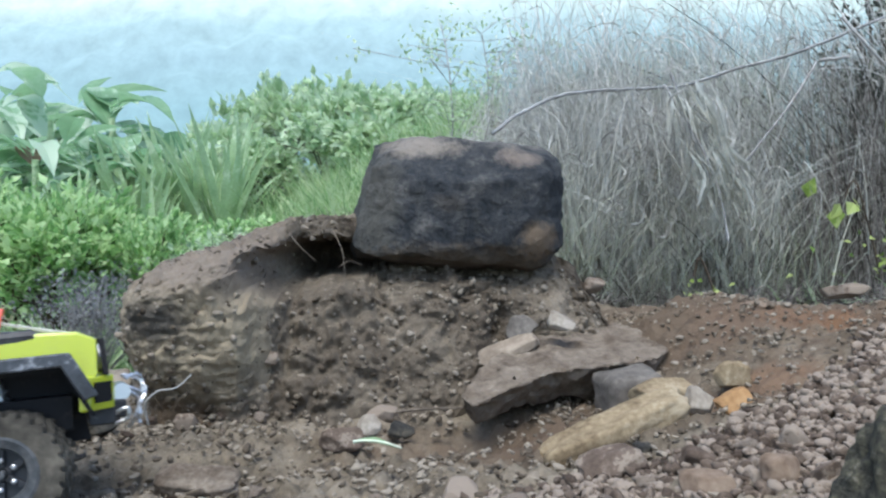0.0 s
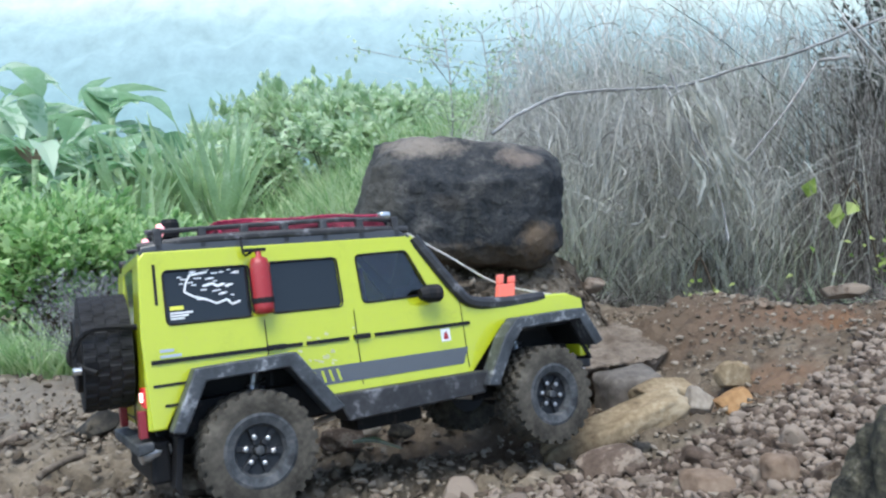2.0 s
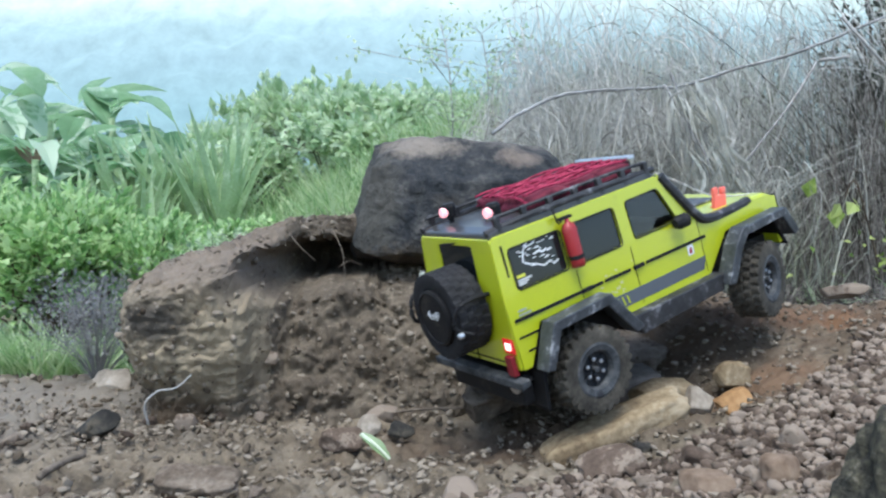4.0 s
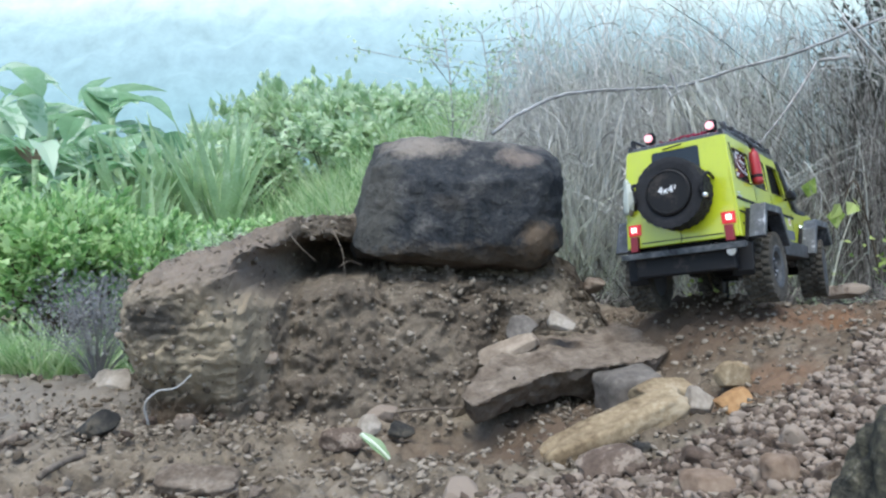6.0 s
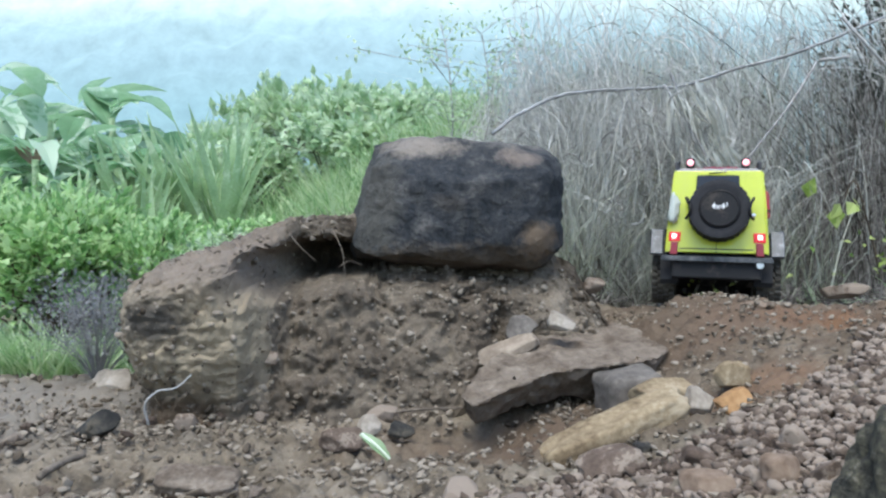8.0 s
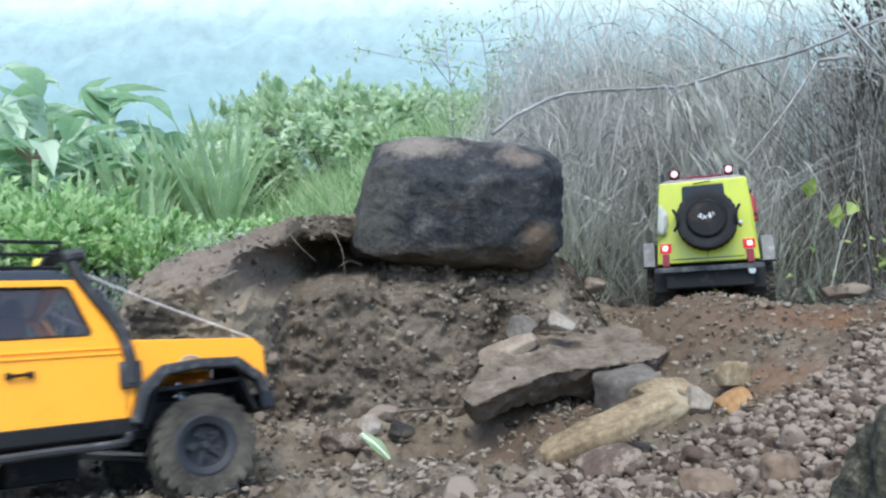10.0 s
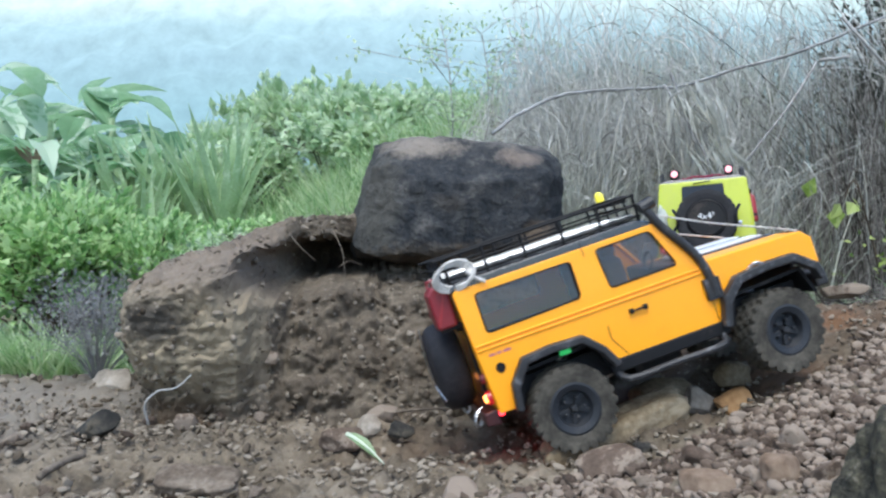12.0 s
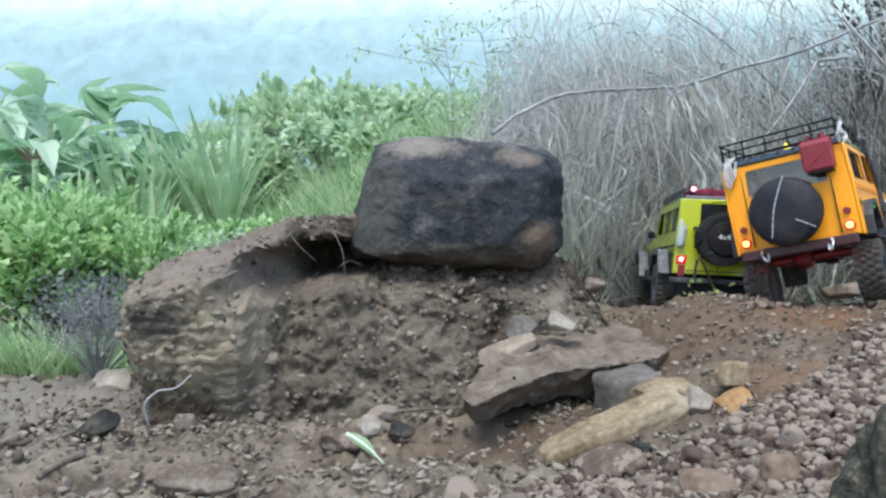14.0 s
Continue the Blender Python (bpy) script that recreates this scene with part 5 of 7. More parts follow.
    for k in range(3):
        c = [(-0.092 + 0.0225 * math.cos(a) + 0.003 * k, -0.0945 - 0.001 * k + 0.004 * math.sin(2 * a), 0.189 + 0.015 * math.sin(a) + 0.002 * k) for a in np.linspace(0.3 * k, 6.2 + 0.3 * k, 20)]
        tube(bm, c, 0.0023, 6)
    tube(bm, arc([(-0.074, -0.0965, 0.192), (-0.064, -0.1, 0.18), (-0.056, -0.101, 0.174)], 6), 0.0023, 6)
    part("rope_coil", bm, ROPE, d, "coil of pale rope tied to the rack")
    bm = bmesh.new()
    for k in range(4):
        tube(bm, arc([(-0.1, 0.07 + 0.005 * k, 0.19), (-0.108, 0.078 + 0.004 * k, 0.178 - 0.004 * k), (-0.104, 0.075 + 0.004 * k, 0.156 - 0.006 * k), (-0.1, 0.07, 0.182)], 12), 0.0019, 5)
    part("rope_hank", bm, ROPE, d, "hank of pale rope at the rack corner")
    # jerry can
    bm = prism(bmesh.new(), [(-0.1, 0.128), (-0.124, 0.128), (-0.125, 0.171), (-0.119, 0.179), (-0.104, 0.181), (-0.099, 0.175)], -0.082, -0.036)
    can = part("jerry_can", bm, DARKRED, d, "dark red jerry can", bevel=0.003)
    bm = bmesh.new()
    tube(bm, [(-0.104, -0.05, 0.181), (-0.106, -0.05, 0.187), (-0.118, -0.05, 0.186), (-0.119, -0.05, 0.179)], 0.002, 6)
    lathe(bm, [(0.005, 0.177), (0.005, 0.187)], 10, 2, (-0.111, -0.07, 0))
    part("can_handle", bm, DARKRED, can)
    bm = ribbon(bmesh.new(), [(0, 0, 0), (0.026, 0, 0.018)], 0.0012, -0.0006)
    bmesh.ops.transform(bm, matrix=Matrix.Translation((-0.1262, -0.046, 0.14)) @ Matrix.Rotation(radians(-90), 4, "Z"), verts=bm.verts[:])
    ribbon(bm, [(-0.122, -0.0825, 0.132), (-0.104, -0.0825, 0.172)], 0.001, -0.0005)
    part("can_crease", bm, REDPAINT, can)
    bm = box(bmesh.new(), -0.122, -0.094, -0.078, -0.04, 0.124, 0.129)
    box(bm, -0.102, -0.09, -0.064, -0.05, 0.118, 0.125)
    part("can_holder", bm, MATTBLACK, can, bevel=0.001)
    for ob in (can, *can.children):
        for v in ob.data.vertices:
            v.co.z += 0.006
    # spare
    bm = bmesh.new()
    lathe(bm, [(0.02, -0.094), (0.046, -0.097), (0.0525, -0.104), (0.0535, -0.118), (0.051, -0.13), (0.044, -0.137), (0.02, -0.139), (0.001, -0.1395)], 40, 0, (0, 0.004, 0.082))
    spare = part("spare_wheel_cover", bm, surface("black_cover_vinyl", [(0.014, 0.014, 0.016), (0.025, 0.024, 0.027), (0.05, 0.045, 0.048)], 20, 120, 0.6, 0.2, 0.001), d, "soft black spare wheel cover", smooth=True)
    bm = bmesh.new()
    bm.free()
    for run in ([(-0.139, -0.006, 0.134), (-0.141, 0.014, 0.09), (-0.137, 0.026, 0.046)], [(-0.141, -0.012, 0.066), (-0.136, -0.036, 0.05)]):
        path = arc(run, 10 * (len(run) - 1))
        part("chain", tube(bmesh.new(), path, 0, 6, taper=[0.0015 if k % 2 else 0.0008 for k in range(len(path))]), SILVER, spare, "thin silver chain across the cover")
    for ob in (spare, *spare.children):
        for v in ob.data.vertices:
            v.co = Vector((v.co.x - 0.003, 0.004 + 1.07 * (v.co.y - 0.004), 0.08 + 1.07 * (v.co.z - 0.082)))
    # rear bumper, rock lights, chassis
    # the bumper's colour carries the red glow of the rock lights
    bm = prism(bmesh.new(), [(-0.088, 0.008), (-0.106, 0.01), (-0.106, 0.026), (-0.088, 0.027)], -0.09, 0.09)
    part("rear_bumper", bm, plain("bumper_red_glow_tint", (0.05, 0.012, 0.013), 0.4), d, "dark rear bumper, red glow put into its colour", bevel=0.002)
    for s in (-1, 1):
        bm = box(bmesh.new(), -0.084, -0.078, min(s * 0.03, s * 0.06), max(s * 0.03, s * 0.06), 0.011, 0.016)
        part("rock_light", bm, UNDERRED, d, "lit red rock light")
    bm = box(bmesh.new(), -0.002, 0.012, -0.1105, -0.108, 0.064, 0.07)
    part("arch_light", bm, GREENLED, d, "lit green wheel-arch light")
    bm = bmesh.new()
    tube(bm, arc([(0.25, -0.104, 0.083), (0.262, -0.108, 0.09), (0.276, -0.108, 0.082)], 6), 0.002, 5)
    part("arch_clip", bm, SILVER, d)
    bm = tube(bmesh.new(), arc([(0.205, -0.103, 0.068), (0.204, -0.103, 0.095), (0.195, -0.102, 0.125), (0.168, -0.099, 0.168), (0.157, -0.097, 0.192)], 16), 0.0058, 8)
    box(bm, 0.194, 0.214, -0.106, -0.098, 0.064, 0.09)
    snork = part("snorkel", bm, BLACKPLASTIC, d, "black plastic snorkel along the pillar", bevel=0.001)
    bm = tube(bmesh.new(), [(0.15, -0.097, 0.196), (0.168, -0.097, 0.2)], 0.0075, 10)
    part("snorkel_head", bm, BLACKPLASTIC, snork)
    for s in (-1, 1):
        bm = tube(bmesh.new(), [(0.158, s * 0.088, 0.188), (0.23, s * 0.094, 0.152), (0.335, s * 0.094, 0.108)], 0.0012, 5)
        part("limb_cord", bm, ROPE, d, "thin cord from roof to front wing")
    bm = box(bmesh.new(), -0.088, 0.195, -0.092, 0.092, 0.08, 0.096)
    for y in (-0.045, 0.045):
        box(bm, 0.085, 0.125, y - 0.025, y + 0.025, 0.096, 0.112)
        box(bm, 0.078, 0.09, y - 0.025, y + 0.025, 0.096, 0.155)
    box(bm, 0.175, 0.2, -0.088, 0.088, 0.096, 0.116)
    part("cabin", bm, plain("brown_cabin", (0.11, 0.06, 0.035), 0.7), d, "brown seats and dashboard", bevel=0.003)
    bm = lump(31, (0.016, 0.02, 0.024), 3, 0.2, 0.1)
    bmesh.ops.translate(bm, vec=(0.108, -0.045, 0.128), verts=bm.verts[:])
    b2 = lump(32, (0.0105, 0.0095, 0.012), 3, 0.0, 0.06)
    bmesh.ops.translate(b2, vec=(0.112, -0.045, 0.157), verts=b2.verts[:])
    me = bpy.data.meshes.new("t")
    b2.to_mesh(me)
    b2.free()
    bm.from_mesh(me)
    bpy.data.meshes.remove(me)
    part("driver_doll", bm, SKIN, d, "plain brown driver doll shape", smooth=True)
    bm = tube(bmesh.new(), [(0.16 + 0.004 * math.sin(a), -0.045 + 0.013 * math.cos(a), 0.128 + 0.011 * math.sin(a)) for a in np.linspace(0, 6.2832, 17)], 0.0017, 5, ends=False)
    part("steering_wheel", bm, MATTBLACK, d)
    underbody(d, 0.276, 0.076, AXLEREDGLOW, 0.016, 0.05, -0.088, 0.34)
    for x in (0, 0.276):
        for s in (-1, 1):
            part("wheel_well", prism(bmesh.new(), [(x - 0.062, 0.024), (x - 0.05, 0.062), (x + 0.045, 0.066), (x + 0.058, 0.03), (x + 0.054, 0.03), (x + 0.041, 0.062), (x - 0.046, 0.058), (x - 0.058, 0.024)], s * 0.05, s * 0.098), MATTBLACK, d)
            part("arch_liner", prism(bmesh.new(), [(x - 0.06, 0.005), (x - 0.055, 0.045), (x - 0.047, 0.06), (x + 0.042, 0.064), (x + 0.05, 0.05), (x + 0.056, 0.01)], s * 0.046, s * 0.05), MATTBLACK, d)
    wheels = [make_wheel(d, 0.0515, 0.043, 0.0255, RIMBLACK, x, y, 24, 5) for x in (-0.004, 0.273) for y in (-0.0885, 0.0885)]
    return d, wheels


g_truck, g_wheels = lime_truck()
d_truck, d_wheels = orange_truck()


# ---------------------------------------------------------------- gravel and rubble
def pebble_bed(name, label, spots, seed, squash=0.75, material=PEBBLE, angular=0):
    """Many small stones in one mesh. spots: rows of x, y, z, radius."""
    rng = np.random.default_rng(seed)
    bm = bmesh.new()
    bmesh.ops.create_icosphere(bm, subdivisions=2, radius=1.0)
    base = np.array([v.co[:] for v in bm.verts])
    tri = np.array([[v.index for v in f.verts] for f in bm.faces])
    bm.free()
    kinds = []
    for k in range(24):
        off = Vector((k * 2.3, k * 5.1, seed))
        r = np.array([1 + 0.42 * noise.noise(Vector(b) * 1.1 + off) + 0.2 * noise.noise(Vector(b) * 2.6 + off) for b in base])
        q = np.sign(base) * np.abs(base) ** 0.8
        q = q * r[:, None] * rng.uniform(0.72, 1.2, 3)
        for a in range(angular):
            w = rng.normal(0, 1, 3)
            w /= np.linalg.norm(w)
            over = np.maximum(0, q @ w - rng.uniform(0.35, 0.7))
            q = q - over[:, None] * w
        kinds.append(q)
    n = len(spots)
    pick = rng.integers(0, 24, n)
    turn = rng.uniform(0, 2 * math.pi, n)
    out = np.array(kinds)[pick]
    c, s = np.cos(turn)[:, None], np.sin(turn)[:, None]
    x, y, z = out[..., 0] * c - out[..., 1] * s, out[..., 0] * s + out[..., 1] * c, out[..., 2] * squash
    tilt = rng.normal(0, 0.4, n)
    ct, st = np.cos(tilt)[:, None], np.sin(tilt)[:, None]
    x, z = x * ct - z * st, x * st + z * ct
    p = np.stack([x, y, z], -1) * spots[:, 3][:, None, None] + spots[:, None, :3]
    faces = (tri[None] + (np.arange(n) * len(base))[:, None, None]).reshape(-1, 3)
    ob = mesh_object(name, p.reshape(-1, 3), faces, material)
    return tagged(ob, label, "gravel", kind="stuff")


def scatter(n, x0, x1, y0, y1, keep, size, seed, sink=0.35):
    rng = np.random.default_rng(seed)
    x, y = rng.uniform(x0, x1, n), rng.uniform(y0, y1, n)
    ok = rng.uniform(0, 1, n) < keep(x, y)
    x, y = x[ok], y[ok]
    r = size[0] + (size[1] - size[0]) * rng.power(0.45, len(x))
    return np.stack([x, y, level(x, y) + r * (0.75 - sink), r], 1)


def gravel_zone(x, y):
    """1 on the loose gravel bank beside the track, 0 in the track."""
    edge = 0.785 + 0.78 * (x - 0.25) * (x > 0.25) + 0.33 * (x - 0.25) * (x <= 0.25) + 0.03 * np.sin(9 * x)
    return (1 - step(edge - 0.05, edge + 0.03, y)) * step(-0.2, 0.12, x + 0.5 * (0.75 - y))


def bare(x, y):
    """1 on the trodden soil in front of the slab."""
    return step(0.0, 0.05, x) * step(0.83, 0.88, y - 0.25 * x)


pebble_bed("gravel", "loose grey-brown gravel heaped beside the track", scatter(36000, -0.25, 1.0, 0.45, 1.35, gravel_zone, (0.0028, 0.0092), 5, 0.25), 1, 0.75, PEBBLE, 3)
pebble_bed("grit", "brown stones and crumbs strewn over the soil", np.concatenate([
    scatter(4600, -0.75, 0.35, 0.5, 1.2, lambda x, y: (0.35 + 0.65 * (np.sin(11 * x + 5 * y) * np.sin(13 * y - 4 * x) > -0.1)) * (1 - 0.4 * bare(x, y)), (0.0015, 0.0062), 6),
    scatter(6000, 0.15, 1.05, 0.85, 1.6, lambda x, y: 0.45 + 0.5 * (np.sin(15 * x + 4 * y) * np.sin(17 * y - 5 * x) > 0), (0.0014, 0.0062), 7),
    scatter(2000, -1.2, -0.4, 1.0, 1.7, lambda x, y: 0.6 + 0 * x, (0.002, 0.008), 8)]), 2, 0.7, CRUMB, 7)

pebble_bed("soil_stones", "brown angular stones strewn over the rutted soil", scatter(1900, -0.75, 0.25, 0.5, 1.15, lambda x, y: 0.6 - 0.55 * bare(x, y), (0.0028, 0.0095), 9, 0.3), 4, 0.62, CRUMB, 8)


def bank_rubble():
    rng = np.random.default_rng(11)
    v = BANK
    v = v[(v[:, 2] > 0.0) & (v[:, 1] < 1.42)]
    w = np.where(v[:, 0] < -0.26, 0.55, 1.0)
    v = v[rng.uniform(0, 1, len(v)) < w]
    spots = v[rng.integers(0, len(v), 4200)]
    r = 0.0011 + 0.0068 * rng.power(0.22, len(spots))
    spots = spots + rng.normal(0, 0.002, spots.shape)
    pebble_bed("bank_rubble", "small stones and crumbs stuck in the clay bank", np.column_stack([spots, r]), 3, 0.8, RUBBLE, 7)


bank_rubble()


def loose_stones():
    """Stones that can be told apart, each an object of its own on a few shared meshes."""
    rng = np.random.default_rng(21)
    shapes = []
    for k in range(10):
        bm = lump(60 + k, (1.05, 0.9, 0.68), 3, 0.1 + 0.05 * k, 0.35, 5)
        me = bpy.data.meshes.new("stone")
        bm.to_mesh(me)
        bm.free()
        me.shade_smooth()
        me.materials.append(STONE)
        shapes.append(me)
    rows = np.concatenate([
        scatter(310, 0.0, 0.75, 0.52, 1.1, lambda x, y: gravel_zone(x, y) * 0.75 * (y < 1.0), (0.005, 0.0102), 31, 0.2),
        scatter(150, -0.7, 0.2, 0.58, 1.12, lambda x, y: 0.55 * (1 - bare(x, y)), (0.004, 0.011), 32, 0.3)])
    for x, y, z, r in rows:
        ob = new("stone", shapes[rng.integers(0, 10)])
        ob.matrix_basis = pose(x, y, z, *rng.uniform(-25, 25, 2), rng.uniform(0, 360)) @ Matrix.Diagonal((r, r, r, 1))
        near = x > 0.05
        tagged(ob, "grey-brown stone lying on the gravel bank" if near else "brown stone lying on the rutted soil", "stone", "stones on the gravel bank" if near else "stones on the rutted soil")


loose_stones()

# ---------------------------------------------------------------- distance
# valley haze is put into the hill's colour as glow, paler with height
HAZE = bpy.data.materials.new("far_forest_haze_glow")
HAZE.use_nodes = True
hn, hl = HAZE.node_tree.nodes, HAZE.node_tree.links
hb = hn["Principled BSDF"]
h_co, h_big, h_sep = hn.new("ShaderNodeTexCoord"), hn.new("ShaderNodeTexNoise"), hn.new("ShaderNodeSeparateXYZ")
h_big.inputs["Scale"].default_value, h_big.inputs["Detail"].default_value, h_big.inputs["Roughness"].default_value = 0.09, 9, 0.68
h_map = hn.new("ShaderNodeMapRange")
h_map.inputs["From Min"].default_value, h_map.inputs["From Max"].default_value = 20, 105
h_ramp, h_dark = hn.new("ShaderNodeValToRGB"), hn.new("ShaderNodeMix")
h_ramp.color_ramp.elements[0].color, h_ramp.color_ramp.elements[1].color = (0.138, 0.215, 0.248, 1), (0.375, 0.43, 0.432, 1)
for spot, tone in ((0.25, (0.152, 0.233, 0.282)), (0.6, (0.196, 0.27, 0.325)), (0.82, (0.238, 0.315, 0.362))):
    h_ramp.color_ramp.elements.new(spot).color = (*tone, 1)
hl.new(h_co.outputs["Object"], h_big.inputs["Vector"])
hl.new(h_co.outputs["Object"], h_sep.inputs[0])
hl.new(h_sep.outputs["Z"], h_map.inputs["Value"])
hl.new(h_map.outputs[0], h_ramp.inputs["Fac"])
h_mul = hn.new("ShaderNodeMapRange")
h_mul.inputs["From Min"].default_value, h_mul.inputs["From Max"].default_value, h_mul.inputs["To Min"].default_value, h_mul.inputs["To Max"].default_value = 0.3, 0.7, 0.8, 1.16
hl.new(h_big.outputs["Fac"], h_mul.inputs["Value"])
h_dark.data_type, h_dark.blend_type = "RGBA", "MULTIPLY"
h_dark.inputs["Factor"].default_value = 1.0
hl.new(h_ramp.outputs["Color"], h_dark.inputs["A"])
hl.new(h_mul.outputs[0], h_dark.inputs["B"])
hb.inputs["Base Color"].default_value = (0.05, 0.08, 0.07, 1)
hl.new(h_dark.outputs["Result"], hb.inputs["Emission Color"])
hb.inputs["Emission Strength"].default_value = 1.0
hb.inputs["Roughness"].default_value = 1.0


def far_hill():
    xs, vs = np.linspace(-620, 620, 240), np.linspace(0, 1, 60)
    verts = []
    for x in xs:
        top = 165 + 12 * math.sin(x * 0.008 + 1) + 14 * noise.noise(Vector((x * 0.01, 3, 1)))
        for v in vs:
            y = 330 + 140 * v
            z = -40 + (top + 40) * v ** 0.85
            d = noise.fractal(Vector((x, y, z)) * 0.05, 1.0, 2.0, 4)
            verts.append((x, y - 5 * d, z + 4 * d))
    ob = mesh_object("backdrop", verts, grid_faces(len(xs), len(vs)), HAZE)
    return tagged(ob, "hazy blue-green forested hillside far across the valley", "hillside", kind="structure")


far_hill()

# ---------------------------------------------------------------- plants
LEAF = surface("fresh_green_leaf", [(0.13, 0.25, 0.08), (0.24, 0.42, 0.15), (0.38, 0.57, 0.23), (0.54, 0.7, 0.36)], 12, 90, 0.4, 0.0, vary="island", leaf=0.5)
# haze over the far plants is put into this pale leaf colour
HAZYLEAF = surface("haze_paled_green_leaf", [(0.25, 0.37, 0.19), (0.36, 0.5, 0.27), (0.46, 0.6, 0.35), (0.58, 0.69, 0.47)], 6, 60, 0.5, 0.0, vary="island", leaf=0.5)
# near-black leaf colour that carries the shade of the thicket's hollow
SHADELEAF = surface("dark_shade_leaf", [(0.03, 0.038, 0.028), (0.05, 0.06, 0.046), (0.072, 0.084, 0.068), (0.11, 0.12, 0.1)], 12, 90, 0.6, 0.0, vary="island", leaf=0.1)
TWIG = surface("grey_twig_buds", [(0.13, 0.135, 0.135), (0.2, 0.205, 0.205), (0.28, 0.285, 0.285)], 12, 90, 0.8, 0.0, vary="island", leaf=0.3)
VINELEAF = surface("yellow_green_leaf", [(0.1, 0.17, 0.03), (0.19, 0.29, 0.05), (0.3, 0.4, 0.08), (0.42, 0.5, 0.16)], 12, 90, 0.4, 0.0, vary="island", leaf=0.5)
# banana leaves: pale tones carry the haze in their colour
BANANALEAF = surface("haze_paled_broad_leaf", [(0.22, 0.37, 0.2), (0.29, 0.46, 0.27), (0.36, 0.53, 0.34), (0.55, 0.68, 0.52)], 1.5, 12, 0.25, 0.1, vary="object", leaf=0.5)
GRASS = surface("green_grass", [(0.18, 0.3, 0.12), (0.29, 0.44, 0.19), (0.4, 0.55, 0.26), (0.52, 0.63, 0.36)], 3, 40, 0.5, 0.0, vary="island", leaf=0.6)
# stem, straw and blade colours of the thicket, paled to paint haze into them
HAZYDRY = surface("haze_paled_dry_stem", [(0.27, 0.265, 0.24), (0.4, 0.392, 0.36), (0.53, 0.522, 0.485), (0.68, 0.67, 0.63)], 6, 60, 0.8, 0.0, vary="island", leaf=0.4)
HAZYDRYLEAF = surface("dry_straw", [(0.29, 0.29, 0.245), (0.42, 0.418, 0.36), (0.55, 0.548, 0.48), (0.68, 0.675, 0.605)], 6, 60, 0.8, 0.0, vary="island", leaf=0.5)
HAZYSAGE = surface("haze_paled_blade", [(0.28, 0.305, 0.22), (0.39, 0.415, 0.32), (0.49, 0.515, 0.41), (0.61, 0.63, 0.53)], 6, 60, 0.6, 0.0, vary="island", leaf=0.5)
GREYBARK = surface("grey_branch_bark", [(0.17, 0.168, 0.165), (0.26, 0.258, 0.252), (0.36, 0.357, 0.35)], 20, 120, 0.85, 0.3, 0.002)
STICKBARK = surface("dry_brown_stick", [(0.07, 0.055, 0.042), (0.14, 0.115, 0.09), (0.21, 0.175, 0.14)], 40, 220, 0.95, 0.6, 0.002)
# colour of withered litter, and of shade painted low in the thicket
LITTERSHADE = surface("brown_litter_shade", [(0.038, 0.033, 0.028), (0.078, 0.069, 0.06), (0.13, 0.118, 0.104), (0.24, 0.222, 0.2)], 8, 60, 0.9, 0.0, vary="island", leaf=0.15)
DEADLEAF = surface("withered_brown_leaf", [(0.16, 0.1, 0.07), (0.27, 0.18, 0.13), (0.38, 0.28, 0.22)], 8, 60, 0.8, 0.1, leaf=0.3)
BARK = surface("brown_bark", [(0.04, 0.03, 0.022), (0.09, 0.07, 0.05), (0.15, 0.12, 0.09)], 30, 160, 0.9, 0.4, 0.002)
PALEBARK = surface("pale_grey_bark", [(0.19, 0.183, 0.172), (0.31, 0.302, 0.287), (0.43, 0.422, 0.405)], 20, 120, 0.85, 0.3, 0.002)


def leaf_mesh(name, at, way, up, length, width, material, parent=None, droop=0.15):
    """Folded leaves in one mesh: rows of base points, directions and upper sides."""
    way = way / np.linalg.norm(way, axis=1)[:, None]
    side = np.cross(way, up)
    side /= np.linalg.norm(side, axis=1)[:, None] + 1e-9
    nrm = np.cross(side, way)
    L, Wd = length[:, None], width[:, None]
    pts = np.stack([at, at + way * L * 0.42 + side * Wd * 0.5 + nrm * Wd * 0.14, at + way * L * 0.45, at + way * L * 0.42 - side * Wd * 0.5 + nrm * Wd * 0.14, at + way * L - nrm * L * droop], 1)
    n = len(at)
    f = np.array([(0, 2, 1), (0, 3, 2), (1, 2, 4), (2, 3, 4)])
    faces = (f[None] + (np.arange(n) * 5)[:, None, None]).reshape(-1, 3)
    ob = mesh_object(name, pts.reshape(-1, 3), faces, material, smooth=False)
    if parent:
        ob.parent = parent
    return ob


def blades(name, base, height, lean, width, material, rng, bend=0.5, parent=None, seg=4):
    """Grass blades or dry stalks as bent, tapering strips in one mesh."""
    n = len(base)
    a = rng.uniform(0, 2 * math.pi, n)
    d = np.stack([np.cos(a), np.sin(a), np.zeros(n)], 1)
    face = rng.uniform(0, 2 * math.pi, n)
    s = np.stack([np.cos(face), np.sin(face), np.zeros(n)], 1)
    rows = []
    for k in range(seg + 1):
        t = k / seg
        c = base + np.array([0, 0, 1.0]) * (height * (t - 0.35 * bend * t * t))[:, None] + d * (height * lean * (t + bend * t * t))[:, None]
        w = (width * (1 - 0.85 * t))[:, None]
        rows += [c - s * w, c + s * w]
    pts = np.stack(rows, 1)
    f = np.array([(2 * k, 2 * k + 1, 2 * k + 3, 2 * k + 2) for k in range(seg)])
    faces = (f[None] + (np.arange(n) * 2 * (seg + 1))[:, None, None]).reshape(-1, 4)
    ob = mesh_object(name, pts.reshape(-1, 3), faces, material, smooth=False)
    if parent:
        ob.parent = parent
    return ob


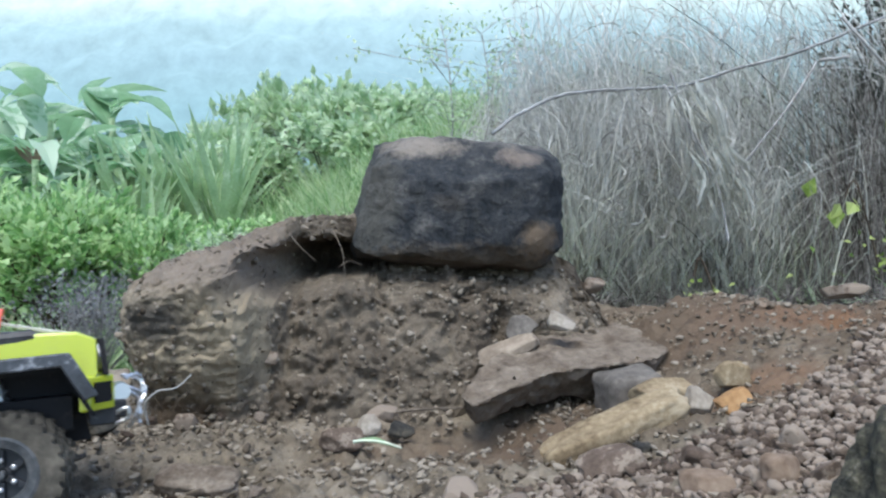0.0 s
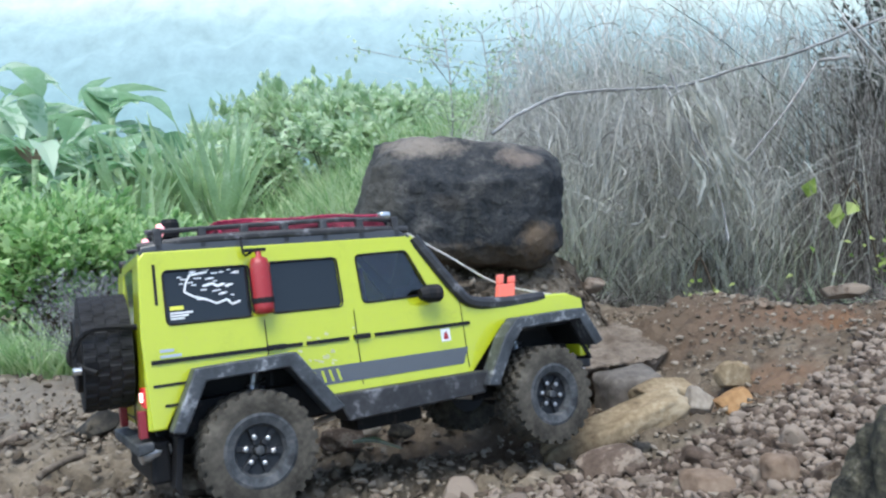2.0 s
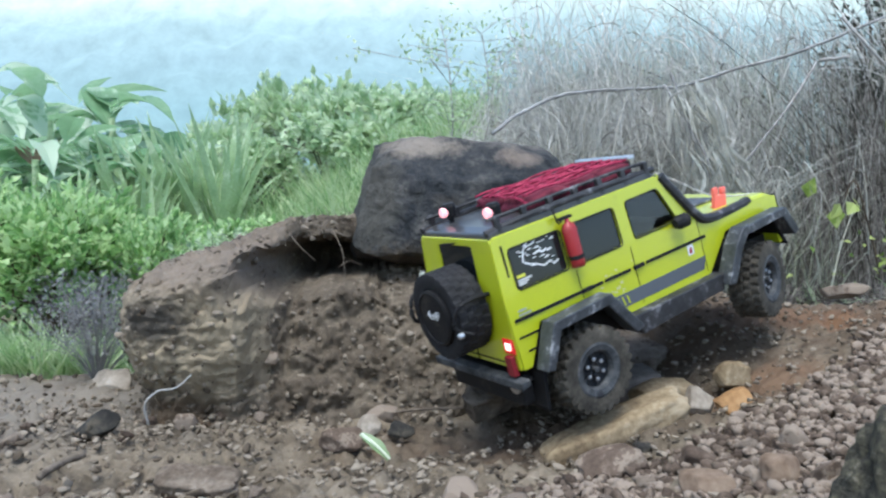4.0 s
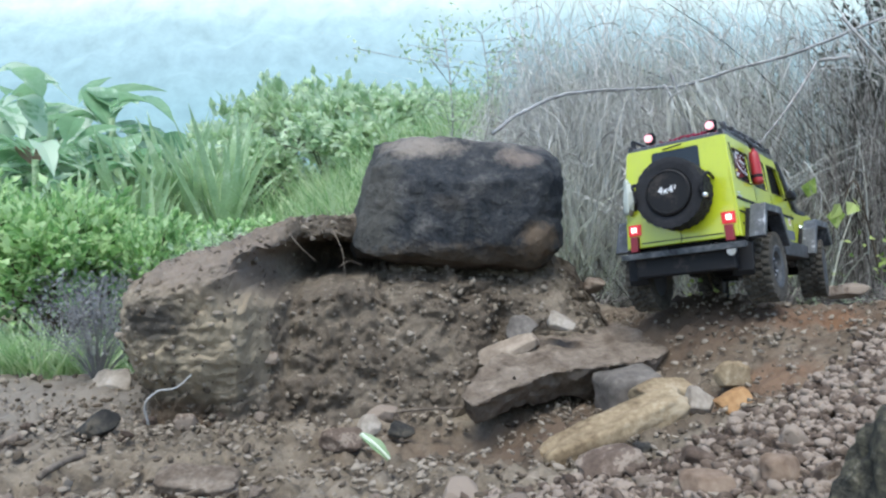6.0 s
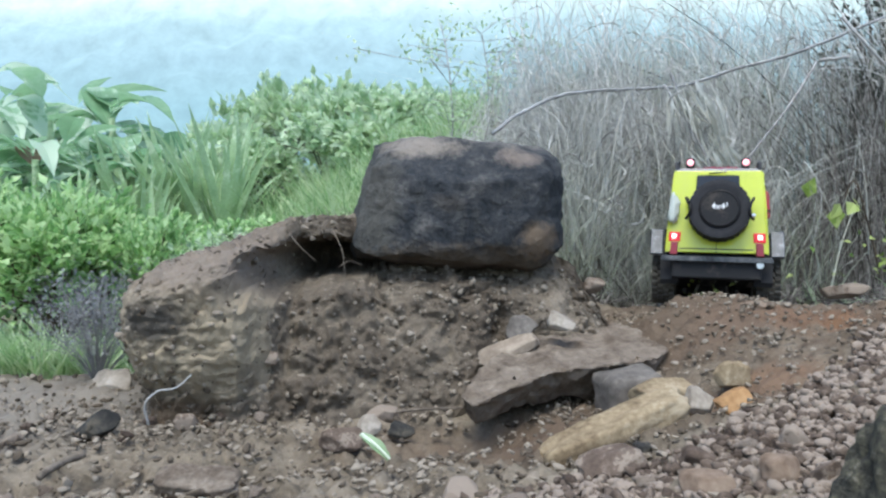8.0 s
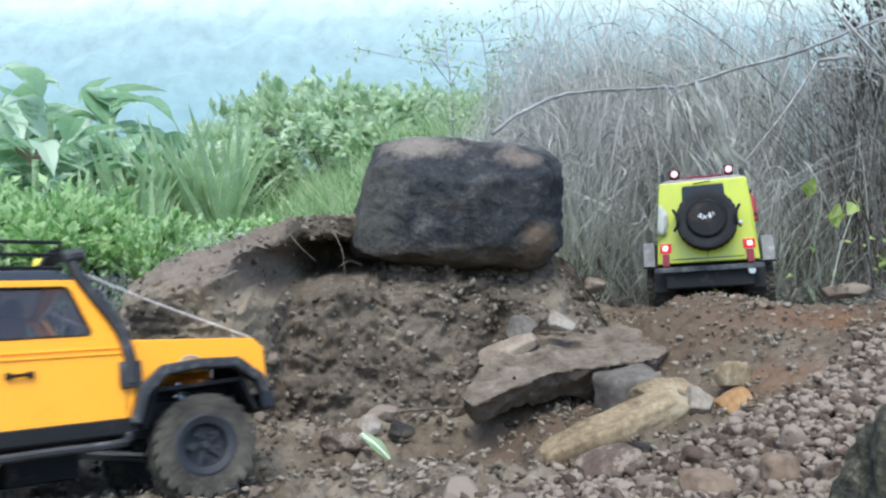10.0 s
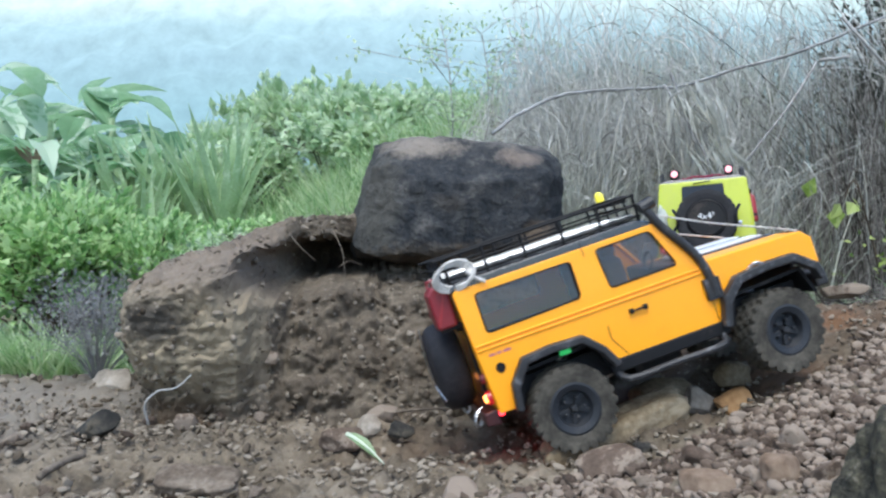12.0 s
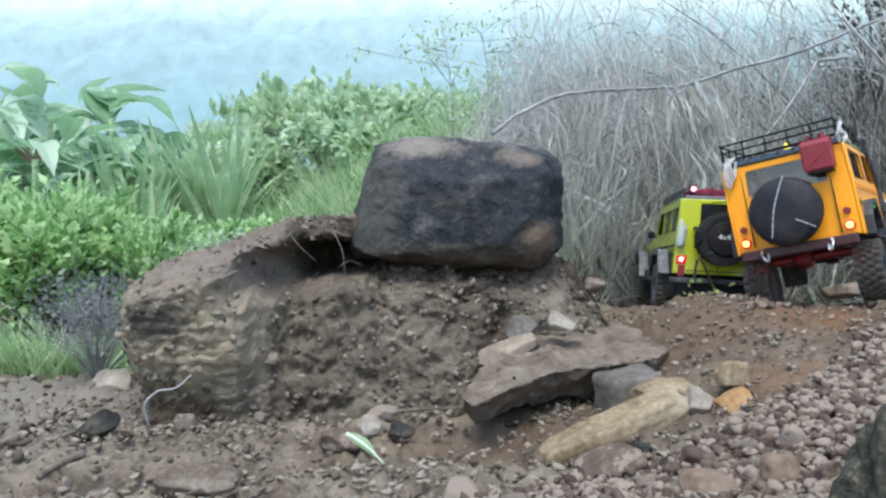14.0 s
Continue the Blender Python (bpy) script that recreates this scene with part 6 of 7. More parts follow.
def bush(name, label, x, y, z, radius, height, n, leaf, material, seed, stems=14, lean=(0, 0), category="bush", group="", bark=None, thin=1.0):
    """A shrub: stems that fan out from the foot, and leaves in tufts on and inside an uneven crown."""
    rng = np.random.default_rng(seed)
    plant = empty(name, label, category, group, pose(x, y, z))
    tips = []
    for k in range(stems):
        a, e = rng.uniform(0, 2 * math.pi), rng.uniform(0.25, 1.0)
        r = radius * e * 0.85
        h = height * math.sqrt(max(0.1, 1 - 0.7 * e * e)) * rng.uniform(0.75, 1.0)
        tip = (r * math.cos(a) + lean[0], r * math.sin(a) + lean[1], h)
        mid = (tip[0] * 0.3, tip[1] * 0.3, h * 0.5)
        pts = arc([(rng.normal(0, 0.02 * radius), rng.normal(0, 0.02 * radius), 0), mid, tip], 7)
        bm = bmesh.new()
        tube(bm, pts, 0, 5, taper=list(np.linspace(height * 0.014 * thin, height * 0.004 * thin, 7)))
        tips.append(tip)
        for j in range(2):
            q = pts[4]
            t2 = (q[0] + rng.normal(0, 0.3 * radius), q[1] + rng.normal(0, 0.3 * radius), min(height, q[2] + rng.uniform(0.0, 0.35) * height))
            tube(bm, arc([q, t2], 4), 0, 4, taper=list(np.linspace(height * 0.007 * thin, height * 0.003 * thin, 4)))
            tips.append(t2)
        part("stem", bm, bark or BARK, plant)
    tips = np.array(tips)
    c = tips[rng.integers(0, len(tips), n)]
    at = c + rng.normal(0, 1, (n, 3)) * np.array([0.1 * radius, 0.1 * radius, 0.06 * height])
    at[:, 2] = np.clip(at[:, 2], 0.06 * height, height * 1.05)
    way = at - np.array([0, 0, 0.45 * height]) + rng.normal(0, 0.4 * radius, (n, 3))
    up = np.array([0, 0, 1.0]) + rng.normal(0, 0.55, (n, 3))
    size = leaf * rng.uniform(0.6, 1.25, n)
    leaf_mesh("leaves", at, way, up, size, size * 0.55, material, plant)
    return plant


bush("leafy_bush", "dense bright green leafy bush", -1.0, 1.98, -0.16, 0.26, 0.5, 5200, 0.035, LEAF, 1, 34)
bush("leafy_bush", "smaller bright green bush behind the clay bank", -0.72, 1.9, -0.12, 0.12, 0.38, 2000, 0.026, LEAF, 2, 24)
bush("leafy_bush", "bright green bush at the edge of the slope", -1.35, 2.1, -0.16, 0.25, 0.58, 2800, 0.036, LEAF, 3, 24)
bush("weed_tuft", "dry grey twiggy weed beside the clay bank", -0.62, 1.36, -0.02, 0.15, 0.23, 1500, 0.0075, TWIG, 4, 90, category="weed", bark=GREYBARK, thin=0.3)
bush("weed_tuft", "low grey-green weed with dry twigs on the slope", -0.5, 1.75, 0.0, 0.16, 0.26, 900, 0.02, HAZYLEAF, 5, 16, category="weed")
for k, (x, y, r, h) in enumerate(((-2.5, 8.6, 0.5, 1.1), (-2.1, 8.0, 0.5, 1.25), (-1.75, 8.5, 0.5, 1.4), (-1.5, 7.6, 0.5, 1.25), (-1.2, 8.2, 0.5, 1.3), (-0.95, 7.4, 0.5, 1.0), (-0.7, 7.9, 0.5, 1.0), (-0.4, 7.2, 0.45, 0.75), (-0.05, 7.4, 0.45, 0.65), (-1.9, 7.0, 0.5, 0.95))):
    bush("leafy_shrub", "tall slender green shrub on the far slope", x, y, float(level(np.array(x), np.array(y))), r, h, 850, 0.125, HAZYLEAF, 40 + k, 15, category="shrub", group="shrubs on the far slope", bark=PALEBARK, thin=0.6)


def big_leaf(bm, root, way, length, width, droop, rng, stalk=0.0):
    """A broad leaf with a midrib, arched, torn a little at its edge."""
    way = Vector(way).normalized()
    side = way.cross(Vector((0, 0, 1))).normalized()
    rows = []
    seg = 14
    for k in range(seg + 1):
        t = k / seg
        c = Vector(root) + way * length * t - Vector((0, 0, 1)) * droop * length * t * t
        b = max(0.0, (t - stalk) / (1 - stalk))
        w = width * (math.sin(math.pi * min(1, 0.08 + 0.92 * b) ** 0.8) * rng.uniform(0.85, 1.05) if t >= stalk else 0.06)
        lift = Vector((0, 0, 1)) * w * 0.35
        rows.append([bm.verts.new(c - side * w + lift), bm.verts.new(c), bm.verts.new(c + side * w + lift)])
    for a, b in zip(rows, rows[1:]):
        bm.faces.new((a[0], a[1], b[1], b[0]))
        bm.faces.new((a[1], a[2], b[2], b[1]))


def banana_plant(x, y, height, n, seed):
    rng = random.Random(seed)
    z = float(level(np.array(x), np.array(y)))
    plant = empty("banana_plant", "broad-leaved banana plant on the far slope", "banana plant", "banana plants", pose(x, y, z))
    part("trunk", tube(bmesh.new(), [(0, 0, -0.1), (0.01, 0, height * 0.2), (0, 0.02, height * 0.55)], 0, 8, taper=[0.05, 0.035, 0.02]), HAZYLEAF, plant)
    for k in range(n + 8):
        a = rng.uniform(0, 6.28)
        e = rng.uniform(0.15, 1.2)
        bm = bmesh.new()
        long_ = height * rng.uniform(0.3, 0.48)
        big_leaf(bm, (0, 0, height * rng.uniform(0.2, 0.6)), (math.cos(a), math.sin(a) * 0.6, e), long_, long_ * rng.uniform(0.15, 0.23), rng.uniform(0.2, 1.0), rng, 0.2)
        dead = k == 3 and seed in (175, 178)
        part("leaf", bm, DEADLEAF if dead else BANANALEAF, plant, "withered brown leaf" if dead else "")


for k, (x, y, h, n) in enumerate(((-3.3, 5.8, 1.75, 10), (-2.75, 5.4, 1.6, 10), (-3.0, 6.3, 1.85, 10), (-2.4, 5.6, 1.65, 10), (-2.1, 5.2, 1.2, 9), (-2.6, 4.9, 1.15, 9), (-3.7, 6.4, 1.9, 9), (-1.95, 5.6, 1.15, 9), (-3.05, 5.2, 1.1, 9), (-2.85, 4.9, 0.95, 9), (-2.45, 5.0, 1.2, 9), (-2.2, 4.8, 0.95, 8), (-3.2, 6.0, 1.45, 10), (-2.6, 6.0, 1.5, 10), (-2.2, 6.1, 1.25, 9))):
    banana_plant(x, y, 1.02 * h, n, 170 + k)
for k, (x, y, r, h) in enumerate(((-2.6, 4.5, 0.4, 0.5), (-2.05, 4.3, 0.4, 0.4), (-1.55, 4.2, 0.4, 0.36), (-1.1, 4.0, 0.35, 0.34), (-1.85, 3.4, 0.3, 0.34), (-1.2, 3.2, 0.3, 0.38), (-1.5, 6.2, 0.5, 0.75), (-0.9, 6.0, 0.5, 0.7), (-2.0, 6.4, 0.5, 0.8), (-0.5, 5.4, 0.4, 0.45))):
    bush("undergrowth_bush", "green bush in the undergrowth", x, y, float(level(np.array(x), np.array(y))), r, h, 1100, 0.055 if y < 4.6 else 0.09, LEAF if y < 4.6 else HAZYLEAF, 140 + k, 10, category="bush", group="undergrowth on the slope")


def spiky_plant(x, y, height, n, seed):
    rng = random.Random(seed)
    z = float(level(np.array(x), np.array(y)))
    plant = empty("spiky_plant", "tall sword-leaved green plant on the slope", "plant", "sword-leaved plants", pose(x, y, z))
    for k in range(n):
        a = rng.uniform(0, 6.28)
        e = rng.uniform(1.2, 4.0)
        bm = bmesh.new()
        big_leaf(bm, (rng.uniform(-0.03, 0.03), rng.uniform(-0.03, 0.03), rng.uniform(0, 0.15) * height), (math.cos(a), math.sin(a), e), height * rng.uniform(0.75, 1.05), height * 0.035, rng.uniform(0.02, 0.25), rng)
        part("leaf", bm, HAZYLEAF, plant)


for k, (x, y, h, n) in enumerate(((-1.55, 4.9, 0.85, 22), (-1.85, 4.7, 0.72, 20), (-1.35, 4.7, 0.9, 22), (-2.2, 4.6, 0.7, 18), (-1.65, 4.3, 0.6, 18), (-1.75, 5.1, 1.0, 22), (-2.0, 4.9, 0.9, 20), (-1.45, 5.2, 1.0, 22))):
    spiky_plant(x, y, 1.03 * h, n, 90 + k)


def grass_field(name, label, n, x_of, y0, y1, h, w, material, seed, lean=0.35, category="grass"):
    rng = np.random.default_rng(seed)
    y = rng.uniform(y0, y1, n)
    u = rng.uniform(*x_of, n)
    x = u * y
    tuft = 0.55 + 0.45 * np.sin(7.3 * x + 2.1 * y) * np.sin(5.1 * y - 3.3 * x)
    hh = h * rng.uniform(0.4, 1.1, n) * (0.45 + 0.55 * tuft) * (y / y0) ** 0.5
    base = np.stack([x, y, level(x, y) - 0.01], 1)
    ob = blades(name, base, hh, np.abs(rng.normal(lean, 0.2, n)), w * rng.uniform(0.6, 1.3, n) * (y / y0) ** 0.6, material, rng)
    return tagged(ob, label, category, kind="stuff")


grass_field("grass", "tall green grass on the rising slope", 9000, (-0.3, 0.06), 3.0, 7.0, 0.34, 0.007, GRASS, 1)
grass_field("slope_grass", "green grass and weeds behind the clay bank", 5000, (-0.62, -0.05), 1.75, 3.2, 0.19, 0.0035, GRASS, 2)
grass_field("valley_grass", "yellow-green grass below the bush", 4200, (-0.62, -0.46), 1.38, 2.0, 0.15, 0.003, GRASS, 3)
grass_field("far_grass", "hazy green undergrowth on the far slope", 6000, (-0.65, 0.0), 7.0, 13.0, 0.6, 0.012, HAZYLEAF, 4)
grass_field("dry_slope_grass", "dry straw among the slope grass", 1800, (-0.4, 0.05), 1.75, 3.4, 0.2, 0.002, HAZYDRYLEAF, 5, 0.6)


# ---------------------------------------------------------------- the dry thicket on the bank
def strands(name, label, n, seed, kind, material=None):
    """Thin dry stems in one mesh: rising stalks, hanging vines or curled twigs."""
    rng = np.random.default_rng(seed)
    seg = 9
    y = 2.08 + 0.75 * rng.power(1.3, n)
    x0 = rng.uniform(0.0, 0.7, n) * y
    t = np.linspace(0, 1, seg)[None, :]
    sway = rng.uniform(0, 6, n)[:, None]
    if kind in ("stalk", "low"):
        h = (0.4 + 0.95 * (1 - rng.power(1.7, n)))[:, None] if kind == "stalk" else rng.uniform(0.1, 0.5, n)[:, None] * (0.6 + 0.7 * step(0.5, 1.0, x0) + 1.3 * step(0.92, 1.12, x0))[:, None]
        if kind == "low":
            y = rng.uniform(2.0, 2.4, n)
        dx, dy = rng.normal(0.03, 0.22, n)[:, None], np.abs(rng.normal(0.0, 0.2, n))[:, None]
        X = x0[:, None] + dx * h * t * (0.4 + t) + 0.025 * np.sin(5 * t + sway)
        Y = y[:, None] + dy * h * t * (0.4 + t)
        Z = (level(x0, y) - 0.03)[:, None] + h * (t - 0.2 * t * t)
        r = rng.uniform(0.0007, 0.0012, n) + 0.0018 * rng.power(0.35, n)
    elif kind == "vine":
        top = 0.3 + 0.85 * (1 - rng.power(1.5, n))
        fall = (top * rng.uniform(0.3, 0.9, n))[:, None]
        out = rng.uniform(0.05, 0.28, n)[:, None]
        X = x0[:, None] + rng.normal(0.03, 0.14, n)[:, None] * t + 0.02 * np.sin(6 * t + sway)
        Y = np.maximum(2.22, y)[:, None] - out * np.sin(t * 2.2) + 0.0 * X
        Z = top[:, None] + 0.1 * np.sin(t * 3.1) * rng.uniform(0, 1, n)[:, None] - fall * t ** 1.4
        r = rng.uniform(0.0006, 0.0011, n) + 0.0018 * rng.power(0.3, n)
    else:
        x0 = rng.uniform(0.24, 0.36, n) * 2.0 + rng.normal(0, 0.14, n)
        z0 = rng.uniform(0.25, 0.62, n)
        a0, turn = rng.uniform(0, 6.28, n)[:, None], rng.uniform(2.5, 5.5, n)[:, None]
        R = rng.uniform(0.01, 0.03, n)[:, None]
        X = x0[:, None] + R * np.cos(a0 + turn * t) * (1.2 - 0.5 * t)
        Z = z0[:, None] + R * np.sin(a0 + turn * t) * (1.2 - 0.5 * t)
        Y = 1.98 + 0.06 * t + rng.normal(0, 0.04, n)[:, None]
        r = rng.uniform(0.0012, 0.0034, n)
    # the thicket thins out and gets lower towards its edge by the boulder
    edge = np.interp(X + rng.normal(0, 0.02, n)[:, None], (0.0, 0.05, 0.16, 0.27), (0.42, 0.56, 0.74, 1.6))
    edge = np.minimum(edge, rng.uniform(0.76, 1.3, n)[:, None])
    ok = np.all(Z < edge, axis=1) & np.all(X > 0.0, axis=1)
    hollow = step(0.76, 0.98, X[:, 4]) * (Z.max(1) < 0.85) * (0.93 if kind != "low" else 0.2)
    ok &= rng.uniform(0, 1, n) > hollow
    gap = step(0.44, 0.52, X[:, 4]) * (1 - step(0.7, 0.78, X[:, 4])) * (Z.max(1) < 0.48) * (0.75 if kind != "low" else 0.0)
    ok &= rng.uniform(0, 1, n) > gap
    X, Z, r, n = X[ok], Z[ok], r[ok], int(ok.sum())
    Y = np.broadcast_to(Y, (len(ok), seg))[ok]
    C = np.stack([X, np.broadcast_to(Y, X.shape), Z], -1)
    d = np.gradient(C, axis=1)
    d /= np.linalg.norm(d, axis=2, keepdims=True) + 1e-9
    a = np.cross(d, np.array([0.3, 0.9, 0.2]))
    a /= np.linalg.norm(a, axis=2, keepdims=True) + 1e-9
    b = np.cross(d, a)
    rr = (r[:, None] * np.linspace(1, 0.3, seg)[None, :])[..., None]
    ring = [C + (a * math.cos(q) + b * math.sin(q)) * rr for q in (0, 2.094, 4.189)]
    pts = np.stack(ring, 2).reshape(n, seg * 3, 3)
    f = np.array([(3 * k + j, 3 * k + (j + 1) % 3, 3 * k + 3 + (j + 1) % 3, 3 * k + 3 + j) for k in range(seg - 1) for j in range(3)])
    faces = (f[None] + (np.arange(n) * seg * 3)[:, None, None]).reshape(-1, 4)
    return tagged(mesh_object(name, pts.reshape(-1, 3), faces, material or HAZYDRY, smooth=True), label, "dry brush", kind="stuff")


# the veil of haze over these stems sits in their pale colour
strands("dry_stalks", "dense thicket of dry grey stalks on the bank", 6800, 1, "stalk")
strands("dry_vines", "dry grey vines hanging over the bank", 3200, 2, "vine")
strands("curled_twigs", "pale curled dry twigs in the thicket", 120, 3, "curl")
# dark stems added to put the thicket's inner shade into colour
strands("brown_stalks", "dark brown stalks low in the thicket, its shade put into their colour", 3600, 4, "low", LITTERSHADE)


def thicket_straw():
    rng = np.random.default_rng(5)
    n = 17000
    y = 2.06 + 0.9 * rng.power(1.2, n)
    x = (0.03 + 0.65 * rng.uniform(0, 1, n)) * y
    keep = rng.uniform(0, 1, n) > 0.93 * step(0.78, 1.0, x) + 0.55 * step(0.44, 0.52, x) * (1 - step(0.7, 0.78, x)) * (y < 2.5)
    x, y, n = x[keep], y[keep], int(keep.sum())
    base = np.stack([x, y, level(x, y) + rng.uniform(-0.05, 0.3, n)], 1)
    ob = blades("dry_straw", base, rng.uniform(0.15, 0.7, n) * (0.35 + 0.65 * step(0.1, 0.45, x)), np.abs(rng.normal(0.2, 0.22, n)), rng.uniform(0.0012, 0.0034, n), HAZYDRYLEAF, rng, 1.1)
    tagged(ob, "dry straw-coloured grass leaves tangled in the thicket", "dry grass", kind="stuff")
    n = 600
    y = rng.uniform(1.95, 2.3, n)
    x = rng.uniform(0.4, 0.66, n) * y
    base = np.stack([x, y, level(x, y)], 1)
    ob = blades("green_undergrowth", base, rng.uniform(0.03, 0.2, n), np.abs(rng.normal(0.5, 0.3, n)), rng.uniform(0.002, 0.006, n), HAZYLEAF, rng, 0.9)
    tagged(ob, "sparse green weeds at the foot of the thicket", "weeds", kind="stuff")

    n = 14000
    y = rng.uniform(2.55, 3.3, n)
    x = (0.03 + 0.62 * rng.uniform(0, 1, n)) * y
    tall = np.interp(x / y, (0.03, 0.07, 0.15, 0.3, 0.65), (0.12, 0.28, 0.62, 0.8, 0.85))
    base = np.stack([x, y, level(x, y) + rng.uniform(0.0, 0.6, n) * tall], 1)
    long_ = rng.uniform(0.25, 0.75, n) * (0.4 + tall)
    open_ = (base[:, 2] + long_ < rng.uniform(0.85, 1.3, n)) & ((x / y < 0.43) | (rng.uniform(0, 1, n) < 0.12))
    base, long_, n = base[open_], long_[open_], int(open_.sum())
    # back layer of reeds, added so that its paleness stands for haze
    ob = blades("reed_grass", base, long_, np.abs(rng.normal(0.12, 0.16, n)), rng.uniform(0.0012, 0.0028, n), HAZYSAGE, rng, 0.8)
    tagged(ob, "added layer of tall reed grass behind the dry thicket, haze put into its pale colour", "reed grass", kind="stuff")

    n = 2600
    y = rng.uniform(2.0, 2.7, n)
    x = (0.06 + 0.46 * rng.power(0.7, n)) * y
    base = np.stack([x, y, level(x, y) + rng.uniform(-0.03, 0.12, n)], 1)
    ob = blades("thicket_grass", base, rng.uniform(0.1, 0.5, n), np.abs(rng.normal(0.25, 0.2, n)), rng.uniform(0.0012, 0.0034, n), HAZYSAGE, rng, 0.9)
    tagged(ob, "grey-green grass growing up through the dry thicket", "grass", kind="stuff")

    # brown leaf litter; its dark colour also stands for shade at the stalks' feet
    n = 4200
    y = rng.uniform(1.88, 2.25, n)
    x = rng.uniform(0.17, 0.68, n) * y
    base = np.stack([x, y, level(x, y) - 0.005], 1)
    ob = blades("leaf_litter", base, rng.uniform(0.02, 0.16, n) * (0.6 + 0.8 * step(0.5, 0.75, x)), np.abs(rng.normal(0.6, 0.5, n)), rng.uniform(0.0015, 0.007, n), LITTERSHADE, rng, 1.2)
    tagged(ob, "withered brown leaves and stalks at the foot of the thicket", "leaf litter", kind="stuff")


thicket_straw()
# bushes added as a dark backing, shade of the hollow in their colour
for k, (x, y, r, h) in enumerate(((1.45, 2.5, 0.2, 0.74), (1.72, 2.6, 0.26, 0.9), (1.64, 2.8, 0.28, 0.9))):
    bush("shaded_bush", "added dark bush standing for the shade deep in the thicket", x, y, float(level(np.array(x), np.array(y))) - 0.12, r, h, 1500, 0.04, SHADELEAF, 240 + k, 22, group="dark bushes in the thicket")


def stem(name, label, points, r0, r1, material, category="branch", n=28):
    pts = arc(points, n)
    rng = random.Random(len(name) + len(points))
    pts = [p + np.array([rng.uniform(-1, 1), rng.uniform(-1, 1), rng.uniform(-1, 1)]) * r0 * (0.35 if n > 30 else 0.1) for p in pts]
    ob = part(name, tube(bmesh.new(), pts, 0, 7, taper=list(np.linspace(r0, r1, n))), material, smooth=True)
    return tagged(ob, label, category)


stem("bent_branch", "long grey bare branch arching out of the thicket", [(0.117, 1.865, 0.487), (0.204, 1.919, 0.549), (0.31, 1.973, 0.596), (0.465, 2.024, 0.616), (0.62, 2.025, 0.625), (0.76, 2.028, 0.669), (0.907, 2.031, 0.707), (1.036, 2.084, 0.756), (1.246, 2.14, 0.843)], 0.005, 0.0042, GREYBARK, n=44)
stem("bare_stem", "pale bare stem leaning in the thicket", [(0.742, 2.007, 0.367), (0.811, 1.994, 0.465), (0.886, 1.991, 0.566), (0.974, 2.029, 0.687)], 0.0038, 0.003, PALEBARK)
stem("bare_stem", "pale bare stem hanging at the thicket's edge", [(0.988, 1.935, 0.781), (1.033, 1.911, 0.714), (1.114, 1.926, 0.642)], 0.0045, 0.004, PALEBARK)
stem("broken_stick", "short pale broken stick caught in the thicket", [(0.929, 1.928, 0.672), (0.957, 1.908, 0.674), (1.006, 1.929, 0.683)], 0.0045, 0.004, PALEBARK)
stem("bare_stem", "dry grey stem drooping from the arched branch", [(0.576, 2.025, 0.628), (0.644, 1.975, 0.493), (0.694, 1.946, 0.363), (0.719, 1.926, 0.221)], 0.0038, 0.0028, PALEBARK)
stem("root", "thin pale root sticking out of the clay", [(-0.399, 1.02, 0.03), (-0.401, 1.015, 0.059), (-0.384, 1.015, 0.077), (-0.359, 1.015, 0.082), (-0.339, 1.02, 0.099)], 0.0018, 0.0012, PALEBARK, "root")
stem("root", "thin dry root hanging before the hollow in the bank", [(-0.241, 1.200, 0.282), (-0.217, 1.160, 0.263), (-0.195, 1.170, 0.240)], 0.0009, 0.0005, STICKBARK, "root")
stem("root", "thin dry root hanging before the hollow in the bank", [(-0.179, 1.240, 0.284), (-0.158, 1.200, 0.253), (-0.152, 1.190, 0.206)], 0.0009, 0.0005, STICKBARK, "root")
stem("root", "thin dry root hanging before the hollow in the bank", [(-0.132, 1.240, 0.227), (-0.146, 1.190, 0.238), (-0.162, 1.190, 0.228)], 0.0009, 0.0005, STICKBARK, "root")
stem("stick", "thin dry stick lying at the foot of the slab", [(-0.068, 1.09, 0.028), (-0.02, 1.09, 0.032), (0.042, 1.09, 0.034)], 0.0022, 0.0016, STICKBARK, "stick")
stem("stick", "short dry stick lying on the soil", [(-0.423, 0.785, 0.046), (-0.424, 0.835, 0.043), (-0.415, 0.869, 0.04)], 0.0045, 0.0035, STICKBARK, "stick")


def dead_frond():
    """A bundle of pale dry leaves hanging from the arched branch."""
    plant = empty("dead_frond", "bundle of pale dry leaves hanging in the thicket", "dead leaves", m=pose(0.6, 1.98, 0.62))
    part("stalk", tube(bmesh.new(), arc([(-0.02, 0, 0.03), (0.02, 0, -0.08), (0.09, -0.01, -0.26)], 9), 0.004, 6), PALEBARK, plant)
    rng = np.random.default_rng(9)
    n = 150
    at = np.stack([rng.uniform(-0.04, 0.09, n), rng.normal(0, 0.03, n), rng.uniform(-0.26, 0.02, n)], 1)
    at[:, 0] += -at[:, 2] * 0.35
    way = np.stack([rng.normal(0.3, 0.25, n), rng.normal(-0.1, 0.2, n), -np.ones(n)], 1)
    leaf_mesh("leaves", at, way, rng.normal(0, 1, (n, 3)) + np.array([0, -1, 0.3]), rng.uniform(0.06, 0.15, n), rng.uniform(0.008, 0.018, n), HAZYDRYLEAF, plant)


dead_frond()


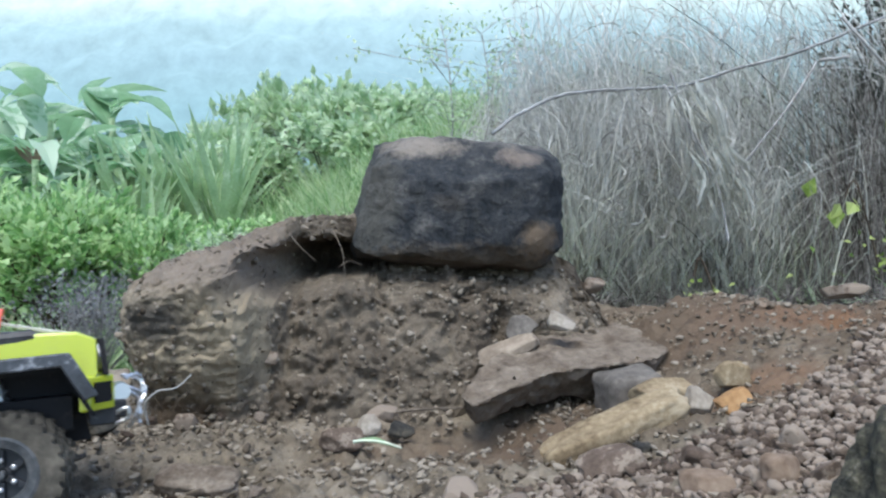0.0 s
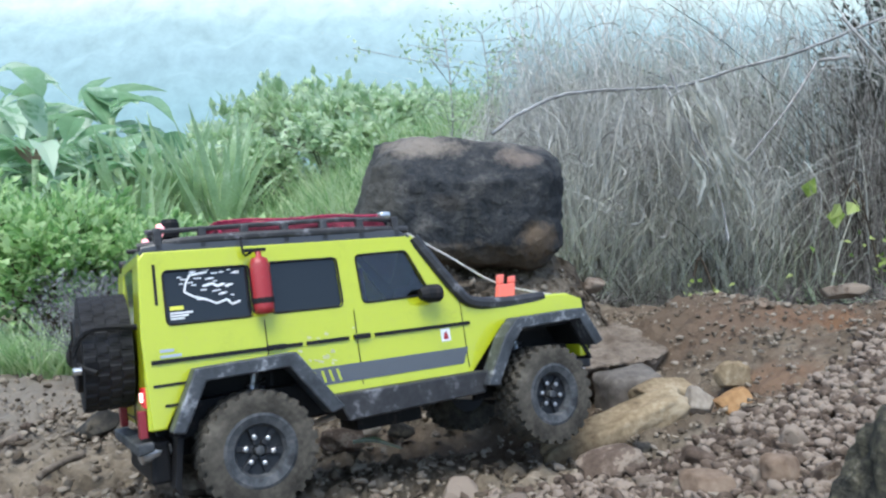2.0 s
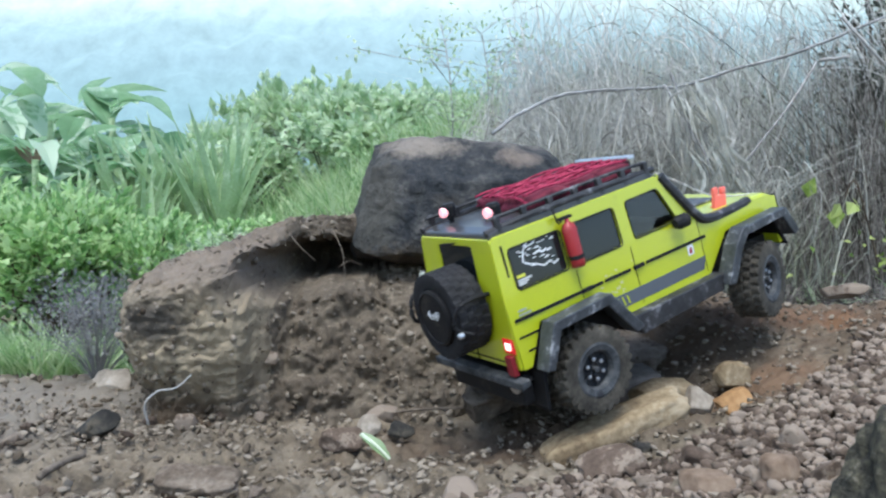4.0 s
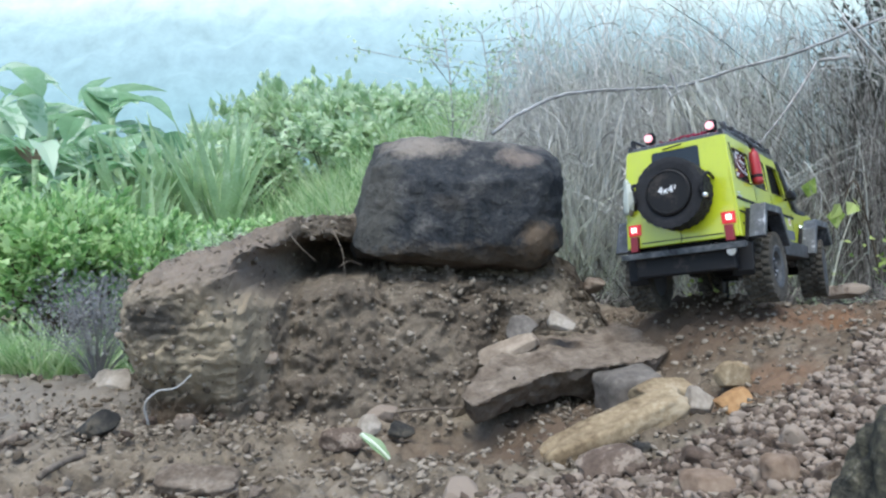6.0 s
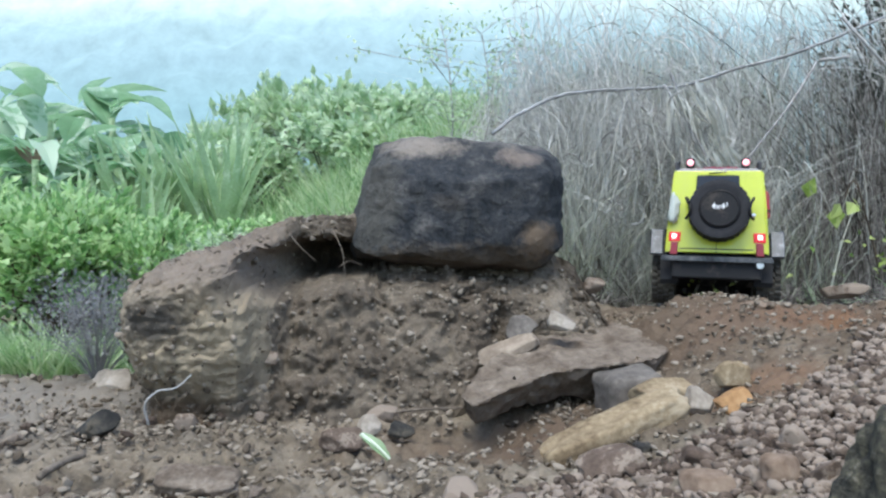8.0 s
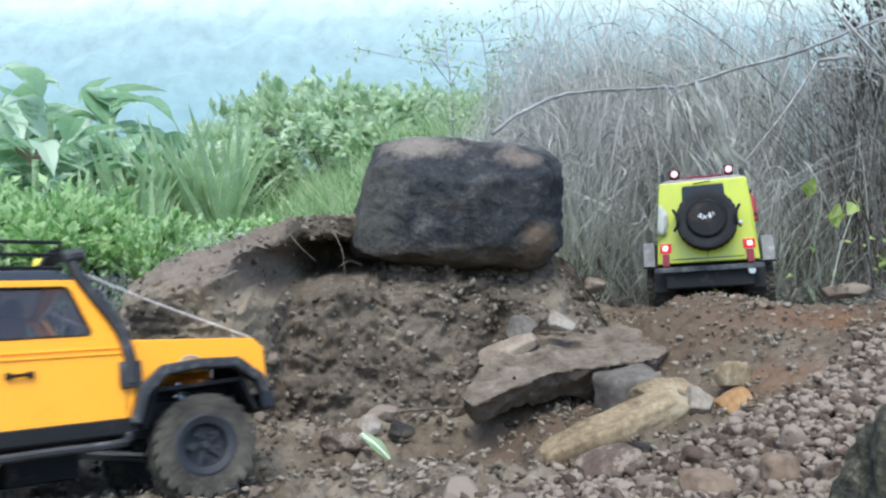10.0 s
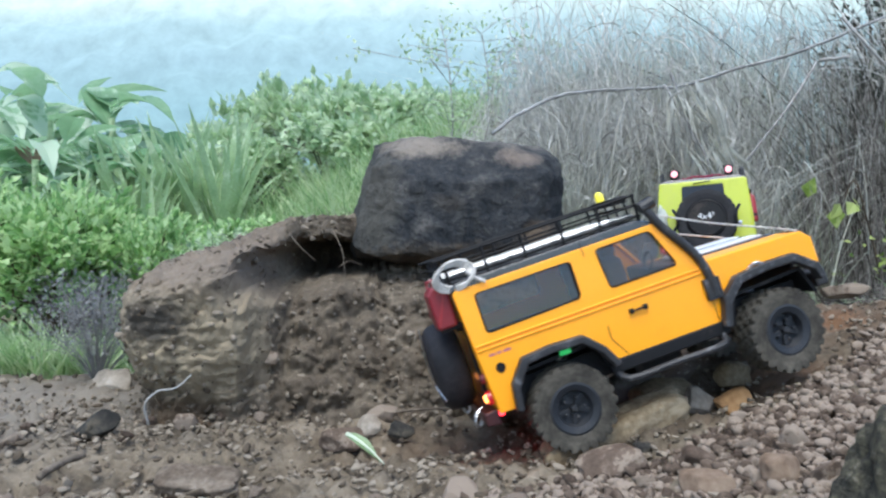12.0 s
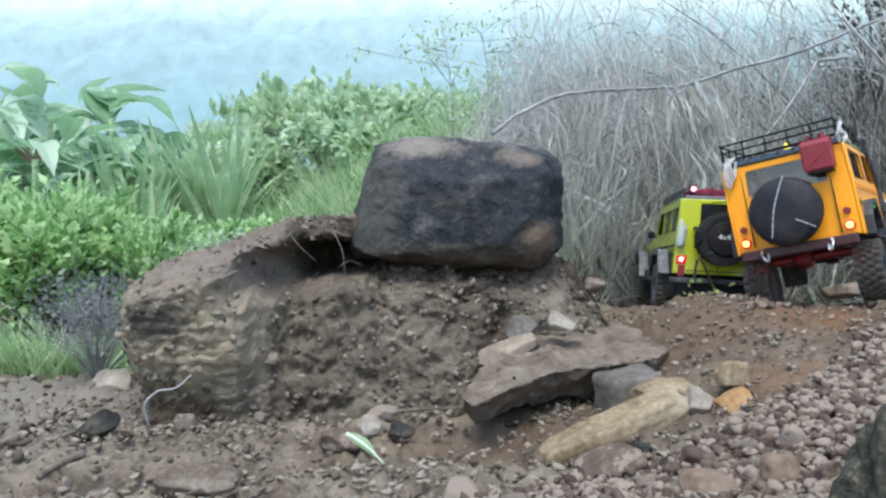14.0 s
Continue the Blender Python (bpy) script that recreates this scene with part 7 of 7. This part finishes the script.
def sapling(x, y, height, seed, name="sapling", label="slender young tree with sparse small leaves"):
    rng = np.random.default_rng(seed)
    z = float(level(np.array(x), np.array(y)))
    tree = empty(name, label, "tree", m=pose(x, y, z))
    bm = bmesh.new()
    trunk = arc([(0, 0, -0.05), (0.02, 0, height * 0.5), (-0.02, 0.02, height)], 10)
    tube(bm, trunk, 0, 6, taper=list(np.linspace(0.0055, 0.0025, 10)))
    # pale bark puts haze into the colour of the trunk and twigs
    part("trunk", bm, PALEBARK, tree)
    at = []
    for k in range(26):
        bm = bmesh.new()
        q = trunk[3 + k % 7]
        tip = q + np.array([rng.normal(0, 0.13), rng.normal(0, 0.13), rng.uniform(0.0, 0.16)])
        part("twig", tube(bm, arc([q, tip], 4), 0.0018, 4), PALEBARK, tree)
        at += [tip + rng.normal(0, 0.04, 3) for j in range(12)]
    at = np.array(at)
    n = len(at)
    leaf_mesh("crown", at, rng.normal(0, 1, (n, 3)), rng.normal(0, 0.5, (n, 3)) + np.array([0, 0, 1.0]), rng.uniform(0.025, 0.045, n), rng.uniform(0.012, 0.02, n), HAZYLEAF, tree)


sapling(0.03, 4.0, 0.74, 1)
sapling(0.24, 4.4, 0.62, 2)


def vine_leaves(name, label, x, y, z, n, size, spread, seed):
    rng = np.random.default_rng(seed)
    plant = empty(name, label, "vine", m=pose(x, y, z))
    bm = tube(bmesh.new(), arc([(0.1, 0.05, -0.15), (0.03, 0.0, 0.0), (0.0, -0.01, 0.06), (-spread * 0.5, 0, 0.02)], 10), 0.0025, 5)
    part("stem", bm, BARK, plant)
    at = rng.normal(0, 1, (n, 3)) * np.array([spread, 0.04, spread * 0.6])
    way = np.stack([rng.normal(-0.2, 0.6, n), rng.normal(-0.5, 0.3, n), rng.normal(0.1, 0.5, n)], 1)
    s = size * rng.uniform(0.6, 1.2, n)
    leaf_mesh("leaves", at, way, rng.normal(0, 0.35, (n, 3)) + np.array([0, -0.6, 0.8]), s, s * 0.8, VINELEAF, plant)


vine_leaves("green_vine", "bright green vine leaves at the edge of the thicket", 1.1, 1.75, 0.49, 10, 0.05, 0.04, 1)
vine_leaves("green_vine", "large bright green leaves low in the thicket", 0.955, 1.8, 0.315, 5, 0.047, 0.028, 2)
vine_leaves("green_vine", "green leaves and weeds beside the track", 1.05, 1.75, 0.2, 70, 0.022, 0.08, 3)
vine_leaves("green_weed", "small pale green weed growing at the crest", 0.5, 1.5, 0.16, 10, 0.016, 0.014, 4)


def bank_grass():
    """Dry roots and grass that hang over the top edge of the clay bank."""
    rng = np.random.default_rng(14)
    v = BANK
    v = v[(v[:, 0] < -0.1) & (v[:, 2] > 0.2) & (v[:, 1] > 1.2)]
    base = v[rng.integers(0, len(v), 500)]
    ob = blades("bank_roots", base, rng.uniform(0.008, 0.04, len(base)), np.abs(rng.normal(1.6, 0.4, len(base))), rng.uniform(0.0004, 0.0012, len(base)), LITTERSHADE, rng, 1.2)
    tagged(ob, "dry roots and grass matted on top of the clay bank", "dry grass", kind="stuff")


bank_grass()


def fallen_leaf():
    bm = bmesh.new()
    big_leaf(bm, (-0.028, 0.004, 0.014), (1, -0.2, 0.1), 0.056, 0.0085, 0.32, random.Random(4))
    leaf = part("fallen_leaf", bm, plain("leaf_blade", (0.16, 0.235, 0.11), 0.5))
    way = Vector((1, -0.2, 0.1)).normalized()
    rib = [Vector((-0.028, 0.004, 0.0145)) + way * 0.06 * t - Vector((0, 0, 0.32 * 0.056 * t * t)) for t in np.linspace(0, 1, 9)]
    part("midrib", tube(bmesh.new(), rib, 0, 6, taper=list(np.linspace(0.0026, 0.001, 9))), plain("pale_midrib", (0.5, 0.55, 0.42), 0.5), leaf, "pale thick midrib")
    return tagged(leaf, "narrow green leaf with a pale midrib lying on the soil", "leaf")


green_leaf = fallen_leaf()


# ---------------------------------------------------------------- how the trucks drive
G_ROWS = [
    (0.0, pose(-0.7120, 0.6000, 0.0890, -10.0, -0.3, 26.4)),
    (0.5, pose(-0.5986, 0.6919, 0.1003, -11.0, 1.0, 12.8)),
    (1.0, pose(-0.4422, 0.6561, 0.1078, -14.9, 2.0, 27.3)),
    (1.5, pose(-0.2987, 0.7096, 0.0950, -14.3, 2.6, 30.6)),
    (2.0, pose(-0.2118, 0.7683, 0.0919, -10.9, -1.7, 29.2)),
    (2.5, pose(-0.1528, 0.7935, 0.1029, -14.2, -6.9, 29.6)),
    (2.7, pose(-0.0680, 0.8320, 0.0925, -9.5, -14.6, 29.9)),
    (2.8, pose(-0.0360, 0.8540, 0.0895, -6.5, -13.4, 29.2)),
    (3.0, pose(0.0229, 0.8900, 0.0888, 1.4, -11.6, 27.6)),
    (3.2, pose(0.0463, 0.9112, 0.0847, 2.5, -15.4, 26.2)),
    (4.0, pose(0.1300, 0.9950, 0.1330, -1.0, -16.0, 31.0)),
    (4.7, pose(0.2600, 1.1100, 0.1770, -6.0, -8.5, 39.0)),
    (5.3, pose(0.3748, 1.2174, 0.2094, -10.8, -0.7, 47.8)),
    (5.5, pose(0.4196, 1.2429, 0.2307, -7.1, 4.8, 49.1)),
    (6.0, pose(0.4256, 1.2431, 0.2261, -9.5, 7.1, 51.8)),
    (6.5, pose(0.4441, 1.2868, 0.2290, -7.1, 10.3, 54.4)),
    (7.0, pose(0.4439, 1.2911, 0.2276, -5.7, 10.1, 55.6)),
    (7.5, pose(0.4836, 1.3743, 0.2272, 4.8, 9.8, 62.1)),
    (8.0, pose(0.5271, 1.4836, 0.1826, 0.4, 14.4, 71.8)),
    (8.25, pose(0.5240, 1.4960, 0.1690, -5.0, 13.9, 70.4)),
    (10.3, pose(0.5237, 1.4990, 0.1666, -5.6, 13.6, 70.2)),
    (13.0, pose(0.5237, 1.4990, 0.1666, -5.6, 13.6, 70.2)),
    (13.5, pose(0.5797, 1.6588, 0.1317, 0.7, 6.5, 79.7)),
    (14.0, pose(0.5794, 1.6716, 0.1355, 2.3, 5.9, 82.5)),
]
D_ROWS = [
    (0.0, pose(-1.12, 0.36, 0.095, -9, 0, 34)),
    (8.7, pose(-1.12, 0.36, 0.095, -9, 0, 34)),
    (10.3, pose(-0.3534, 0.7561, 0.0681, -20.2, 3.7, 37.8)),
    (10.5, pose(-0.2693, 0.8016, 0.0702, -17.4, 5.5, 30.9)),
    (11.0, pose(-0.0920, 0.8956, 0.0745, -15.4, -0.1, 13.2)),
    (11.5, pose(0.0190, 0.9417, 0.0625, -4.6, -11.0, 6.8)),
    (12.0, pose(0.1453, 0.9844, 0.0824, -6.3, -17.8, 8.8)),
    (12.5, pose(0.2860, 1.0175, 0.1158, 2.3, -18.4, 20.2)),
    (13.0, pose(0.4007, 1.0844, 0.1542, -1.3, -16.0, 24.9)),
    (13.5, pose(0.5600, 1.2013, 0.2025, -6.1, -11.4, 39.7)),
    (14.0, pose(0.6487, 1.3443, 0.2314, -13.2, 2.5, 54.4)),
]


def roll_wheels(wheels, rows, radius, steer, sag=((0, 0), (14, 0)), dip=((0, 0), (14, 0))):
    """Turns the wheels by the way the truck goes; the front pair also steers; sag and dip: how far the rear and front springs let them down."""
    t = np.array([r[0] for r in rows])
    p = np.array([r[1].translation for r in rows])
    fwd = np.array([r[1].to_3x3() @ Vector((1, 0, 0)) for r in rows])
    hop = np.sum((p[1:] - p[:-1]) * fwd[:-1], 1)
    way = np.concatenate([[0], np.cumsum(hop)])
    for ob, (x, y, z), front in wheels:
        keys = []
        for s in np.arange(0, 14.01, 0.1):
            a = math.degrees(np.interp(s, t, way) / radius)
            turn = float(np.interp(s, *zip(*steer))) if front else 0.0
            drop = float(np.interp(s, *zip(*(dip if front else sag))))
            keys.append((float(s), pose(x, y, z - drop, 0, 0, turn) @ pose(0, 0, 0, 0, a, 0)))
        walk(ob, keys)


def motions():
    walk(g_truck, G_ROWS)
    walk(d_truck, D_ROWS)
    walk(green_leaf, [(0.0, pose(-0.078, 0.90, 0.034, 0, -10, -5)), (2.2, pose(-0.078, 0.90, 0.034, 0, -10, -5)), (4.0, pose(-0.078, 0.90, 0.03, 25, 22, -14)), (10.2, pose(-0.078, 0.90, 0.03, 25, 22, -14)),
                      (11.4, pose(-0.095, 0.905, 0.03, 15, 14, -20)), (14.0, pose(-0.095, 0.905, 0.03, 15, 14, -20))])
    roll_wheels(g_wheels, G_ROWS, 0.0535, ((0, -14), (0.5, -20), (1.0, 2), (2.3, 4), (3.0, 18), (5.5, 15), (6.5, 0), (7.5, 15), (10.3, 0), (14, 0)), ((0, 0), (4.8, 0), (5.4, 0.014), (7.2, 0.014), (7.9, 0.004), (14, 0.004)), ((0, 0.01), (0.5, 0.012), (1.0, 0.002), (1.5, 0), (14, 0)))
    roll_wheels(d_wheels, D_ROWS, 0.0515, ((0, 0), (10.3, -6), (11.5, 0), (12.3, 12), (13.2, 20), (14, 15)), ((0, 0), (13.0, 0), (13.5, 0.018), (14, 0.038)))


motions()
